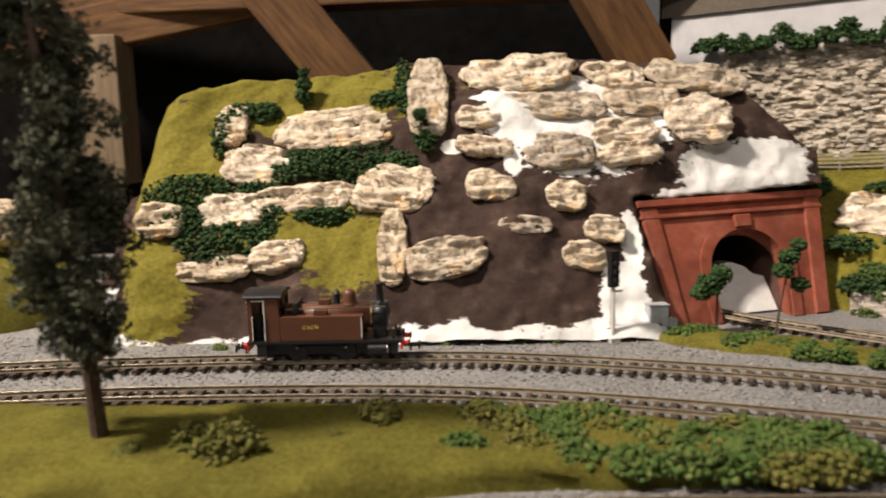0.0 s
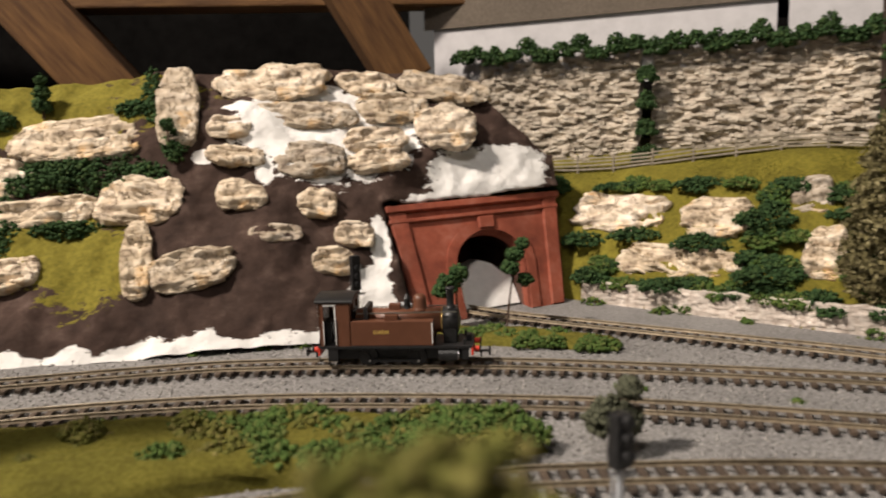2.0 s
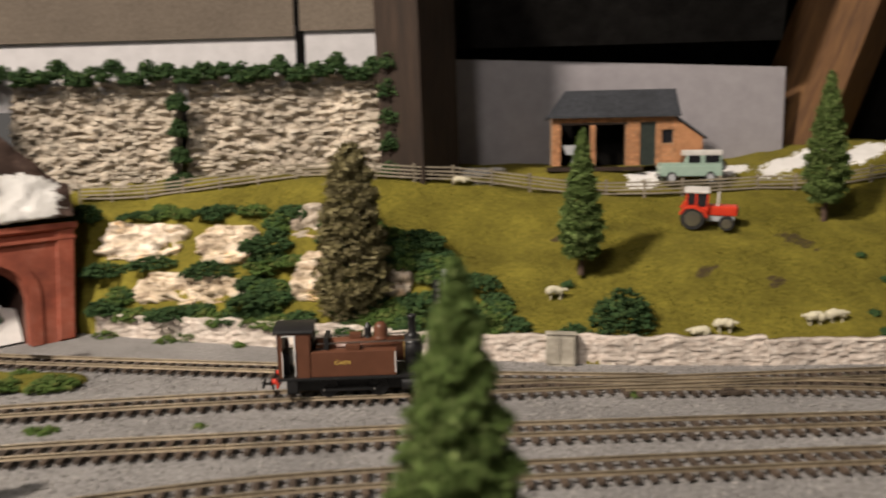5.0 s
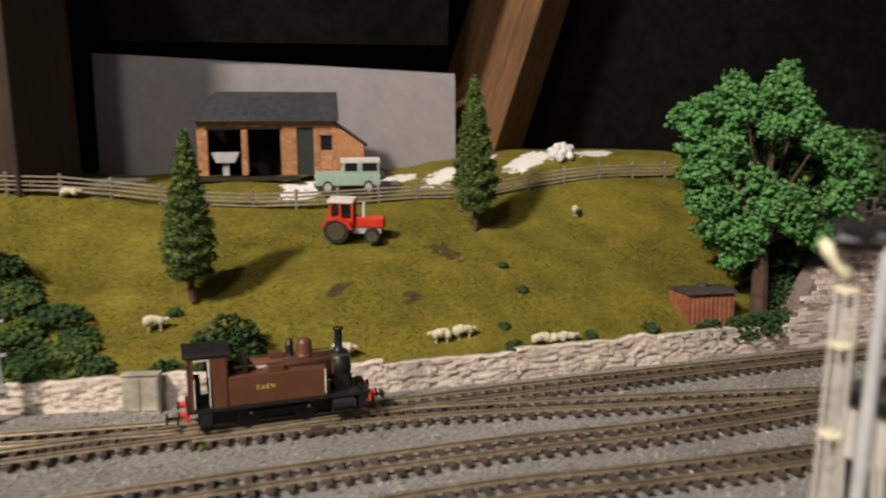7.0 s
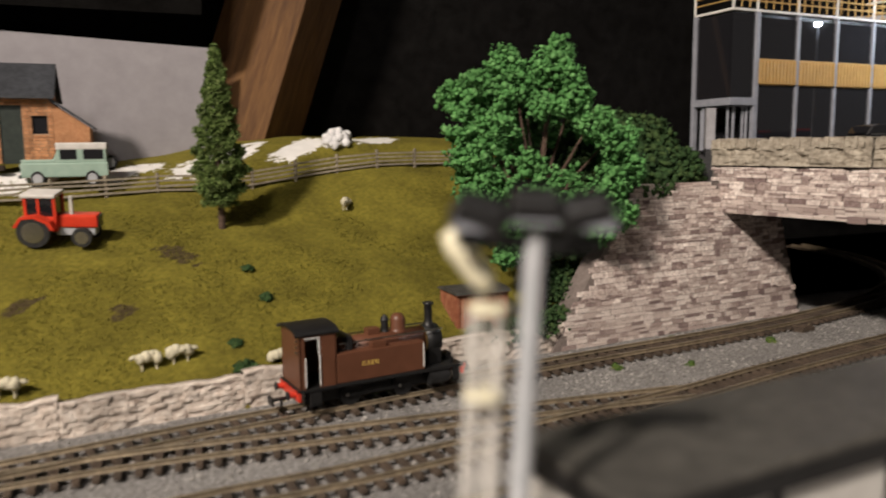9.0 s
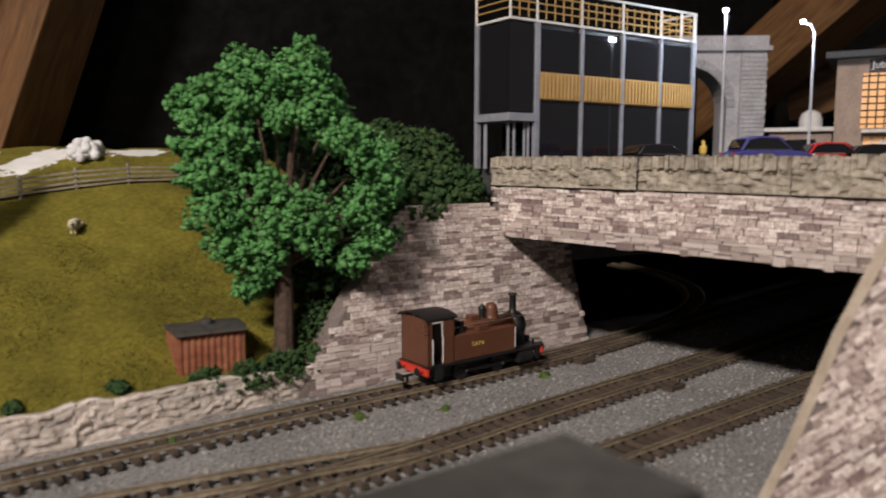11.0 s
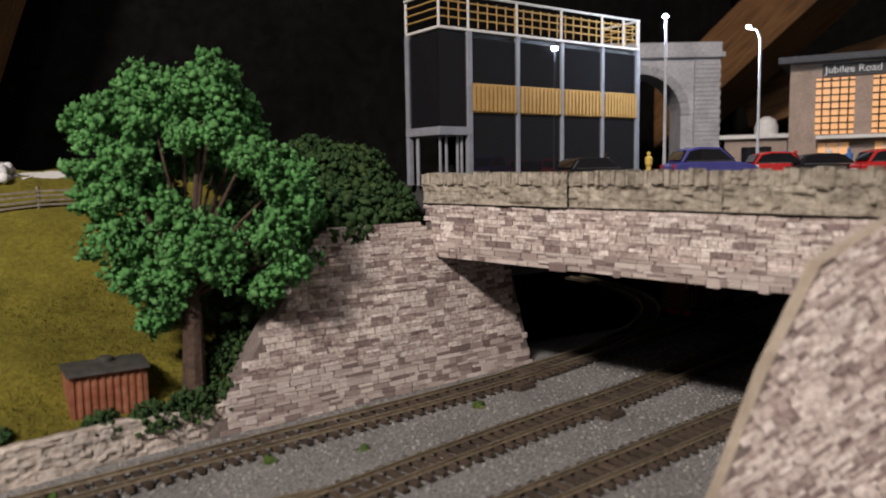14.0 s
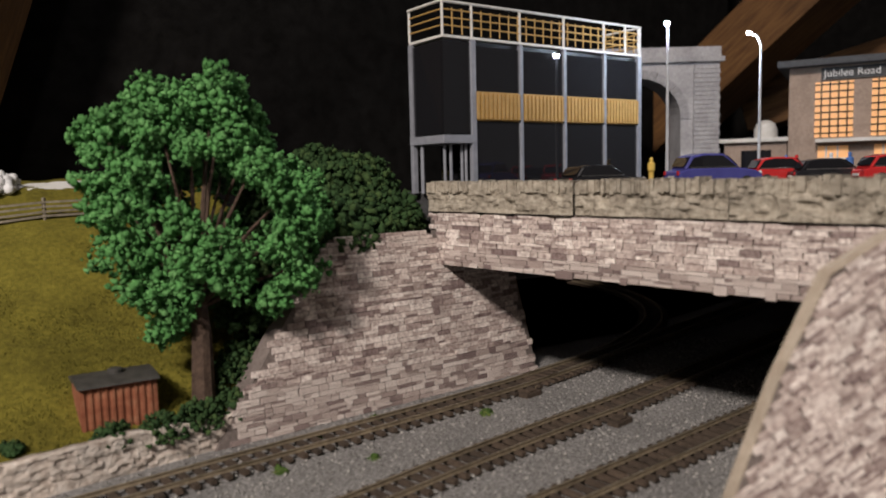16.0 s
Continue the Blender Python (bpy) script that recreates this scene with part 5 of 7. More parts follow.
# wing wall at the near side
wing = thing("wing_wall", Matrix(), "near wing wall with a sloping edge, faced in slanting purple-grey stone", "wing wall")
WM = frame_of((0.924, -0.254, 0), (0.45, -0.89))
WO = [(-0.054, -0.002), (0.22, -0.002), (0.22, 0.20), (0.022, 0.128), (0.0, 0.116), (-0.019, 0.079), (-0.036, 0.035)]
part("core", prism(WO, 0.0005, 0.0035, WM), MORTAR, wing)
part("edge_strip", prism([(-0.056, -0.002), (-0.038, 0.035), (-0.021, 0.079), (-0.002, 0.117), (0.022, 0.1295), (0.22, 0.2015), (0.22, 0.1995), (0.022, 0.1275), (0.0, 0.1155), (-0.019, 0.0785), (-0.036, 0.035), (-0.054, -0.002)], -0.0006, 0.0036, WM), CARD_EDGE, wing, "cream card edge of the wing wall")
stone_courses(wing, WM, in_poly(WO), -0.1, 0.3, -0.12, 0.25, 15, course=0.0023, longest=0.0075, proud=0.0004, tilt=30)
# far closing walls under and behind the bridge
bm = boxes((-0.35, 0.86, 0.0, 0.9, 0.88, 0.112))
bm.transform(BM_)
tagged(part("underbridge_wall", bm, TIMBER), "dark boards closing the space under the bridge", "wall", kind="structure")


bm = bmesh.new()
low = [(1.262, -0.075), (1.36, -0.155), (1.62, -0.285), (1.95, -0.33), (1.95, 0.25), (1.45, 0.20)]
bm.faces.new([bm.verts.new((x, y, 0.0015)) for x, y in low])
bmesh.ops.solidify(bm, geom=list(bm.faces), thickness=0.0012)
tagged(part("baseboard", bm, BOARD_TAN), "bare dusty tan baseboard beyond the bridge", "ground", kind="structure")


# ---- glass office on the bridge ----
def office():
    m = frame_of((1.151, -0.041, 0.139), (0.805, -0.593))
    ob = thing("glass_office", m, "two-storey smoked glass office with grey mullions and white roof rail", "building")
    ln, dp, h = 0.210, 0.042, 0.110
    part("core", boxes((0.029, 0.002, 0.0, ln - 0.001, dp, h - 0.001), (0.001, 0.001, 0.042, 0.03, dp, h - 0.001)), BLACK_PAINT, ob)
    xs = [0.026, 0.072, 0.118, 0.164, 0.207]
    for k in range(4):
        for z0, z1 in ((0.002, 0.052), (0.074, 0.106)):
            part("pane", boxes((xs[k] + 0.0015, 0.0, z0, xs[k + 1] - 0.0015, 0.0015, z1)), GLASS, ob)
    part("pane", boxes((0.0, 0.0, 0.043, 0.025, 0.0015, 0.108)), GLASS, ob)
    part("pane", boxes((-0.0002, 0.002, 0.043, 0.0012, dp - 0.003, 0.108)), GLASS, ob)
    for x in xs:
        w = 0.0022 if x == 0.026 or x == 0.207 else 0.0015
        part("mullion", boxes((x - w, -0.0018, 0.0, x + w, 0.002, h), bevel=0.0003), GREY_PAINT, ob)
    part("mullion", boxes((-0.0018, dp - 0.004, 0.0, 0.002, dp, h), bevel=0.0003), GREY_PAINT, ob)
    part("roof_slab", boxes((-0.001, -0.001, h, ln, dp, h + 0.002), bevel=0.0004), OFF_WHITE, ob)
    part("porch_beam", boxes((-0.0022, -0.002, 0.036, 0.0265, dp, 0.042), bevel=0.0005), GREY_PAINT, ob)
    for x, y in ((0.004, 0.006), (0.008, 0.004), (0.021, 0.003), (0.018, 0.004), (0.001, 0.03), (0.003, 0.034)):
        part("porch_column", rods((((x, y, 0)), (x, y, 0.036), 0.0011)), GREY_PAINT, ob)
    part("porch_glass", boxes((0.0265, 0.006, 0.0, 0.028, dp, 0.036)), GLASS, ob)
    for k in range(4):
        lv = part("louvre_panel", boxes((xs[k] + 0.0025, -0.0012, 0.0525, xs[k + 1] - 0.0025, 0.0006, 0.0735)), SAND_LOUVRE, ob)
        nn = 11
        for i in range(nn):
            x = xs[k] + 0.0035 + (xs[k + 1] - xs[k] - 0.007) * i / (nn - 1)
            part("slat", boxes((x - 0.0011, -0.0026, 0.0535, x + 0.0011, -0.0011, 0.0725)), SAND_LOUVRE, lv)
    rail = part("roof_rail", rods(((-0.001, 0, h + 0.025), (ln, 0, h + 0.025), 0.0010), ((-0.001, 0, h + 0.025), (-0.001, dp, h + 0.025), 0.0010), ((ln, 0, h + 0.025), (ln, dp, h + 0.025), 0.001)), OFF_WHITE, ob)
    for k in range(3):
        z = h + 0.0085 + 0.0055 * k
        part("rail_bar", rods(((0, 0, z), (ln, 0, z), 0.0006), ((0, 0, z), (0, dp, z), 0.0006), ((ln, 0, z), (ln, dp, z), 0.0006)), SAND_LOUVRE, rail)
    for x in (0.0, *xs[1:], 0.026, ln - 0.001, 0.19):
        part("rail_post", rods(((x, 0, h + 0.002), (x, 0, h + 0.025), 0.0010)), OFF_WHITE, rail)
    for k in range(1, 24):
        part("rail_picket", rods(((ln * k / 24, 0, h + 0.003), (ln * k / 24, 0, h + 0.021), 0.0005)), SAND_LOUVRE, rail)
    part("rail_post", rods(((0, dp, h + 0.002), (0, dp, h + 0.025), 0.001)), OFF_WHITE, rail)


office()


def street_lamp(x, y, h, arm, label):
    ob = thing("street_lamp", pose(x, y, 0.139), label, "street lamp", "street lamps on the road")
    part("pole", rods(((0, 0, 0), (0, 0, h * 0.93), 0.0014, 0.0010), ((0, 0, h * 0.93), (arm[0] * 0.35, arm[1] * 0.35, h * 0.99), 0.001), ((arm[0] * 0.35, arm[1] * 0.35, h * 0.99), (arm[0], arm[1], h), 0.001)), PALE_GREY, ob)
    part("base", rods(((0, 0, 0), (0, 0, 0.008), 0.0022)), PALE_GREY, ob)
    bulb = bpy.data.lights.new("lamp_bulb", "POINT")
    bulb.energy, bulb.color, bulb.shadow_soft_size = 0.35, (0.8, 0.9, 1.0), 0.003
    lit = new("lamp_bulb", bulb)
    lit.location = (x + arm[0], y + arm[1], 0.139 + h - 0.006)
    part("lamp_head", lathe([(0.0010, -0.001), (0.0020, 0.0), (0.0022, 0.0012), (0.0008, 0.0024)], 12, Matrix.Translation((arm[0], arm[1], h))), LED, ob, "bright white lamp head")


street_lamp(1.251, -0.190, 0.124, (0.0, 0.0006), "pale grey street lamp with a glowing white head")
street_lamp(1.353, -0.264, 0.128, (-0.004, 0.010), "curved grey street lamp with a glowing white head")


def car(x, y, yaw, paint, label, ln=0.058, w=0.024, h=0.020):
    ob = thing("car", pose(x, y, 0.139, 0, 0, yaw), label, "car", "cars on the road")
    lower = [(-0.5, 0.22), (-0.49, 0.5), (-0.38, 0.58), (0.22, 0.58), (0.42, 0.5), (0.5, 0.38), (0.5, 0.2), (0.4, 0.16), (-0.42, 0.16)]
    cab = [(-0.42, 0.56), (-0.34, 0.92), (-0.2, 1.0), (0.05, 0.98), (0.24, 0.57)]
    part("body", prism([(a * ln, b * h) for a, b in lower], -w / 2, w / 2, bevel=0.0009), paint, ob)
    part("cabin", prism([(a * ln, b * h) for a, b in cab], -w * 0.43, w * 0.43, bevel=0.0008), paint, ob)
    for name, x0, z0, x1, z1 in (("windscreen", 0.215, 0.64, 0.085, 0.94), ("rear_window", -0.412, 0.64, -0.352, 0.9)):
        d = 0.012 if x0 > 0 else -0.012
        part(name, prism([(x0 * ln, z0 * h), ((x0 + d) * ln, z0 * h), ((x1 + d) * ln, z1 * h), (x1 * ln, z1 * h)], -w * 0.37, w * 0.37), GLASS, ob)
    part("bumper", boxes((0.485 * ln, -w * 0.46, 0.2 * h, 0.512 * ln, w * 0.46, 0.3 * h), bevel=0.0003), CAR_BLACK, ob)
    part("number_plate", boxes((-0.508 * ln, -w * 0.16, 0.3 * h, -0.497 * ln, w * 0.16, 0.38 * h)), OFF_WHITE, ob)
    for s in (-1, 1):
        part("window_trim", boxes((-0.36 * ln, s * w * 0.437 - 0.0002, 0.585 * h, 0.2 * ln, s * w * 0.437 + 0.0002, 0.62 * h)), STEEL, ob)
        part("tail_light", boxes((-0.503 * ln, s * w * 0.4 - 0.0012, 0.4 * h, -0.492 * ln, s * w * 0.4 + 0.0012, 0.52 * h)), CAR_RED, ob)
        part("side_window", prism([(a * ln * 0.88 - 0.001, 0.6 * h + (b - 0.56) * h * 0.78) for a, b in cab], s * w * 0.432 - 0.0002, s * w * 0.432 + 0.0002), GLASS, ob)
        for xx in (-0.3, 0.3):
            wh = part("wheel", rods(((xx * ln, s * (w / 2 - 0.004), 0.0042), (xx * ln, s * (w / 2 + 0.0003), 0.0042), 0.0042), seg=16), RUBBER, ob)
            part("hub", rods(((xx * ln, s * (w / 2), 0.0042), (xx * ln, s * (w / 2 + 0.0006), 0.0042), 0.0024), seg=12), STEEL, wh)
        part("headlight", rods(((0.485 * ln, s * w * 0.36, 0.42 * h), (0.502 * ln, s * w * 0.36, 0.42 * h), 0.0016)), OFF_WHITE, ob)
    return ob


car(1.150, -0.150, -50, CAR_BLACK, "black model car parked before the glass office", h=0.018)
car(1.195, -0.222, -62, CAR_BLUE, "dark blue model estate car behind the parapet", ln=0.062, h=0.024)
car(1.262, -0.275, -75, CAR_RED, "dark red model car parked on the bridge road", h=0.021)
car(1.245, -0.305, -80, CAR_BLACK, "black model car parked among others on the road", h=0.019)
car(1.235, -0.345, -75, CAR_RED, "red model car parked on the bridge road", h=0.021)


def figure(x, y, h, low, high, label):
    ob = part("figurine", lathe([(0.0018, 0), (0.0022, 0.004), (0.0021, h * 0.5), (0.0030, h * 0.55), (0.0032, h * 0.78), (0.0012, h * 0.84), (0.0016, h * 0.9), (0.0015, h * 0.97), (0.0002, h)], 10, pose(x, y, 0.139)), high)
    tagged(ob, label, "figurine", "figurines by the road")


figure(1.295, -0.176, 0.024, None, FIG_YELLOW, "plain ochre model figurine standing by the office")
figure(1.378, -0.325, 0.025, None, FIG_WHITE, "plain white model figurine by the parked cars")
figure(1.368, -0.338, 0.025, None, FIG_BLUE, "plain blue model figurine by the parked cars")
figure(1.385, -0.298, 0.024, None, CAR_RED, "plain red model figurine by the parked cars")
figure(1.39, -0.290, 0.024, None, FIG_BLUE, "plain blue model figurine by the parked cars")


def station():
    m = frame_of((1.632, -0.318, 0.139), (-0.185, -0.983))
    ob = thing("station_building", m, "pale brick station with tall lit windows and dark roof", "building")
    part("wall", boxes((0, 0, 0, 0.36, 0.12, 0.128)), PALE_BRICK, ob)
    part("roof", boxes((-0.012, -0.016, 0.128, 0.37, 0.13, 0.136), bevel=0.001), SLATE, ob)
    part("sign_board", boxes((0.034, -0.003, 0.112, 0.125, 0.0, 0.126)), BLACK_PAINT, ob)
    for k in range(4):
        x = 0.028 + 0.058 * k
        w = part("window", boxes((x, -0.002, 0.046, x + 0.040, 0.001, 0.110)), WINDOW_LIT, ob, "tall warm-lit window")
        for i in range(4):
            part("glazing_bar", boxes((x + 0.009 * i + 0.006, -0.0035, 0.046, x + 0.009 * i + 0.0075, -0.002, 0.110)), CAR_BLACK, w)
        for i in range(8):
            part("glazing_bar", boxes((x, -0.003, 0.05 + 0.008 * i, x + 0.040, -0.002, 0.0515 + 0.008 * i)), CAR_BLACK, w)
        g = part("lower_window", boxes((x + 0.004, -0.002, 0.006, x + 0.036, 0.001, 0.036)), WINDOW_LIT, ob, "warm-lit ground floor window")
        part("frame", boxes((x + 0.012, -0.003, 0.006, x + 0.014, -0.002, 0.036), (x + 0.024, -0.003, 0.006, x + 0.026, -0.002, 0.036), (x + 0.004, -0.003, 0.02, x + 0.036, -0.002, 0.022)), OFF_WHITE, g)
    part("canopy", boxes((0.03, -0.02, 0.040, 0.30, 0.0, 0.044), bevel=0.0006), OFF_WHITE, ob)
    cu = bpy.data.curves.new("sign_letters", "FONT")
    cu.body, cu.size, cu.extrude = "Jubilee Road", 0.0115, 0.0004
    t = new("sign_letters", cu)
    t.data.materials.append(FIG_WHITE)
    t.parent = ob
    t.matrix_local = pose(0.037, -0.0036, 0.1155, 90, 0, 0)
    low = thing("low_annexe", m @ pose(-0.075, 0.02, 0), "low brick annexe with a flat roof and small white dome", "building")
    part("wall", boxes((0, 0, 0, 0.072, 0.06, 0.044)), PALE_BRICK, low)
    part("roof", boxes((-0.006, -0.008, 0.044, 0.074, 0.066, 0.049), bevel=0.0006), OFF_WHITE, low)
    part("window", boxes((0.02, -0.002, 0.008, 0.055, 0.001, 0.034)), GLASS, low)
    part("dome", lathe([(0.014, 0.049), (0.0138, 0.06), (0.011, 0.068), (0.004, 0.072), (0, 0.0725)], 18, Matrix.Translation((0.045, 0.03, 0))), OFF_WHITE, low)


station()


def viaduct():
    m = frame_of((1.60, -0.045, 0.139), (0.30, -0.954))
    ob = thing("viaduct_arch", m, "grey stone viaduct with a tall round arch behind the office", "viaduct")
    cx, r, sp = 0.105, 0.052, 0.075
    arc = [(cx - r * math.cos(math.pi * k / 20), sp + r * math.sin(math.pi * k / 20)) for k in range(21)]
    outline = [(-0.1, 0), (cx - r, 0)] + arc + [(cx + r, 0), (0.205, 0), (0.205, 0.15), (-0.1, 0.15)]
    part("wall", prism(outline, 0.0, 0.05), VIADUCT, ob)
    for k in range(21):
        a0, a1 = math.pi * k / 21, math.pi * (k + 0.9) / 21
        q = [(cx - rr * math.cos(a), sp + rr * math.sin(a)) for rr, a in ((r, a0), (r, a1), (r + 0.011, a1), (r + 0.011, a0))]
        part("voussoir", prism(q, -0.0016, 0.004), VIADUCT, ob)
    for j in range(26):
        part("pier_stone", boxes((0.172 + 0.001 * (j % 2), -0.004, j * 0.0055, 0.205 - 0.001 * (j % 2), 0.0, j * 0.0055 + 0.005)), VIADUCT, ob)
    part("cornice", boxes((-0.1, -0.006, 0.146, 0.21, 0.05, 0.152), bevel=0.0006), VIADUCT, ob)
    part("parapet", boxes((-0.1, -0.001, 0.152, 0.207, 0.006, 0.165)), VIADUCT, ob)


viaduct()


# ---- locomotive ----
def locomotive():
    ob = thing("steam_locomotive", Matrix(), "small brown tank locomotive with black chimney and red buffer beams", "locomotive")
    W = 0.0148
    k = part("footplate", boxes((-0.0530, -0.0155, 0.0130, 0.0500, 0.0155, 0.0148), bevel=0.0002), BLACK_PAINT, ob)
    part("frames", boxes((-0.047, -0.0075, 0.004, 0.046, 0.0075, 0.013)), BLACK_PAINT, ob)
    for s in (-1, 1):
        t = part("side_tank", boxes((-0.0305, s * 0.0075, 0.0148, 0.0240, s * W, 0.0315), bevel=0.0006), LOCO_BROWN, ob, "brown side tank")
        part("beading", boxes((0.0228, s * W - 0.0001 * s, 0.0165, 0.0236, s * (W + 0.0002), 0.0305)), WHITE_LINE, t)
        # cab side with its doorway
        c = part("cab_side", boxes((-0.0515, s * (W - 0.0012), 0.0148, -0.0486, s * W, 0.0450), (-0.0402, s * (W - 0.0012), 0.0148, -0.0305, s * W, 0.0450), (-0.0486, s * (W - 0.0012), 0.0428, -0.0402, s * W, 0.0450)), LOCO_BROWN, ob)
        part("handrail", rods(((-0.0484, s * (W + 0.0005), 0.016), (-0.0484, s * (W + 0.0005), 0.032), 0.0004), ((-0.0403, s * (W + 0.0005), 0.016), (-0.0403, s * (W + 0.0005), 0.033), 0.0004), seg=6), WHITE_LINE, c)
        part("door_edge", boxes((-0.0412, s * W - 0.0001, 0.033, -0.0402, s * (W + 0.0003), 0.0415), (-0.0486, s * W - 0.0001, 0.0420, -0.0402, s * (W + 0.0003), 0.0427)), WHITE_LINE, c)
        part("boiler_handrail", rods(((-0.027, s * 0.0095, 0.0355), (0.039, s * 0.0095, 0.0362), 0.00045), seg=6), STEEL, ob)
        cu = bpy.data.curves.new("name_letters", "FONT")
        cu.body, cu.size, cu.align_x, cu.extrude, cu.space_character = "CAEN", 0.0035, "CENTER", 0.00006, 1.2
        t2 = new("name_letters", cu)
        cu.materials.append(YELLOW_LETTER)
        t2.parent = ob
        t2.matrix_local = pose(-0.0105, s * (W + 0.0001), 0.0230, 90, 0, 0 if s < 0 else 180)
        cy = part("cylinder", rods(((0.0270, s * 0.0125, 0.0085), (0.0395, s * 0.0125, 0.0085), 0.0042), seg=16), BLACK_PAINT, ob)
        part("cylinder_cover", rods(((0.0395, s * 0.0125, 0.0085), (0.0402, s * 0.0125, 0.0085), 0.0034), seg=16), STEEL, cy)
        part("valve_chest", boxes((0.0275, s * 0.0085, 0.0118, 0.039, s * 0.0145, 0.0136)), BLACK_PAINT, cy)
        part("step", boxes((-0.0465, s * 0.0125, 0.0045, -0.0395, s * 0.0150, 0.0052), (-0.0464, s * 0.0145, 0.0045, -0.0398, s * 0.0150, 0.0135)), BLACK_PAINT, ob)
        part("step", boxes((0.0425, s * 0.0130, 0.0052, 0.0470, s * 0.0150, 0.0058), (0.0426, s * 0.0145, 0.0052, 0.0468, s * 0.0150, 0.0135)), BLACK_PAINT, ob)
        for x, d in ((-0.0530, -1), (0.0500, 1)):
            b = part("buffer", rods(((x, s * 0.0098, 0.0115), (x + d * 0.0035, s * 0.0098, 0.0115), 0.0018), seg=12), RED_PAINT, ob)
            part("buffer_head", lathe([(0.0012, 0), (0.0027, 0.0006), (0.0026, 0.0012), (0.001, 0.0015)], 14, Matrix.Translation((x + d * 0.0033, s * 0.0098, 0.0115)) @ (Matrix.Rotation(d * math.pi / 2, 4, "Y"))), BLACK_PAINT, b)
    for x in (-0.0530, 0.0485):
        part("buffer_beam", boxes((x, -0.0155, 0.0085, x + 0.0015, 0.0155, 0.0145), bevel=0.0002), RED_PAINT, ob, "red buffer beam")
    for x, d in ((-0.053, -1), (0.050, 1)):
        part("coupling", boxes((x, -0.0012, 0.0065, x + d * 0.0110, 0.0012, 0.0078), (x + d * 0.0097, -0.0040, 0.0050, x + d * 0.0110, 0.0040, 0.0092), (x + d * 0.004, -0.0008, 0.0030, x + d * 0.0052, 0.0008, 0.0078), bevel=0.0002), BLACK_PAINT, ob)
    part("cab_rear", boxes((-0.0515, -W, 0.0148, -0.0503, W, 0.0450)), LOCO_BROWN, ob)
    part("cab_front", boxes((-0.0317, -W, 0.0148, -0.0305, W, 0.0330), (-0.0317, -W, 0.0330, -0.0305, -0.0120, 0.045), (-0.0317, 0.0120, 0.0330, -0.0305, W, 0.045), (-0.0317, -0.0035, 0.0330, -0.0305, 0.0035, 0.045), (-0.0317, -0.012, 0.042, -0.0305, 0.012, 0.045)), LOCO_BROWN, ob)
    roof = [(0.0160 * math.cos(math.pi * i / 12 * 0.9 + math.pi * 0.05), 0.0442 + 0.0038 * math.sin(math.pi * i / 12 * 0.9 + math.pi * 0.05)) for i in range(13)]
    low = [(0.0157 * math.cos(math.pi * i / 12 * 0.9 + math.pi * 0.05), 0.0432 + 0.0038 * math.sin(math.pi * i / 12 * 0.9 + math.pi * 0.05)) for i in reversed(range(13))]
    part("cab_roof", prism(roof + low, 0.0288, 0.0540, Matrix.Rotation(math.pi / 2, 4, "Z")), BLACK_PAINT, ob)
    rot = Matrix.Rotation(math.pi / 2, 4, "Y")
    part("boiler", lathe([(0.0085, -0.0285), (0.0085, 0.0300)], 28, Matrix.Translation((0, 0, 0.0285)) @ rot), LOCO_BROWN, ob, smooth=True)
    part("boiler_band", lathe([(0.0088, 0.0285), (0.0088, 0.0295)], 28, Matrix.Translation((0, 0, 0.0285)) @ rot), BRASS, ob)
    sb = part("smokebox", lathe([(0.0090, 0.0295), (0.0090, 0.0392), (0.0080, 0.0397), (0.0070, 0.0402), (0.003, 0.041), (0.0002, 0.0412)], 28, Matrix.Translation((0, 0, 0.0285)) @ rot), BLACK_PAINT, ob, smooth=True)
    part("saddle", boxes((0.0300, -0.0080, 0.0148, 0.0390, 0.0080, 0.026), bevel=0.0006), BLACK_PAINT, sb)
    part("door_handle", rods(((0.0412, 0, 0.0265), (0.0416, 0, 0.0305), 0.0003), seg=6), STEEL, sb)
    part("chimney", lathe([(0.0046, 0.0362), (0.0032, 0.0376), (0.0025, 0.0392), (0.0024, 0.0488), (0.0032, 0.0495), (0.0032, 0.0508), (0.0022, 0.0510), (0.0019, 0.046), (0.0, 0.046)], 20, Matrix.Translation((0.0345, 0, 0))), BLACK_PAINT, ob, "tall black chimney", smooth=True)
    part("dome", lathe([(0.0062, 0.0352), (0.0050, 0.0368), (0.0046, 0.0380), (0.0045, 0.0430), (0.0038, 0.0450), (0.0022, 0.0464), (0.0002, 0.0468)], 20, Matrix.Translation((0.0140, 0, 0))), LOCO_BROWN, ob, "polished brown dome", smooth=True)
    part("safety_valve", lathe([(0.0030, 0.0355), (0.0022, 0.038), (0.0022, 0.043), (0.0028, 0.0435), (0.0018, 0.0450), (0.0008, 0.0465), (0, 0.0468)], 14, Matrix.Translation((0.0055, 0, 0))), BLACK_PAINT, ob)
    part("tank_filler", boxes((-0.0085, -0.0130, 0.0315, 0.0005, -0.0080, 0.0350), bevel=0.0004), LOCO_BROWN, ob)
    part("tool_box", boxes((-0.0065, -0.0030, 0.0365, 0.0012, 0.0030, 0.0400), bevel=0.0003), LOCO_BROWN, ob)
    part("bunker", boxes((-0.0285, -0.0110, 0.0315, -0.0195, 0.0110, 0.0320), (-0.0225, -0.0110, 0.0315, -0.0195, 0.0110, 0.0395), bevel=0.0003), BLACK_PAINT, ob)
    part("firebox_fittings", boxes((-0.0500, -0.0080, 0.0150, -0.0450, 0.0080, 0.0290), (-0.0320, -0.0080, 0.0150, -0.0300, 0.0080, 0.0370)), BLACK_PAINT, ob)
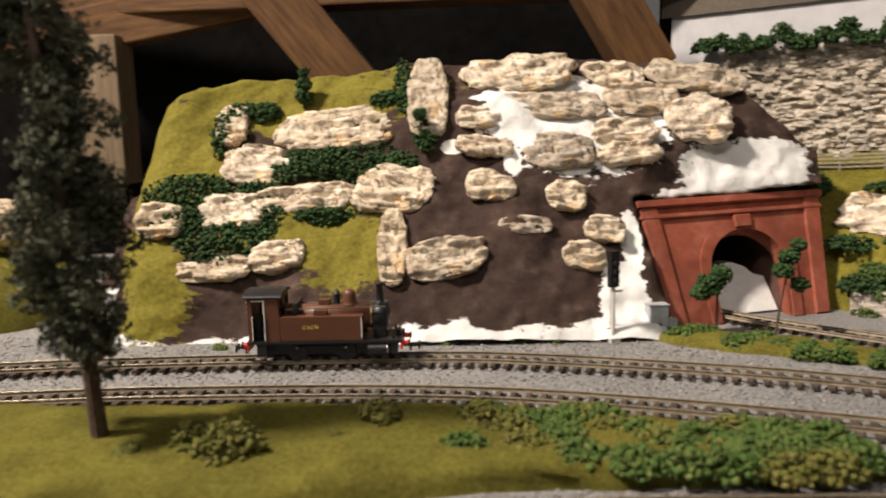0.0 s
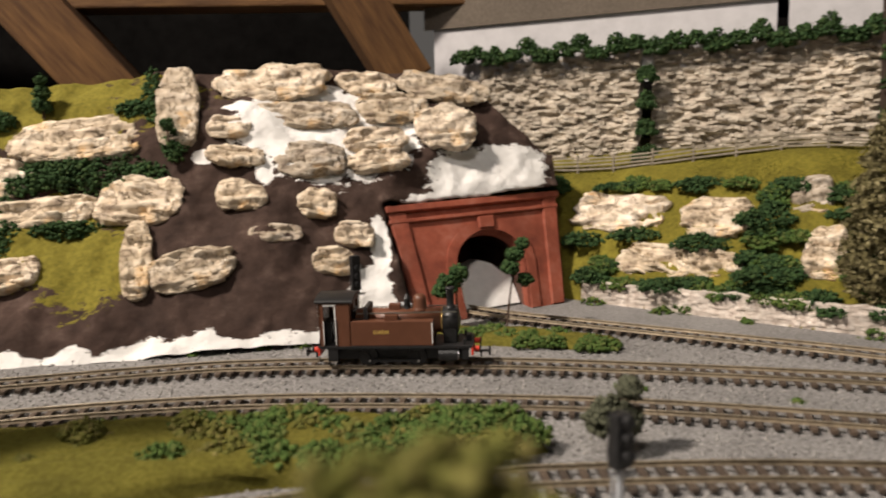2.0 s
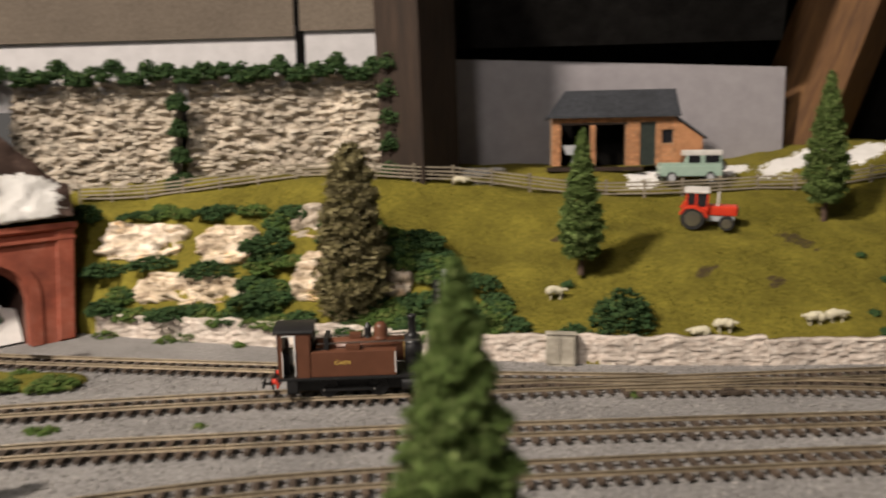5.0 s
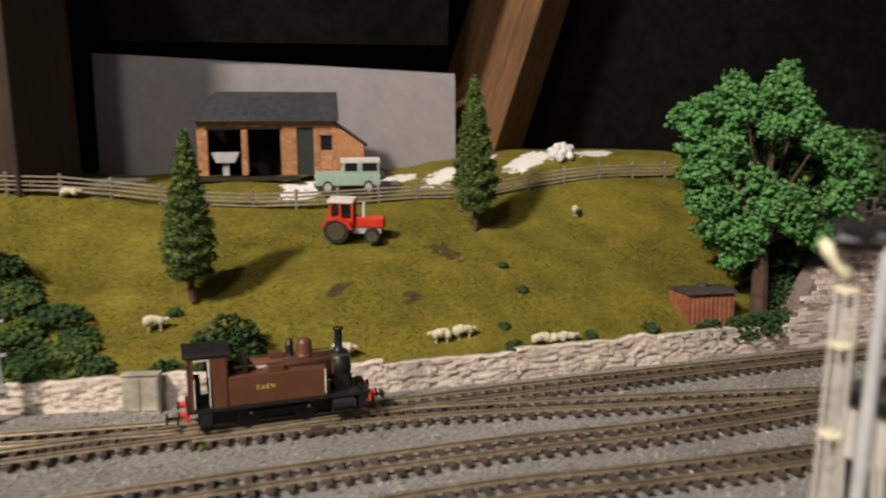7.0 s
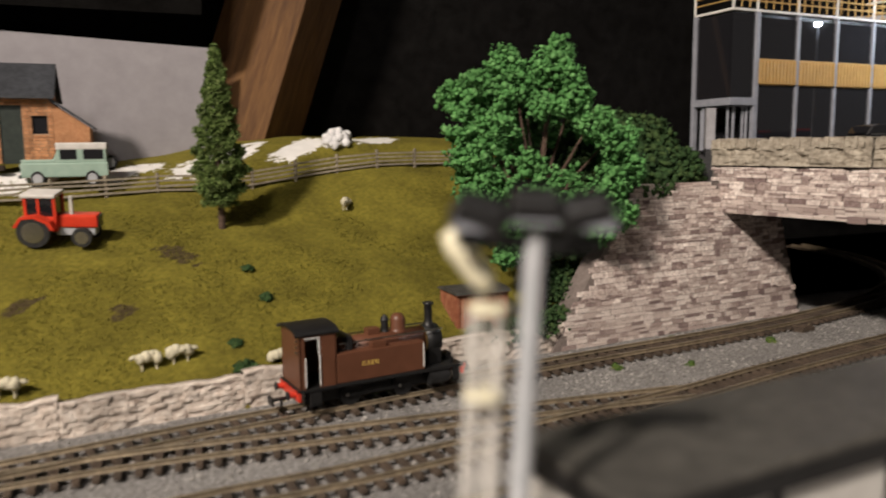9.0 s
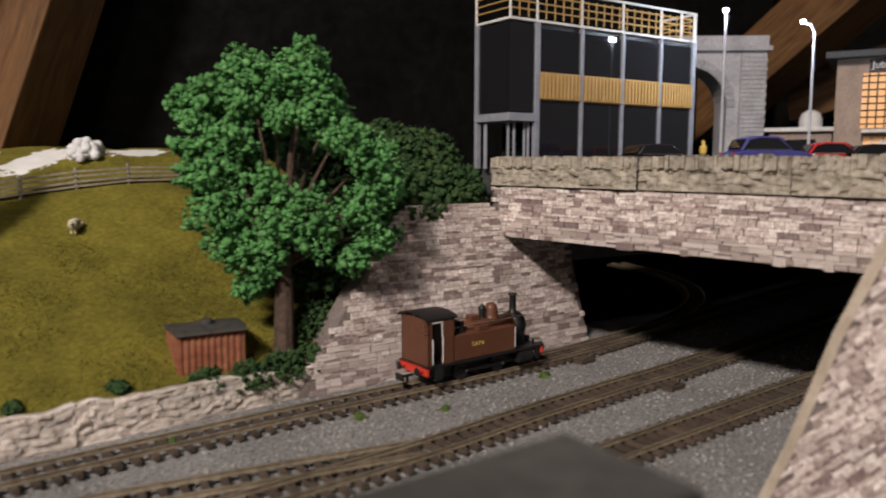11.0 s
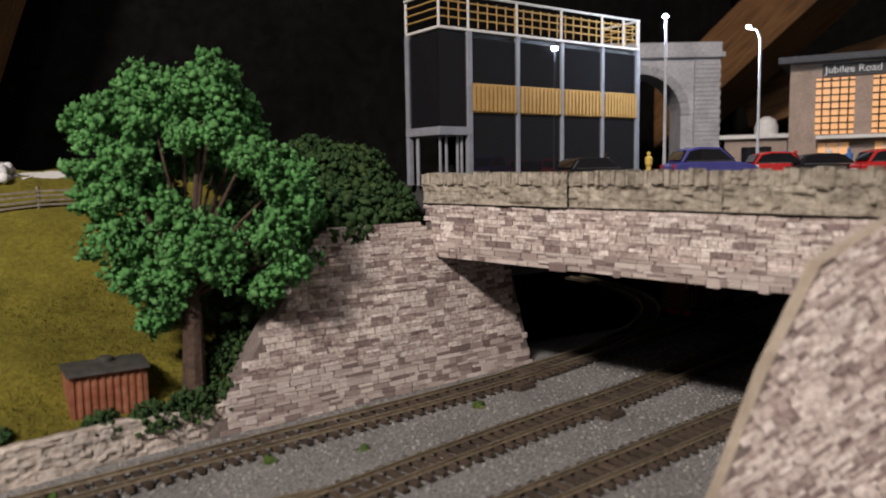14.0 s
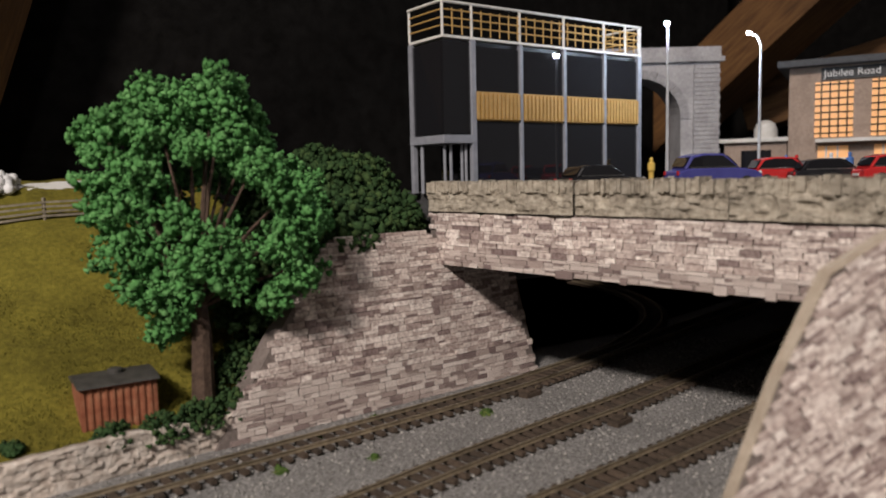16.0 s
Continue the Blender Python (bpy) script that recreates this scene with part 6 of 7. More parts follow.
    for x in (0.0432,):
        for y in (-0.0120, 0.0110):
            part("lamp_iron", boxes((x, y, 0.0148, x + 0.0015, y + 0.001, 0.0185)), BLACK_PAINT, ob)
    part("headlamp", boxes((0.0450, -0.0035, 0.0148, 0.0485, 0.0035, 0.0190), bevel=0.0004), BLACK_PAINT, ob)
    for z in (0.0345, 0.0375, 0.0405):
        part("lamp_bracket", boxes((-0.0528, -0.0125, z, -0.0515, -0.0110, z + 0.0008)), STEEL, ob)
    wheels = []
    for x in (-0.0205, 0.0120):
        axle = rods(((0, -0.0095, 0), (0, 0.0095, 0), 0.0012), seg=8)
        for s in (-1, 1):
            rod(axle, (0, s * 0.0072, 0), (0, s * 0.0094, 0), 0.0064, seg=24)
            rod(axle, (0, s * 0.0068, 0), (0, s * 0.0074, 0), 0.0070, seg=24)
            box(axle, -0.0012, s * 0.0094, -0.0030, 0.0012, s * 0.0100, 0.0045)
        w = part("wheelset", axle, BLACK_PAINT, ob)
        for s in (-1, 1):
            part("crank_pin", rods(((0, s * 0.0094, 0.0030), (0, s * 0.0118, 0.0030), 0.0008), seg=8), STEEL, w)
        w.location = (x, 0, 0.0064)
        wheels.append(w)
    rodm = []
    for s in (-1, 1):
        r = part("coupling_rod", boxes((-0.0217, s * 0.0104, -0.0010, 0.0132, s * 0.0112, 0.0010), bevel=0.0002), BLACK_PAINT, ob)
        rodm.append(r)
    return ob, wheels, rodm


LOCO, WHEELS, RODS = locomotive()
LOCO.scale = (0.965, 0.965, 0.965)


# ---- farm: barn, card backdrop, vehicles, fence, sheep ----
def barn():
    m = frame_of((0.781, 0.505, 0.135), (0.776, -0.631)) @ Matrix.Diagonal((0.93, 1, 1, 1))
    ob = thing("barn", m, "small orange brick barn with open bays and a dark slate roof", "barn")
    ln, dp, h = 0.138, 0.055, 0.051
    walls = [(0, 0, 0, 0.010, 0.004, h), (0.043, 0, 0, 0.049, 0.004, h - 0.004), (0.082, 0, 0, 0.098, 0.004, h), (0.115, 0, 0, 0.122, 0.004, h), (0.134, 0, 0, ln, 0.004, h), (0.122, 0, 0, 0.134, 0.004, 0.023), (0.122, 0, 0.037, 0.134, 0.004, h), (0.010, 0, h - 0.006, 0.122, 0.004, h), (0, 0.004, 0, 0.004, dp, h), (ln - 0.004, 0.004, 0, ln, dp, h), (0, dp, 0, ln, dp + 0.004, h)]
    for row in walls:
        core = part("wall", boxes(row), BARN_MORTAR, ob)
    bm = bmesh.new()
    rnd = random.Random(3)
    for x0, y0, z0, x1, y1, z1 in walls[:8]:
        z, row = z0, 0
        while z < z1 - 0.001:
            x = x0 - (0.0015 if row % 2 else 0)
            while x < x1:
                a, b = max(x, x0), min(x + 0.0056, x1)
                if b - a > 0.001:
                    box(bm, a + 0.0002, -0.0003 - rnd.uniform(0, 0.0003), z + 0.0002, b - 0.0002, 0.001, min(z + 0.0023, z1))
                x += 0.0058
            z, row = z + 0.0025, row + 1
    part("bricks", bm, BARN_BRICK, core)["kind"] = "stuff"
    roof = [(-0.007, h - 0.001), (dp * 0.5, h + 0.0265), (dp + 0.010, h - 0.001), (dp + 0.010, h + 0.001), (dp * 0.5, h + 0.029), (-0.007, h + 0.001)]
    bm = prism([(y, z) for y, z in roof], -0.006, ln + 0.003, Matrix(((0, 1, 0, 0), (1, 0, 0, 0), (0, 0, 1, 0), (0, 0, 0, 1))))
    # hipped at the near end
    for v in bm.verts:
        if v.co.x < 0 and v.co.z > h + 0.02:
            v.co.x += 0.022
    bmesh.ops.recalc_face_normals(bm, faces=bm.faces)
    part("roof", bm, SLATE, ob)
    part("gable", prism([(0.004, h - 0.001), (dp - 0.004, h - 0.001), (dp / 2, h + 0.025)], ln - 0.004, ln - 0.001, Matrix(((0, 1, 0, 0), (1, 0, 0, 0), (0, 0, 1, 0), (0, 0, 0, 1)))), BARN_BRICK, ob)
    part("door", boxes((0.098, 0.001, 0, 0.115, 0.003, h - 0.006)), DARK_DOOR, ob, "dark green plank door")
    part("lintel", boxes((0.008, -0.001, h - 0.008, 0.084, 0.004, h - 0.006)), DARK_TIMBER, ob)
    part("window", boxes((0.122, 0.002, 0.023, 0.134, 0.003, 0.037)), GLASS, ob)
    # Near-black sheet halfway back, put in for the shade inside the open bays.
    part("bay_shade_sheet", boxes((0.005, 0.03, 0.0, 0.084, 0.031, h - 0.002)), FELT, ob)
    leanto = part("lean_to", prism([(0, 0), (0.028, 0), (0.028, 0.028), (0, h - 0.004)], 0.0, dp * 0.8, Matrix.Translation((ln, 0, 0))), BARN_BRICK, ob)
    part("lean_to_roof", prism([(-0.002, h - 0.002), (0.032, 0.0265), (0.032, 0.0285), (-0.002, h + 0.0005)], -0.004, dp * 0.8 + 0.004, Matrix.Translation((ln, 0, 0))), SLATE, leanto)
    part("platform", boxes((-0.006, -0.010, -0.005, 0.10, 0.0, -0.001)), DARK_TIMBER, ob)
    hp = thing("hopper", m @ pose(0.026, 0.010, 0), "small grey trailer hopper standing in the barn bay", "hopper")
    part("bin", prism([(-0.014, 0.022), (-0.009, 0.012), (0.009, 0.012), (0.014, 0.022)], -0.006, 0.006), PALE_GREY, hp)
    part("stand", boxes((-0.003, -0.002, 0, 0.003, 0.002, 0.012)), PALE_GREY, hp)


barn()
card = part("backdrop_card", boxes((0, 0, 0.10, 0.372, 0.003, 0.240), bevel=0.0005), CARD)
card.data.transform(frame_of((0.752, 0.643, 0.0), (0.777, -0.63)))
for v in card.data.vertices:
    if v.co.z > 0.2:
        v.co.z += 0.018 * max(0.0, 1 - (v.co.x - 0.752) / 0.29)
tagged(card, "plain grey-white card standing behind the barn", "card", kind="structure")


def wheel_of(ob, x, y, z, r, w, rim):
    t = part("wheel", lathe([(r * 0.62, -w / 2), (r * 0.95, -w / 2), (r, -w * 0.3), (r, w * 0.3), (r * 0.95, w / 2), (r * 0.62, w / 2)], 22, Matrix.Translation((x, y, z)) @ Matrix.Rotation(math.pi / 2, 4, "X")), RUBBER, ob)
    part("rim", lathe([(r * 0.66, -w * 0.52), (r * 0.6, -w * 0.3), (r * 0.2, -w * 0.35), (r * 0.2, w * 0.35), (r * 0.6, w * 0.3), (r * 0.66, w * 0.52)], 18, Matrix.Translation((x, y, z)) @ Matrix.Rotation(math.pi / 2, 4, "X")), rim, t)


def tractor():
    m = pose(0.822, 0.340, float(field_z(0.822, 0.340)) - 0.001, 0, 0, -52) @ pose(0, 0, 0, 9, 2, 0) @ Matrix.Scale(1.1, 4)
    ob = thing("tractor", m, "bright red model tractor with a white cab roof on the field", "tractor")
    for s in (-1, 1):
        wheel_of(ob, -0.010, s * 0.0115, 0.0095, 0.0098, 0.0055, STEEL)
        wheel_of(ob, 0.0165, s * 0.0098, 0.0058, 0.0060, 0.004, STEEL)
        part("mudguard", prism([(-0.021, 0.0125), (-0.017, 0.0185), (-0.008, 0.0198), (0.000, 0.016), (0.002, 0.011), (0.0, 0.011), (-0.002, 0.0148), (-0.009, 0.0182), (-0.016, 0.0172), (-0.019, 0.0125)], s * 0.008, s * 0.0145), TRACTOR_RED, ob)
    part("bonnet", boxes((0.002, -0.0052, 0.0105, 0.0245, 0.0052, 0.0185), bevel=0.0012), TRACTOR_RED, ob)
    part("grille", boxes((0.0243, -0.0045, 0.0105, 0.0252, 0.0045, 0.0175)), CAR_BLACK, ob)
    part("engine", boxes((0.000, -0.0042, 0.0055, 0.0225, 0.0042, 0.0108), bevel=0.0004), PALE_GREY, ob)
    part("axle", boxes((0.0145, -0.0092, 0.0048, 0.0180, 0.0092, 0.0066)), PALE_GREY, ob)
    part("cab_lower", boxes((-0.0160, -0.0082, 0.0085, 0.0020, 0.0082, 0.0180), bevel=0.0008), TRACTOR_RED, ob)
    part("cab_glass", boxes((-0.0150, -0.0076, 0.0180, 0.0010, 0.0076, 0.0290)), GLASS, ob)
    for x in (-0.0160, 0.0004):
        for s in (-1, 1):
            part("cab_pillar", boxes((x, s * 0.0070, 0.0175, x + 0.0016, s * 0.0083, 0.0295)), TRACTOR_RED, ob)
    part("cab_pillar", boxes((-0.0085, -0.0083, 0.0175, -0.0070, -0.0074, 0.0295)), TRACTOR_RED, ob)
    part("cab_roof", boxes((-0.0175, -0.0092, 0.0292, 0.0025, 0.0092, 0.0318), bevel=0.0011), OFF_WHITE, ob, "white cab roof")
    part("exhaust", rods(((0.0095, -0.0030, 0.0180), (0.0095, -0.0030, 0.0300), 0.0011), seg=10), OFF_WHITE, ob)


tractor()


def rover():
    m = pose(0.874, 0.402, 0.118, 0, 0, 141) @ Matrix.Diagonal((1.0, 1.1, 1.22, 1))
    ob = thing("off_road_car", m, "pale mint green off-road car with a white roof by the fence", "car")
    W = 0.0115
    part("body", boxes((-0.030, -W, 0.0055, 0.030, W, 0.0145), bevel=0.0010), MINT, ob)
    part("bonnet", boxes((0.006, -W * 0.95, 0.0140, 0.0295, W * 0.95, 0.0165), bevel=0.0008), MINT, ob)
    part("upper_body", prism([(-0.0295, 0.014), (0.0090, 0.014), (0.0040, 0.0235), (-0.0290, 0.0235)], -W * 0.95, W * 0.95, bevel=0.0006), MINT, ob)
    part("roof", boxes((-0.0298, -W * 0.97, 0.0222, 0.0058, W * 0.97, 0.0268), bevel=0.0010), OFF_WHITE, ob, "white roof")
    for s in (-1, 1):
        for a, b in ((-0.027, -0.013), (-0.0085, 0.003)):
            part("side_window", boxes((a, s * W * 0.94, 0.0165, b, s * W * 0.965, 0.0225)), GLASS, ob)
        for x in (-0.0185, 0.0190):
            wheel_of(ob, x, s * (W - 0.0015), 0.0045, 0.0050, 0.004, PALE_GREY)
        part("headlight", rods(((0.0295, s * 0.0075, 0.0125), (0.0305, s * 0.0075, 0.0125), 0.0012)), OFF_WHITE, ob)
    part("windscreen", prism([(0.0078, 0.0165), (0.0084, 0.0165), (0.0046, 0.0230), (0.0040, 0.0230)], -W * 0.85, W * 0.85), GLASS, ob)
    wheel_of(ob, -0.0318, 0.0, 0.0140, 0.0048, 0.003, PALE_GREY)
    part("bumper", boxes((0.0300, -W, 0.0050, 0.0315, W, 0.0072)), CAR_BLACK, ob)


rover()


def fence(points, label):
    line = catmull(points, 0.002)
    every = 19
    for i in range(0, len(line) - every, every * 3):
        seg = line[i:i + every * 3 + 1]
        if len(seg) < every:
            continue
        ob = thing("fence", Matrix(), label, "fence", "field fence")
        zs = field_z(seg[:, 0], seg[:, 1])
        for k in range(0, len(seg) - 1, every):
            x, y, z = seg[k][0], seg[k][1], zs[k]
            part("post", boxes((x - 0.0011, y - 0.0011, z - 0.006, x + 0.0011, y + 0.0011, z + 0.0175), bevel=0.0003), FENCE_WOOD, ob)
        for r in range(4):
            off = RNG.uniform(-0.0005, 0.0005, 4)
            for k in range(0, len(seg) - 2, every):
                j = min(k + every, len(seg) - 1)
                a = (seg[k][0], seg[k][1] - 0.001, zs[k] + 0.0035 + 0.0036 * r + off[k // every % 4])
                b = (seg[j][0], seg[j][1] - 0.001, zs[j] + 0.0035 + 0.0036 * r + off[(k // every + 1) % 4])
                bm = bmesh.new()
                d = Vector(b) - Vector(a)
                box(bm, -0.0008, -0.0008, 0, 0.0008, 0.0008, d.length, m=Matrix.Translation(a) @ d.to_track_quat("Z", "Y").to_matrix().to_4x4() @ pose(0, 0, 0, 0, 0, 0))
                part("rail", bm, FENCE_WOOD, ob)


fence([(0.352, 0.730), (0.40, 0.680), (0.45, 0.640), (0.53, 0.578), (0.60, 0.532), (0.68, 0.494), (0.765, 0.448), (0.83, 0.405), (0.909, 0.360), (0.97, 0.322), (1.03, 0.285), (1.087, 0.245), (1.15, 0.205)], "weathered grey-brown post and rail fence along the field")


def sheep(x, y, yaw, label, lying=False):
    z = float(field_z(x, y))
    ob = thing("sheep", pose(x, y, z - (0.0025 if lying else 0), 0, 0, yaw) @ Matrix.Scale(0.95, 4), label, "sheep", "sheep in the field")
    pts = np.array([(-0.0045, 0, 0.0075), (-0.002, 0, 0.0082), (0.001, 0, 0.0080), (0.004, 0, 0.0076), (-0.005, 0.0008, 0.0066), (0.0045, 0, 0.0068)])
    part_mesh("body", lumps("body", pts, np.full(6, 0.0034), 0.08, fine=True), WOOL, ob, smooth=True)
    part("head", lathe([(0.0004, 0), (0.0014, 0.0008), (0.0015, 0.0026), (0.0008, 0.0042)], 10, pose(0.0066, 0, 0.0090, 0, 110, 0)), WOOL, ob)
    if not lying:
        for a in (-0.004, 0.004):
            for s in (-1, 1):
                part("leg", rods(((a, s * 0.0014, 0), (a, s * 0.0014, 0.006), 0.0006), seg=6), WOOL, ob)


for x, y, yaw, ly in ((0.642, 0.340, -35, 0), (0.700, 0.246, 150, 1), (0.718, 0.238, -40, 0), (0.778, 0.204, 150, 0), (0.793, 0.196, -30, 0), (1.008, 0.236, -150, 0), (0.66, 0.50, -40, 1), (0.635, 0.525, 140, 1)):
    sheep(x, y, yaw, "small cream model sheep lying in the turf" if ly else "small cream model sheep standing in the turf", bool(ly))
for x, y in ((0.833, 0.158), (0.842, 0.151), (0.850, 0.147)):
    sheep(x, y, -30, "small cream model sheep lying in the turf", True)
cw = part_mesh("cotton_wool", lumps("cotton_wool", clump_points(160, 0.016, 0.012, 0.016), RNG.uniform(0.002, 0.0045, 160), 0.1, fine=True), COTTON, smooth=True)
cw.matrix_world = pose(1.085, 0.30, float(field_z(1.085, 0.30)) - 0.002)
tagged(cw, "tuft of white cotton wool at the field's edge", "cotton wool")


# ---- hut, cabinets, signals, gantry, yard tower, platform building ----
def hut():
    m = frame_of((0.946, 0.099, 0.0185), (0.78, -0.62)) @ Matrix.Scale(0.95, 4)
    ob = thing("hut", m, "rusty red corrugated hut with a grey felt roof among bushes", "hut")
    rib = []
    for i in range(20):
        rib += [(0.002 * i, 0.0002 if i % 2 else -0.0006), (0.002 * i + 0.0016, 0.0002 if i % 2 else -0.0006)]
    swap = Matrix(((1, 0, 0, 0), (0, 0, 1, 0), (0, 1, 0, 0), (0, 0, 0, 1)))
    part("wall", prism(rib + [(0.0396, 0.03), (0, 0.03)], 0.0, 0.028, swap), RUST, ob, "ribbed rusty wall")
    part("end_wall", boxes((-0.0008, 0.0, 0, 0.0, 0.03, 0.028), (0.040, 0.0, 0, 0.0408, 0.03, 0.028)), RUST, ob)
    arc = [(0.015 + 0.018 * math.cos(math.pi * i / 10), 0.027 + 0.0034 * math.sin(math.pi * i / 10)) for i in range(11)]
    part("roof", prism(arc, -0.002, 0.042, Matrix(((0, 1, 0, 0), (1, 0, 0, 0), (0, 0, 1, 0), (0, 0, 0, 1)))), ROOF_GREY, ob, "curved grey felt roof")
    part("vent", lathe([(0.0045, 0.029), (0.0045, 0.0325), (0.003, 0.0332), (0, 0.0333)], 14, Matrix.Translation((0.021, 0.015, 0))), ROOF_GREY, ob)


hut()


def cabinet(x, y, yaw, w, d, h, label, side=True, material=None):
    ob = thing("equipment_cabinet", pose(x, y, 0, 0, 0, yaw), label, "cabinet", "lineside cabinets")
    part("body", boxes((-w / 2, -d / 2, 0, w / 2, d / 2, h), bevel=0.0004), material or PALE_GREY, ob)
    part("lid", boxes((-w / 2 - 0.0006, -d / 2 - 0.0008, h, w / 2 + 0.0006, d / 2, h + 0.001), bevel=0.0003), material or PALE_GREY, ob)
    for s in (-1, 1):
        part("door", boxes((s * w * 0.24 - w * 0.22, -d / 2 - 0.0007, h * 0.08, s * w * 0.24 + w * 0.22, -d / 2, h * 0.9), bevel=0.0002), material or PALE_GREY, ob)
    if side:
        part("side_box", boxes((w / 2, -d / 2, 0, w / 2 + 0.007, d / 2, h * 0.55), bevel=0.0003), material or PALE_GREY, ob)


cabinet(0.166, 0.537, 10, 0.014, 0.010, 0.023, "pale grey lineside cabinet beside the tunnel portal")
cabinet(0.608, 0.295, -44, 0.0215, 0.008, 0.0235, "weathered cream double cabinet set in the low wall", False, WEATHERED)


def signal(x, y, h, label, material, head_h=0.022):
    ob = thing("colour_light_signal", pose(x, y, 0, 0, 0, 20), label, "signal", "lineside signals")
    part("base", boxes((-0.004, -0.004, 0, 0.004, 0.004, 0.0035), bevel=0.0005), material, ob)
    part("post", rods(((0, 0, 0), (0, 0, h), 0.0014), seg=12), material, ob)
    part("ladder", boxes((-0.0006, 0.003, 0.0, 0.0, 0.0036, h * 0.9), (0.0028, 0.003, 0.0, 0.0034, 0.0036, h * 0.9)), material, ob)
    hd = part("signal_head", boxes((-0.0040, -0.0030, h - 0.002, 0.0030, 0.0020, h + head_h), bevel=0.0008), BLACK_PAINT, ob, "black signal head")
    for k in range(3):
        part("lens_hood", rods(((-0.0005, -0.0030, h + 0.003 + 0.006 * k), (-0.0005, -0.0058, h + 0.0034 + 0.006 * k), 0.0020), seg=10), BLACK_PAINT, hd)
    part("bracket", boxes((0.0, -0.0008, h * 0.86, 0.007, 0.0008, h * 0.86 + 0.0012)), material, ob)


def point_motor(x, y, yaw):
    ob = thing("point_motor", pose(x, y, 0, 0, 0, yaw), "small dark brown point motor box beside the sleepers", "point motor", "point motors by the tracks")
    part("housing", boxes((-0.008, -0.004, 0, 0.008, 0.004, 0.0035), bevel=0.0006), SLEEPER, ob)
    part("cover", boxes((-0.005, -0.003, 0.0034, 0.003, 0.003, 0.0048), bevel=0.0005), SLEEPER, ob)
    part("lever", rods(((0.006, 0.001, 0.003), (0.011, 0.003, 0.0042), 0.0005), seg=6), RAIL, ob)


point_motor(0.652, 0.184, -29)
point_motor(1.090, -0.168, -28)
point_motor(1.134, -0.104, -28)

signal(0.131, 0.522, 0.042, "white-posted colour light signal with a black head below the hill", OFF_WHITE, 0.024)
signal(0.186, 0.192, 0.044, "grey-posted colour light signal with a black head beside the track", PALE_GREY, 0.017)


def gantry():
    ob = thing("signal_mast", pose(0.539, 0.344, 0, 0, 0, -25), "grey steel signal mast with a caged ladder by the low wall", "signal", "lineside signals")
    part("base", boxes((-0.005, -0.004, 0, 0.005, 0.004, 0.005), bevel=0.0006), PALE_GREY, ob)
    part("post", boxes((-0.0014, -0.0014, 0.004, 0.0014, 0.0014, 0.072), bevel=0.0003), PALE_GREY, ob)
    for z in (0.060, 0.040, 0.019):
        part("platform", boxes((-0.001, -0.003, z, 0.012, 0.0035, z + 0.0008)), PALE_GREY, ob)
    part("ladder", rods(((0.009, -0.002, 0.018), (0.0075, -0.002, 0.062), 0.0006), ((0.009, 0.002, 0.018), (0.0075, 0.002, 0.062), 0.0006), seg=6), PALE_GREY, ob)
    for k in range(10):
        z = 0.020 + 0.004 * k
        part("rung", rods(((0.0088 - 0.00013 * k, -0.002, z), (0.0088 - 0.00013 * k, 0.002, z), 0.0003), seg=5), PALE_GREY, ob)
    part("signal_head", boxes((-0.0085, -0.003, 0.046, -0.0020, 0.002, 0.064), bevel=0.0006), BLACK_PAINT, ob)
    for k in range(4):
        part("lens_hood", rods(((-0.0053, -0.003, 0.0485 + 0.0045 * k), (-0.0053, -0.0055, 0.0488 + 0.0045 * k), 0.0016), seg=8), STEEL, ob)


gantry()


def yard_tower():
    ob = thing("floodlight_tower", pose(0.612, -0.086, 0.0, 0, 0, -62) @ pose(-0.004, 0, 0, 0, 3.2, 0), "tall grey yard floodlight tower with a caged ladder and black lamps", "floodlight tower")
    part("post", rods(((0.0025, -0.003, 0), (0.0025, -0.003, 0.130), 0.0022, 0.0016), seg=14), PALE_GREY, ob)
    part("top_bracket", boxes((-0.010, -0.004, 0.1265, 0.013, -0.001, 0.129), bevel=0.0004), BLACK_PAINT, ob)
    for x, z in ((-0.007, 0.130), (0.002, 0.1315), (0.0105, 0.131)):
        f = part("floodlight", prism([(-0.0048, 0.0), (0.0048, 0.0), (0.0034, 0.0045), (-0.0034, 0.0045)], -0.003, 0.003, pose(x, -0.004, z, 20, 14 if x < 0 else -16 * (x > 0.008), 0), bevel=0.0005), BLACK_PAINT, ob, "black floodlight")
        part("lens", boxes((x - 0.0036, -0.0072, z - 0.0005, x + 0.0036, -0.0068, z + 0.003)), GREY_PAINT, f)
    part("lamp_cover", lathe([(0.0012, 0), (0.0022, 0.002), (0.0022, 0.009), (0.001, 0.012)], 12, pose(-0.0040, 0.003, 0.119, 0, 40, 180)), CREAM_GLOW, ob, "cream lamp cover")
    for k in range(7):
        a = math.radians(25 + 55 * k)
        x, y = -0.004 + 0.0031 * math.cos(a), 0.003 + 0.0031 * math.sin(a)
        part("cage_bar", rods(((x, y, 0.0), (x, y, 0.116), 0.00034), seg=6), OFF_WHITE, ob)
    for x in (-0.0052, -0.0024):
        part("ladder_rail", rods(((x, 0.0052, 0.0), (x, 0.0052, 0.118), 0.0004), seg=6), OFF_WHITE, ob)
    for k in range(24):
        z = 0.006 + 0.0046 * k
        part("rung", rods(((-0.0052, 0.0052, z), (-0.0024, 0.0052, z), 0.00025), seg=5), OFF_WHITE, ob)
    for z in (0.035, 0.075, 0.100, 0.115):
        part("hoop", lathe([(0.0031, z), (0.0035, z), (0.0035, z + 0.0010), (0.0031, z + 0.0010)], 16, Matrix.Translation((-0.004, 0.003, 0))), CREAM_GLOW, ob, "cream ladder hoop")


yard_tower()


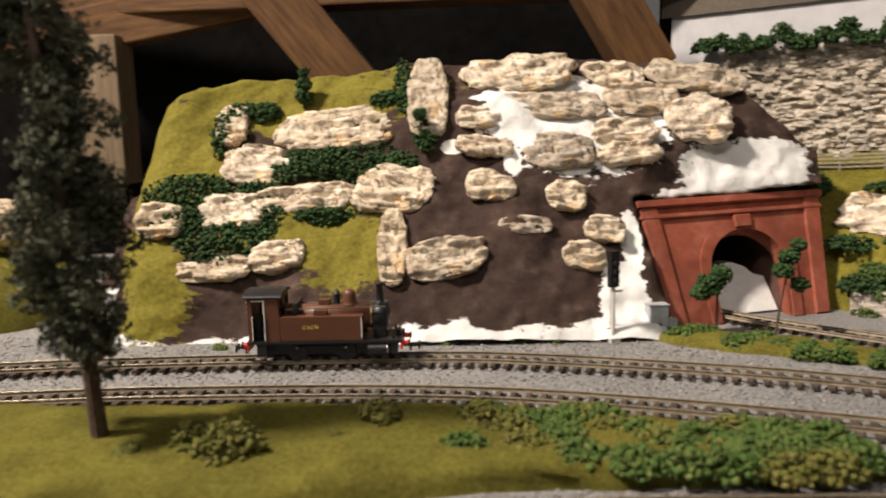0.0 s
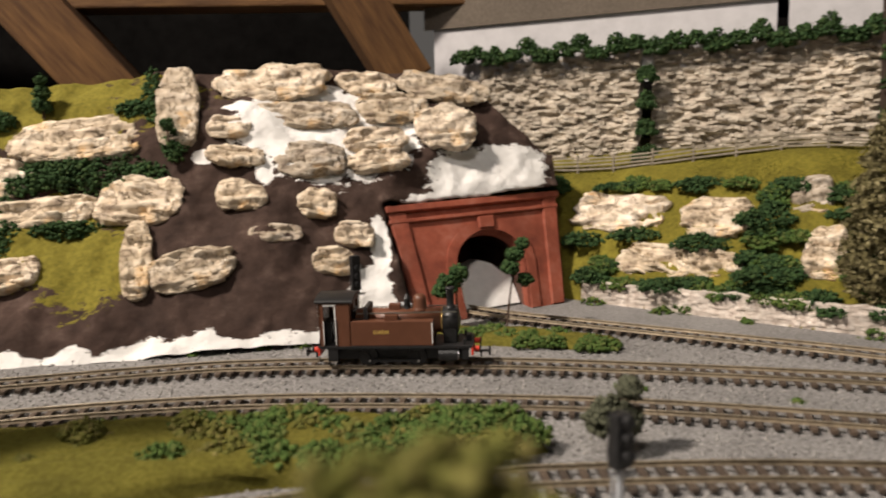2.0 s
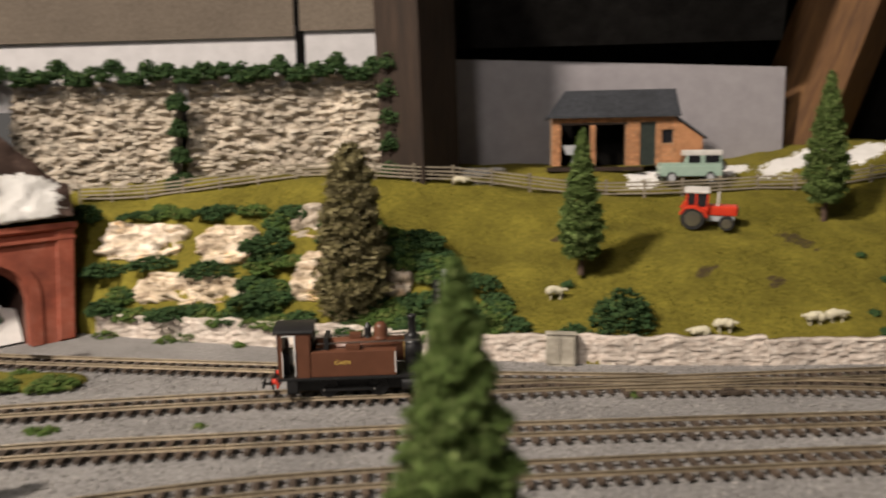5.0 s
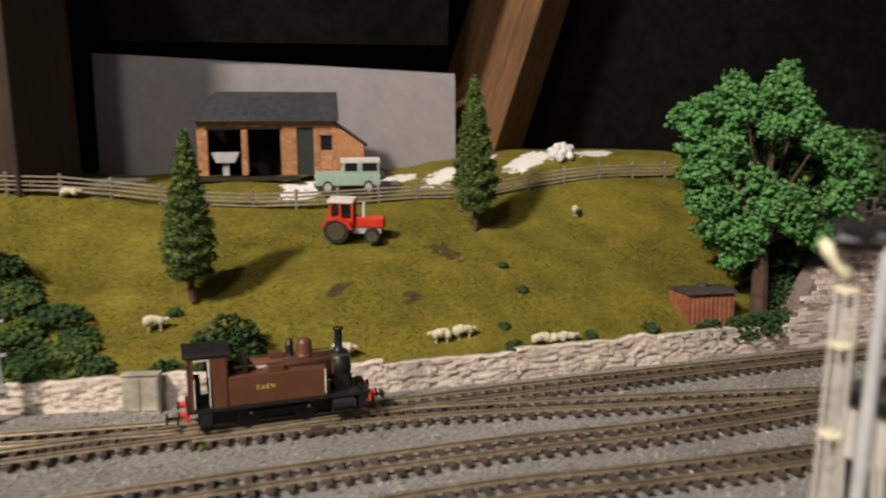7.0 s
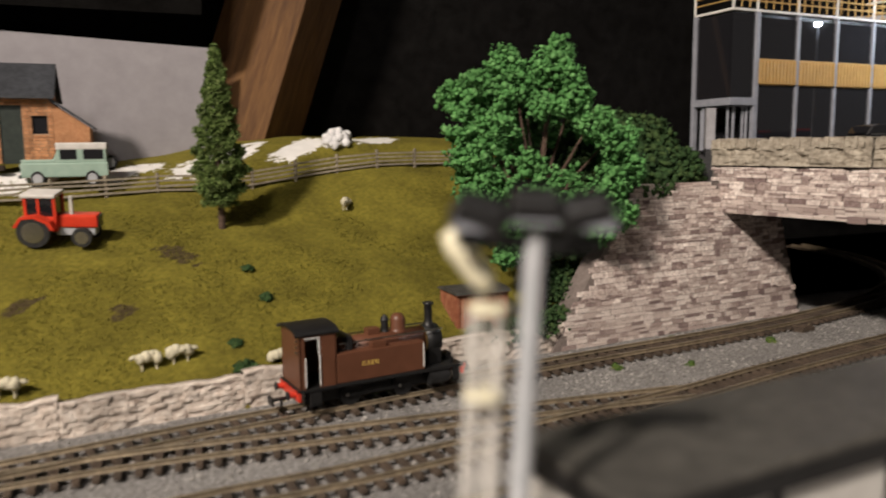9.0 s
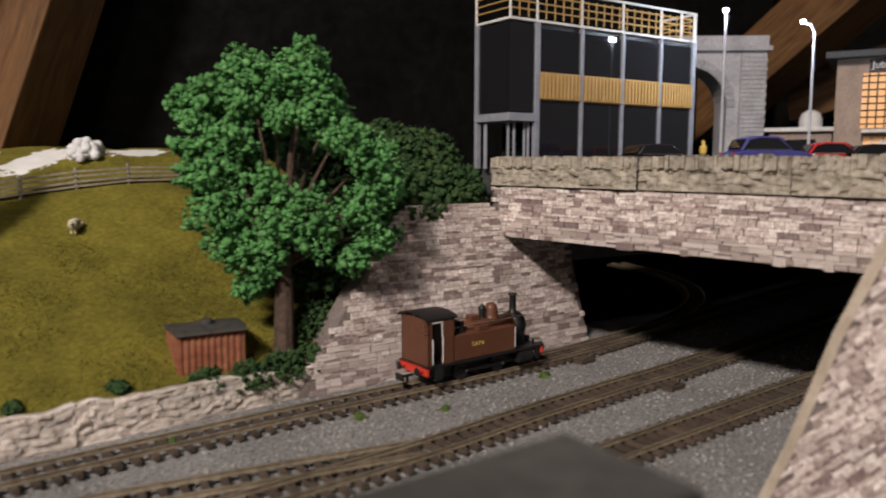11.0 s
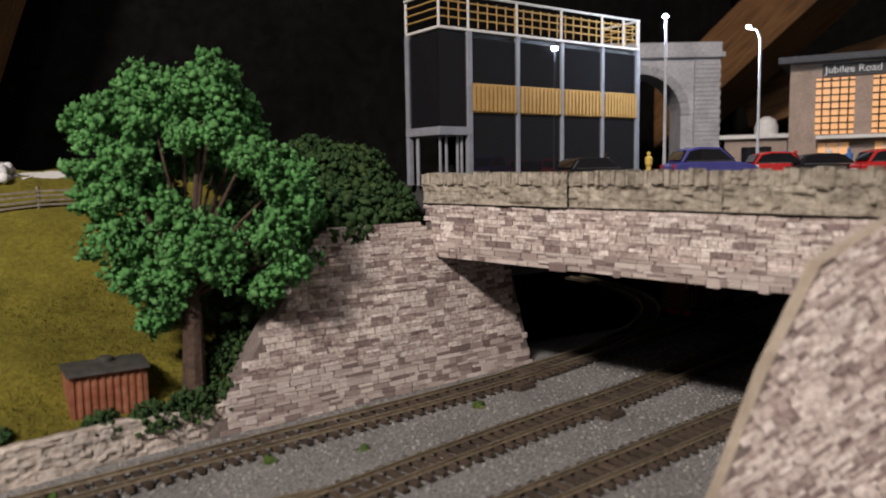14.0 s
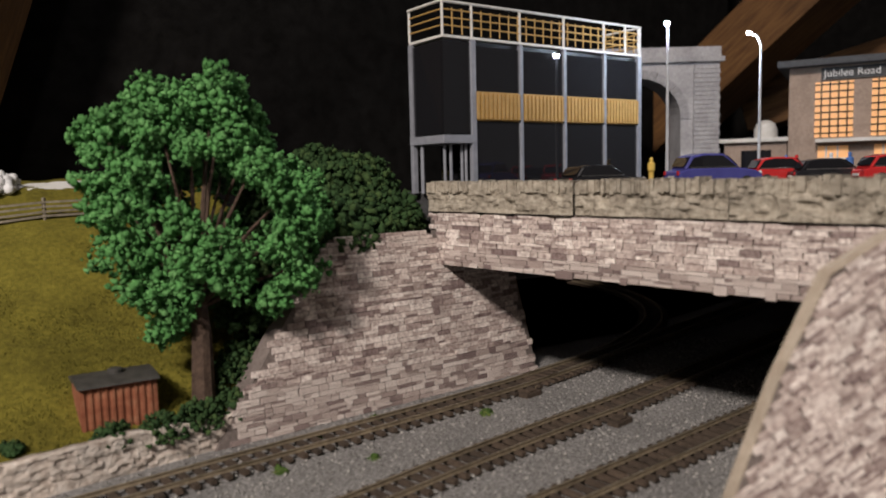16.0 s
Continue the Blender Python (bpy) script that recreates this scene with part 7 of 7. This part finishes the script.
def yard_building():
    m = frame_of((0.624, -0.1055, 0), (0.83, -0.556))
    ob = thing("yard_building", m, "long cream yard building with a dark grey flat roof", "building")
    ln, dp, h = 0.147, 0.034, 0.0775
    part("wall", boxes((0, 0, 0, ln, dp, h), bevel=0.0006), OFF_WHITE, ob)
    part("roof", boxes((-0.0015, -0.0015, h, ln + 0.0015, dp + 0.0015, h + 0.0045), bevel=0.0008), ROOF_GREY, ob, "dark grey felt roof")
    part("fascia", boxes((-0.002, -0.002, h - 0.001, ln + 0.002, -0.0008, h + 0.003), (-0.002, -0.002, h - 0.001, -0.0008, dp + 0.002, h + 0.003)), BLACK_PAINT, ob)
    for k in range(5):
        x = 0.036 * k
        part("pilaster", boxes((x - 0.0012, -0.0012, 0, x + 0.0012, 0.0, h)), BLACK_PAINT, ob)
        if k < 4:
            w = part("window", boxes((x + 0.008, -0.0012, 0.034, x + 0.026, 0.0006, 0.058)), GLASS, ob)
            part("frame", boxes((x + 0.007, -0.0018, 0.033, x + 0.0085, -0.001, 0.059), (x + 0.0255, -0.0018, 0.033, x + 0.027, -0.001, 0.059), (x + 0.007, -0.0018, 0.0575, x + 0.027, -0.001, 0.059), (x + 0.007, -0.0018, 0.033, x + 0.027, -0.001, 0.0345)), BLACK_PAINT, w)
    for y in (0.004, 0.020):
        w = part("window", boxes((-0.0012, y, 0.034, 0.0006, y + 0.011, 0.060)), GLASS, ob)
        part("frame", boxes((-0.0018, y - 0.001, 0.033, -0.001, y + 0.0004, 0.061), (-0.0018, y + 0.0106, 0.033, -0.001, y + 0.012, 0.061), (-0.0018, y - 0.001, 0.0598, -0.001, y + 0.012, 0.061)), OFF_WHITE, w)


yard_building()


# ---- the loft: lining, timbers, cloth and paper behind the layout ----
def plank(name, a, b, wide, deep, material, label, spin=0.0, kind="structure"):
    a, b = Vector(a), Vector(b)
    d = b - a
    bm = bmesh.new()
    box(bm, -wide / 2, -deep / 2, 0, wide / 2, deep / 2, d.length, bevel=0.002)
    ob = part(name, bm, material)
    ob.matrix_world = Matrix.Translation(a) @ d.to_track_quat("Z", "Y").to_matrix().to_4x4() @ pose(0, 0, 0, 0, 0, spin)
    tagged(ob, label, "beam", kind=kind)
    return ob


plank("trim", (0.140, 0.765, 0.330), (0.215, 0.765, 0.205), 0.052, 0.05, TIMBER, "brown roof rafter behind the plaster hill")
plank("trim", (-0.215, 0.87, 0.360), (-0.065, 0.87, 0.175), 0.105, 0.06, TIMBER, "brown roof rafter behind the plaster hill")
plank("trim", (-0.385, 0.9, 0.10), (-0.385, 0.9, 0.27), 0.05, 0.05, PALE_TIMBER, "pale wooden stud behind the plaster hill")
plank("trim", (-0.62, 0.91, 0.24), (-0.20, 0.91, 0.315), 0.03, 0.05, TIMBER, "brown timber rail under the roof")
plank("trim", (-0.45, 0.93, 0.325), (0.35, 0.84, 0.325), 0.05, 0.06, TIMBER, "brown purlin under the roof")
# The post's dark colour, on every side, holds the shade of its unlit front.
plank("post_1", (0.650, 0.553, 0.08), (0.643, 0.556, 0.42), 0.074, 0.05, DARK_TIMBER, "brown upright roof post beside the cliff, coloured dark for its shaded front", spin=-39)
plank("trim", (1.085, 0.445, 0.10), (1.175, 0.372, 0.44), 0.07, 0.09, TIMBER, "brown leaning rafter behind the field fence", spin=-39)
plank("trim", (1.98, -0.10, 0.16), (1.66, -0.62, 0.62), 0.10, 0.08, TIMBER, "brown sloping rafter beyond the station")
plank("trim", (2.05, -0.3, 0.25), (1.9, -0.95, 0.42), 0.12, 0.08, TIMBER, "brown sloping timber beyond the station")
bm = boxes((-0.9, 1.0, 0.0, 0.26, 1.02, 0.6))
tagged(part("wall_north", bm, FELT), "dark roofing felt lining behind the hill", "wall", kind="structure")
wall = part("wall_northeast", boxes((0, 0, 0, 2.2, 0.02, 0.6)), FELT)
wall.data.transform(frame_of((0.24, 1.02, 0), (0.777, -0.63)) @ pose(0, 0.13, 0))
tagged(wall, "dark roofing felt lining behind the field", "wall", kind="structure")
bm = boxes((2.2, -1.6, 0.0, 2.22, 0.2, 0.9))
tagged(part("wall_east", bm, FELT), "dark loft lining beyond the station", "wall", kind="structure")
PM = frame_of((0.262, 0.850, 0), (0.79, -0.61))
for k, (x0, x1, z0, z1, mat_, lab) in enumerate(((0.0, 0.362, 0.20, 0.281, PAPER, "white paper sheet pinned behind the cliff hedge"), (0.372, 0.45, 0.20, 0.279, PAPER, "white paper sheet pinned behind the cliff hedge"), (-0.01, 0.362, 0.270, 0.42, CLOTH, "tan cloth hanging behind the cliff"), (0.368, 0.455, 0.275, 0.42, CLOTH, "tan cloth hanging behind the cliff"))):
    bm = boxes((x0, -0.004 * (k > 1), z0, x1, 0.002 - 0.004 * (k > 1), z1))
    bm.transform(PM)
    tagged(part("backdrop_sheet", bm, mat_), lab, "sheet", kind="structure")
# Near-upright dark sheet, added to keep the area above the card black.
lining = part("added_felt_sheet", boxes((-0.16, -0.62, -0.004, 0.36, 0.0, 0.004)), FELT)
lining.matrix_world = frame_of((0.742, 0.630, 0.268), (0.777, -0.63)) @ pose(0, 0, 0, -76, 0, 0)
tagged(lining, "dark felt sheet added to black out the area above the field's back card", "roof lining", kind="structure")
tagged(part("ceiling", boxes((-1.3, -1.6, 2.3, 2.4, 1.4, 2.32)), FELT), "dark loft ceiling", "ceiling", kind="structure")


# ---- movement ----
def motions():
    line = catmull(TRACKS["A"], 0.001)
    keys_t = [0, 0.5, 1.5, 2.5, 3.0, 3.5, 4.2, 5.0, 7.5, 8.2, 9.0, 10.0, 12.5, 16.0]
    keys_x = [-0.0635, -0.010, 0.099, 0.204, 0.258, 0.306, 0.375, 0.454, 0.693, 0.766, 0.843, 0.956, 1.230, 1.640]
    s_of_line = np.r_[0, np.cumsum(np.linalg.norm(np.diff(line, axis=0), axis=1))]

    def s_at(t):
        return float(np.interp(np.interp(t, keys_t, keys_x), line[:, 0], s_of_line))

    def at(s):
        return np.array([np.interp(s, s_of_line, line[:, 0]), np.interp(s, s_of_line, line[:, 1])])

    rows = []
    for k in range(33):
        t = k / 2
        s = s_at(t)
        a, b, c = at(s - 0.018), at(s + 0.018), at(s)
        mid = (a + b) / 2
        rows.append((t, pose(mid[0], mid[1], RAIL_TOP, 0, 0, math.degrees(math.atan2(b[1] - a[1], b[0] - a[0])))))
    walk(LOCO, rows)
    s0 = s_at(0)
    for w in WHEELS:
        x = w.location.x
        walk(w, [(k / 15, pose(x, 0, 0.0064, 0, math.degrees((s_at(k / 15) - s0) / 0.0064), 0)) for k in range(241)])
    for r in RODS:
        rr = []
        for k in range(241):
            a = (s_at(k / 15) - s0) / 0.0064
            rr.append((k / 15, pose(0.003 * math.sin(a), 0, 0.0064 + 0.003 * math.cos(a))))
        walk(r, rr)


motions()
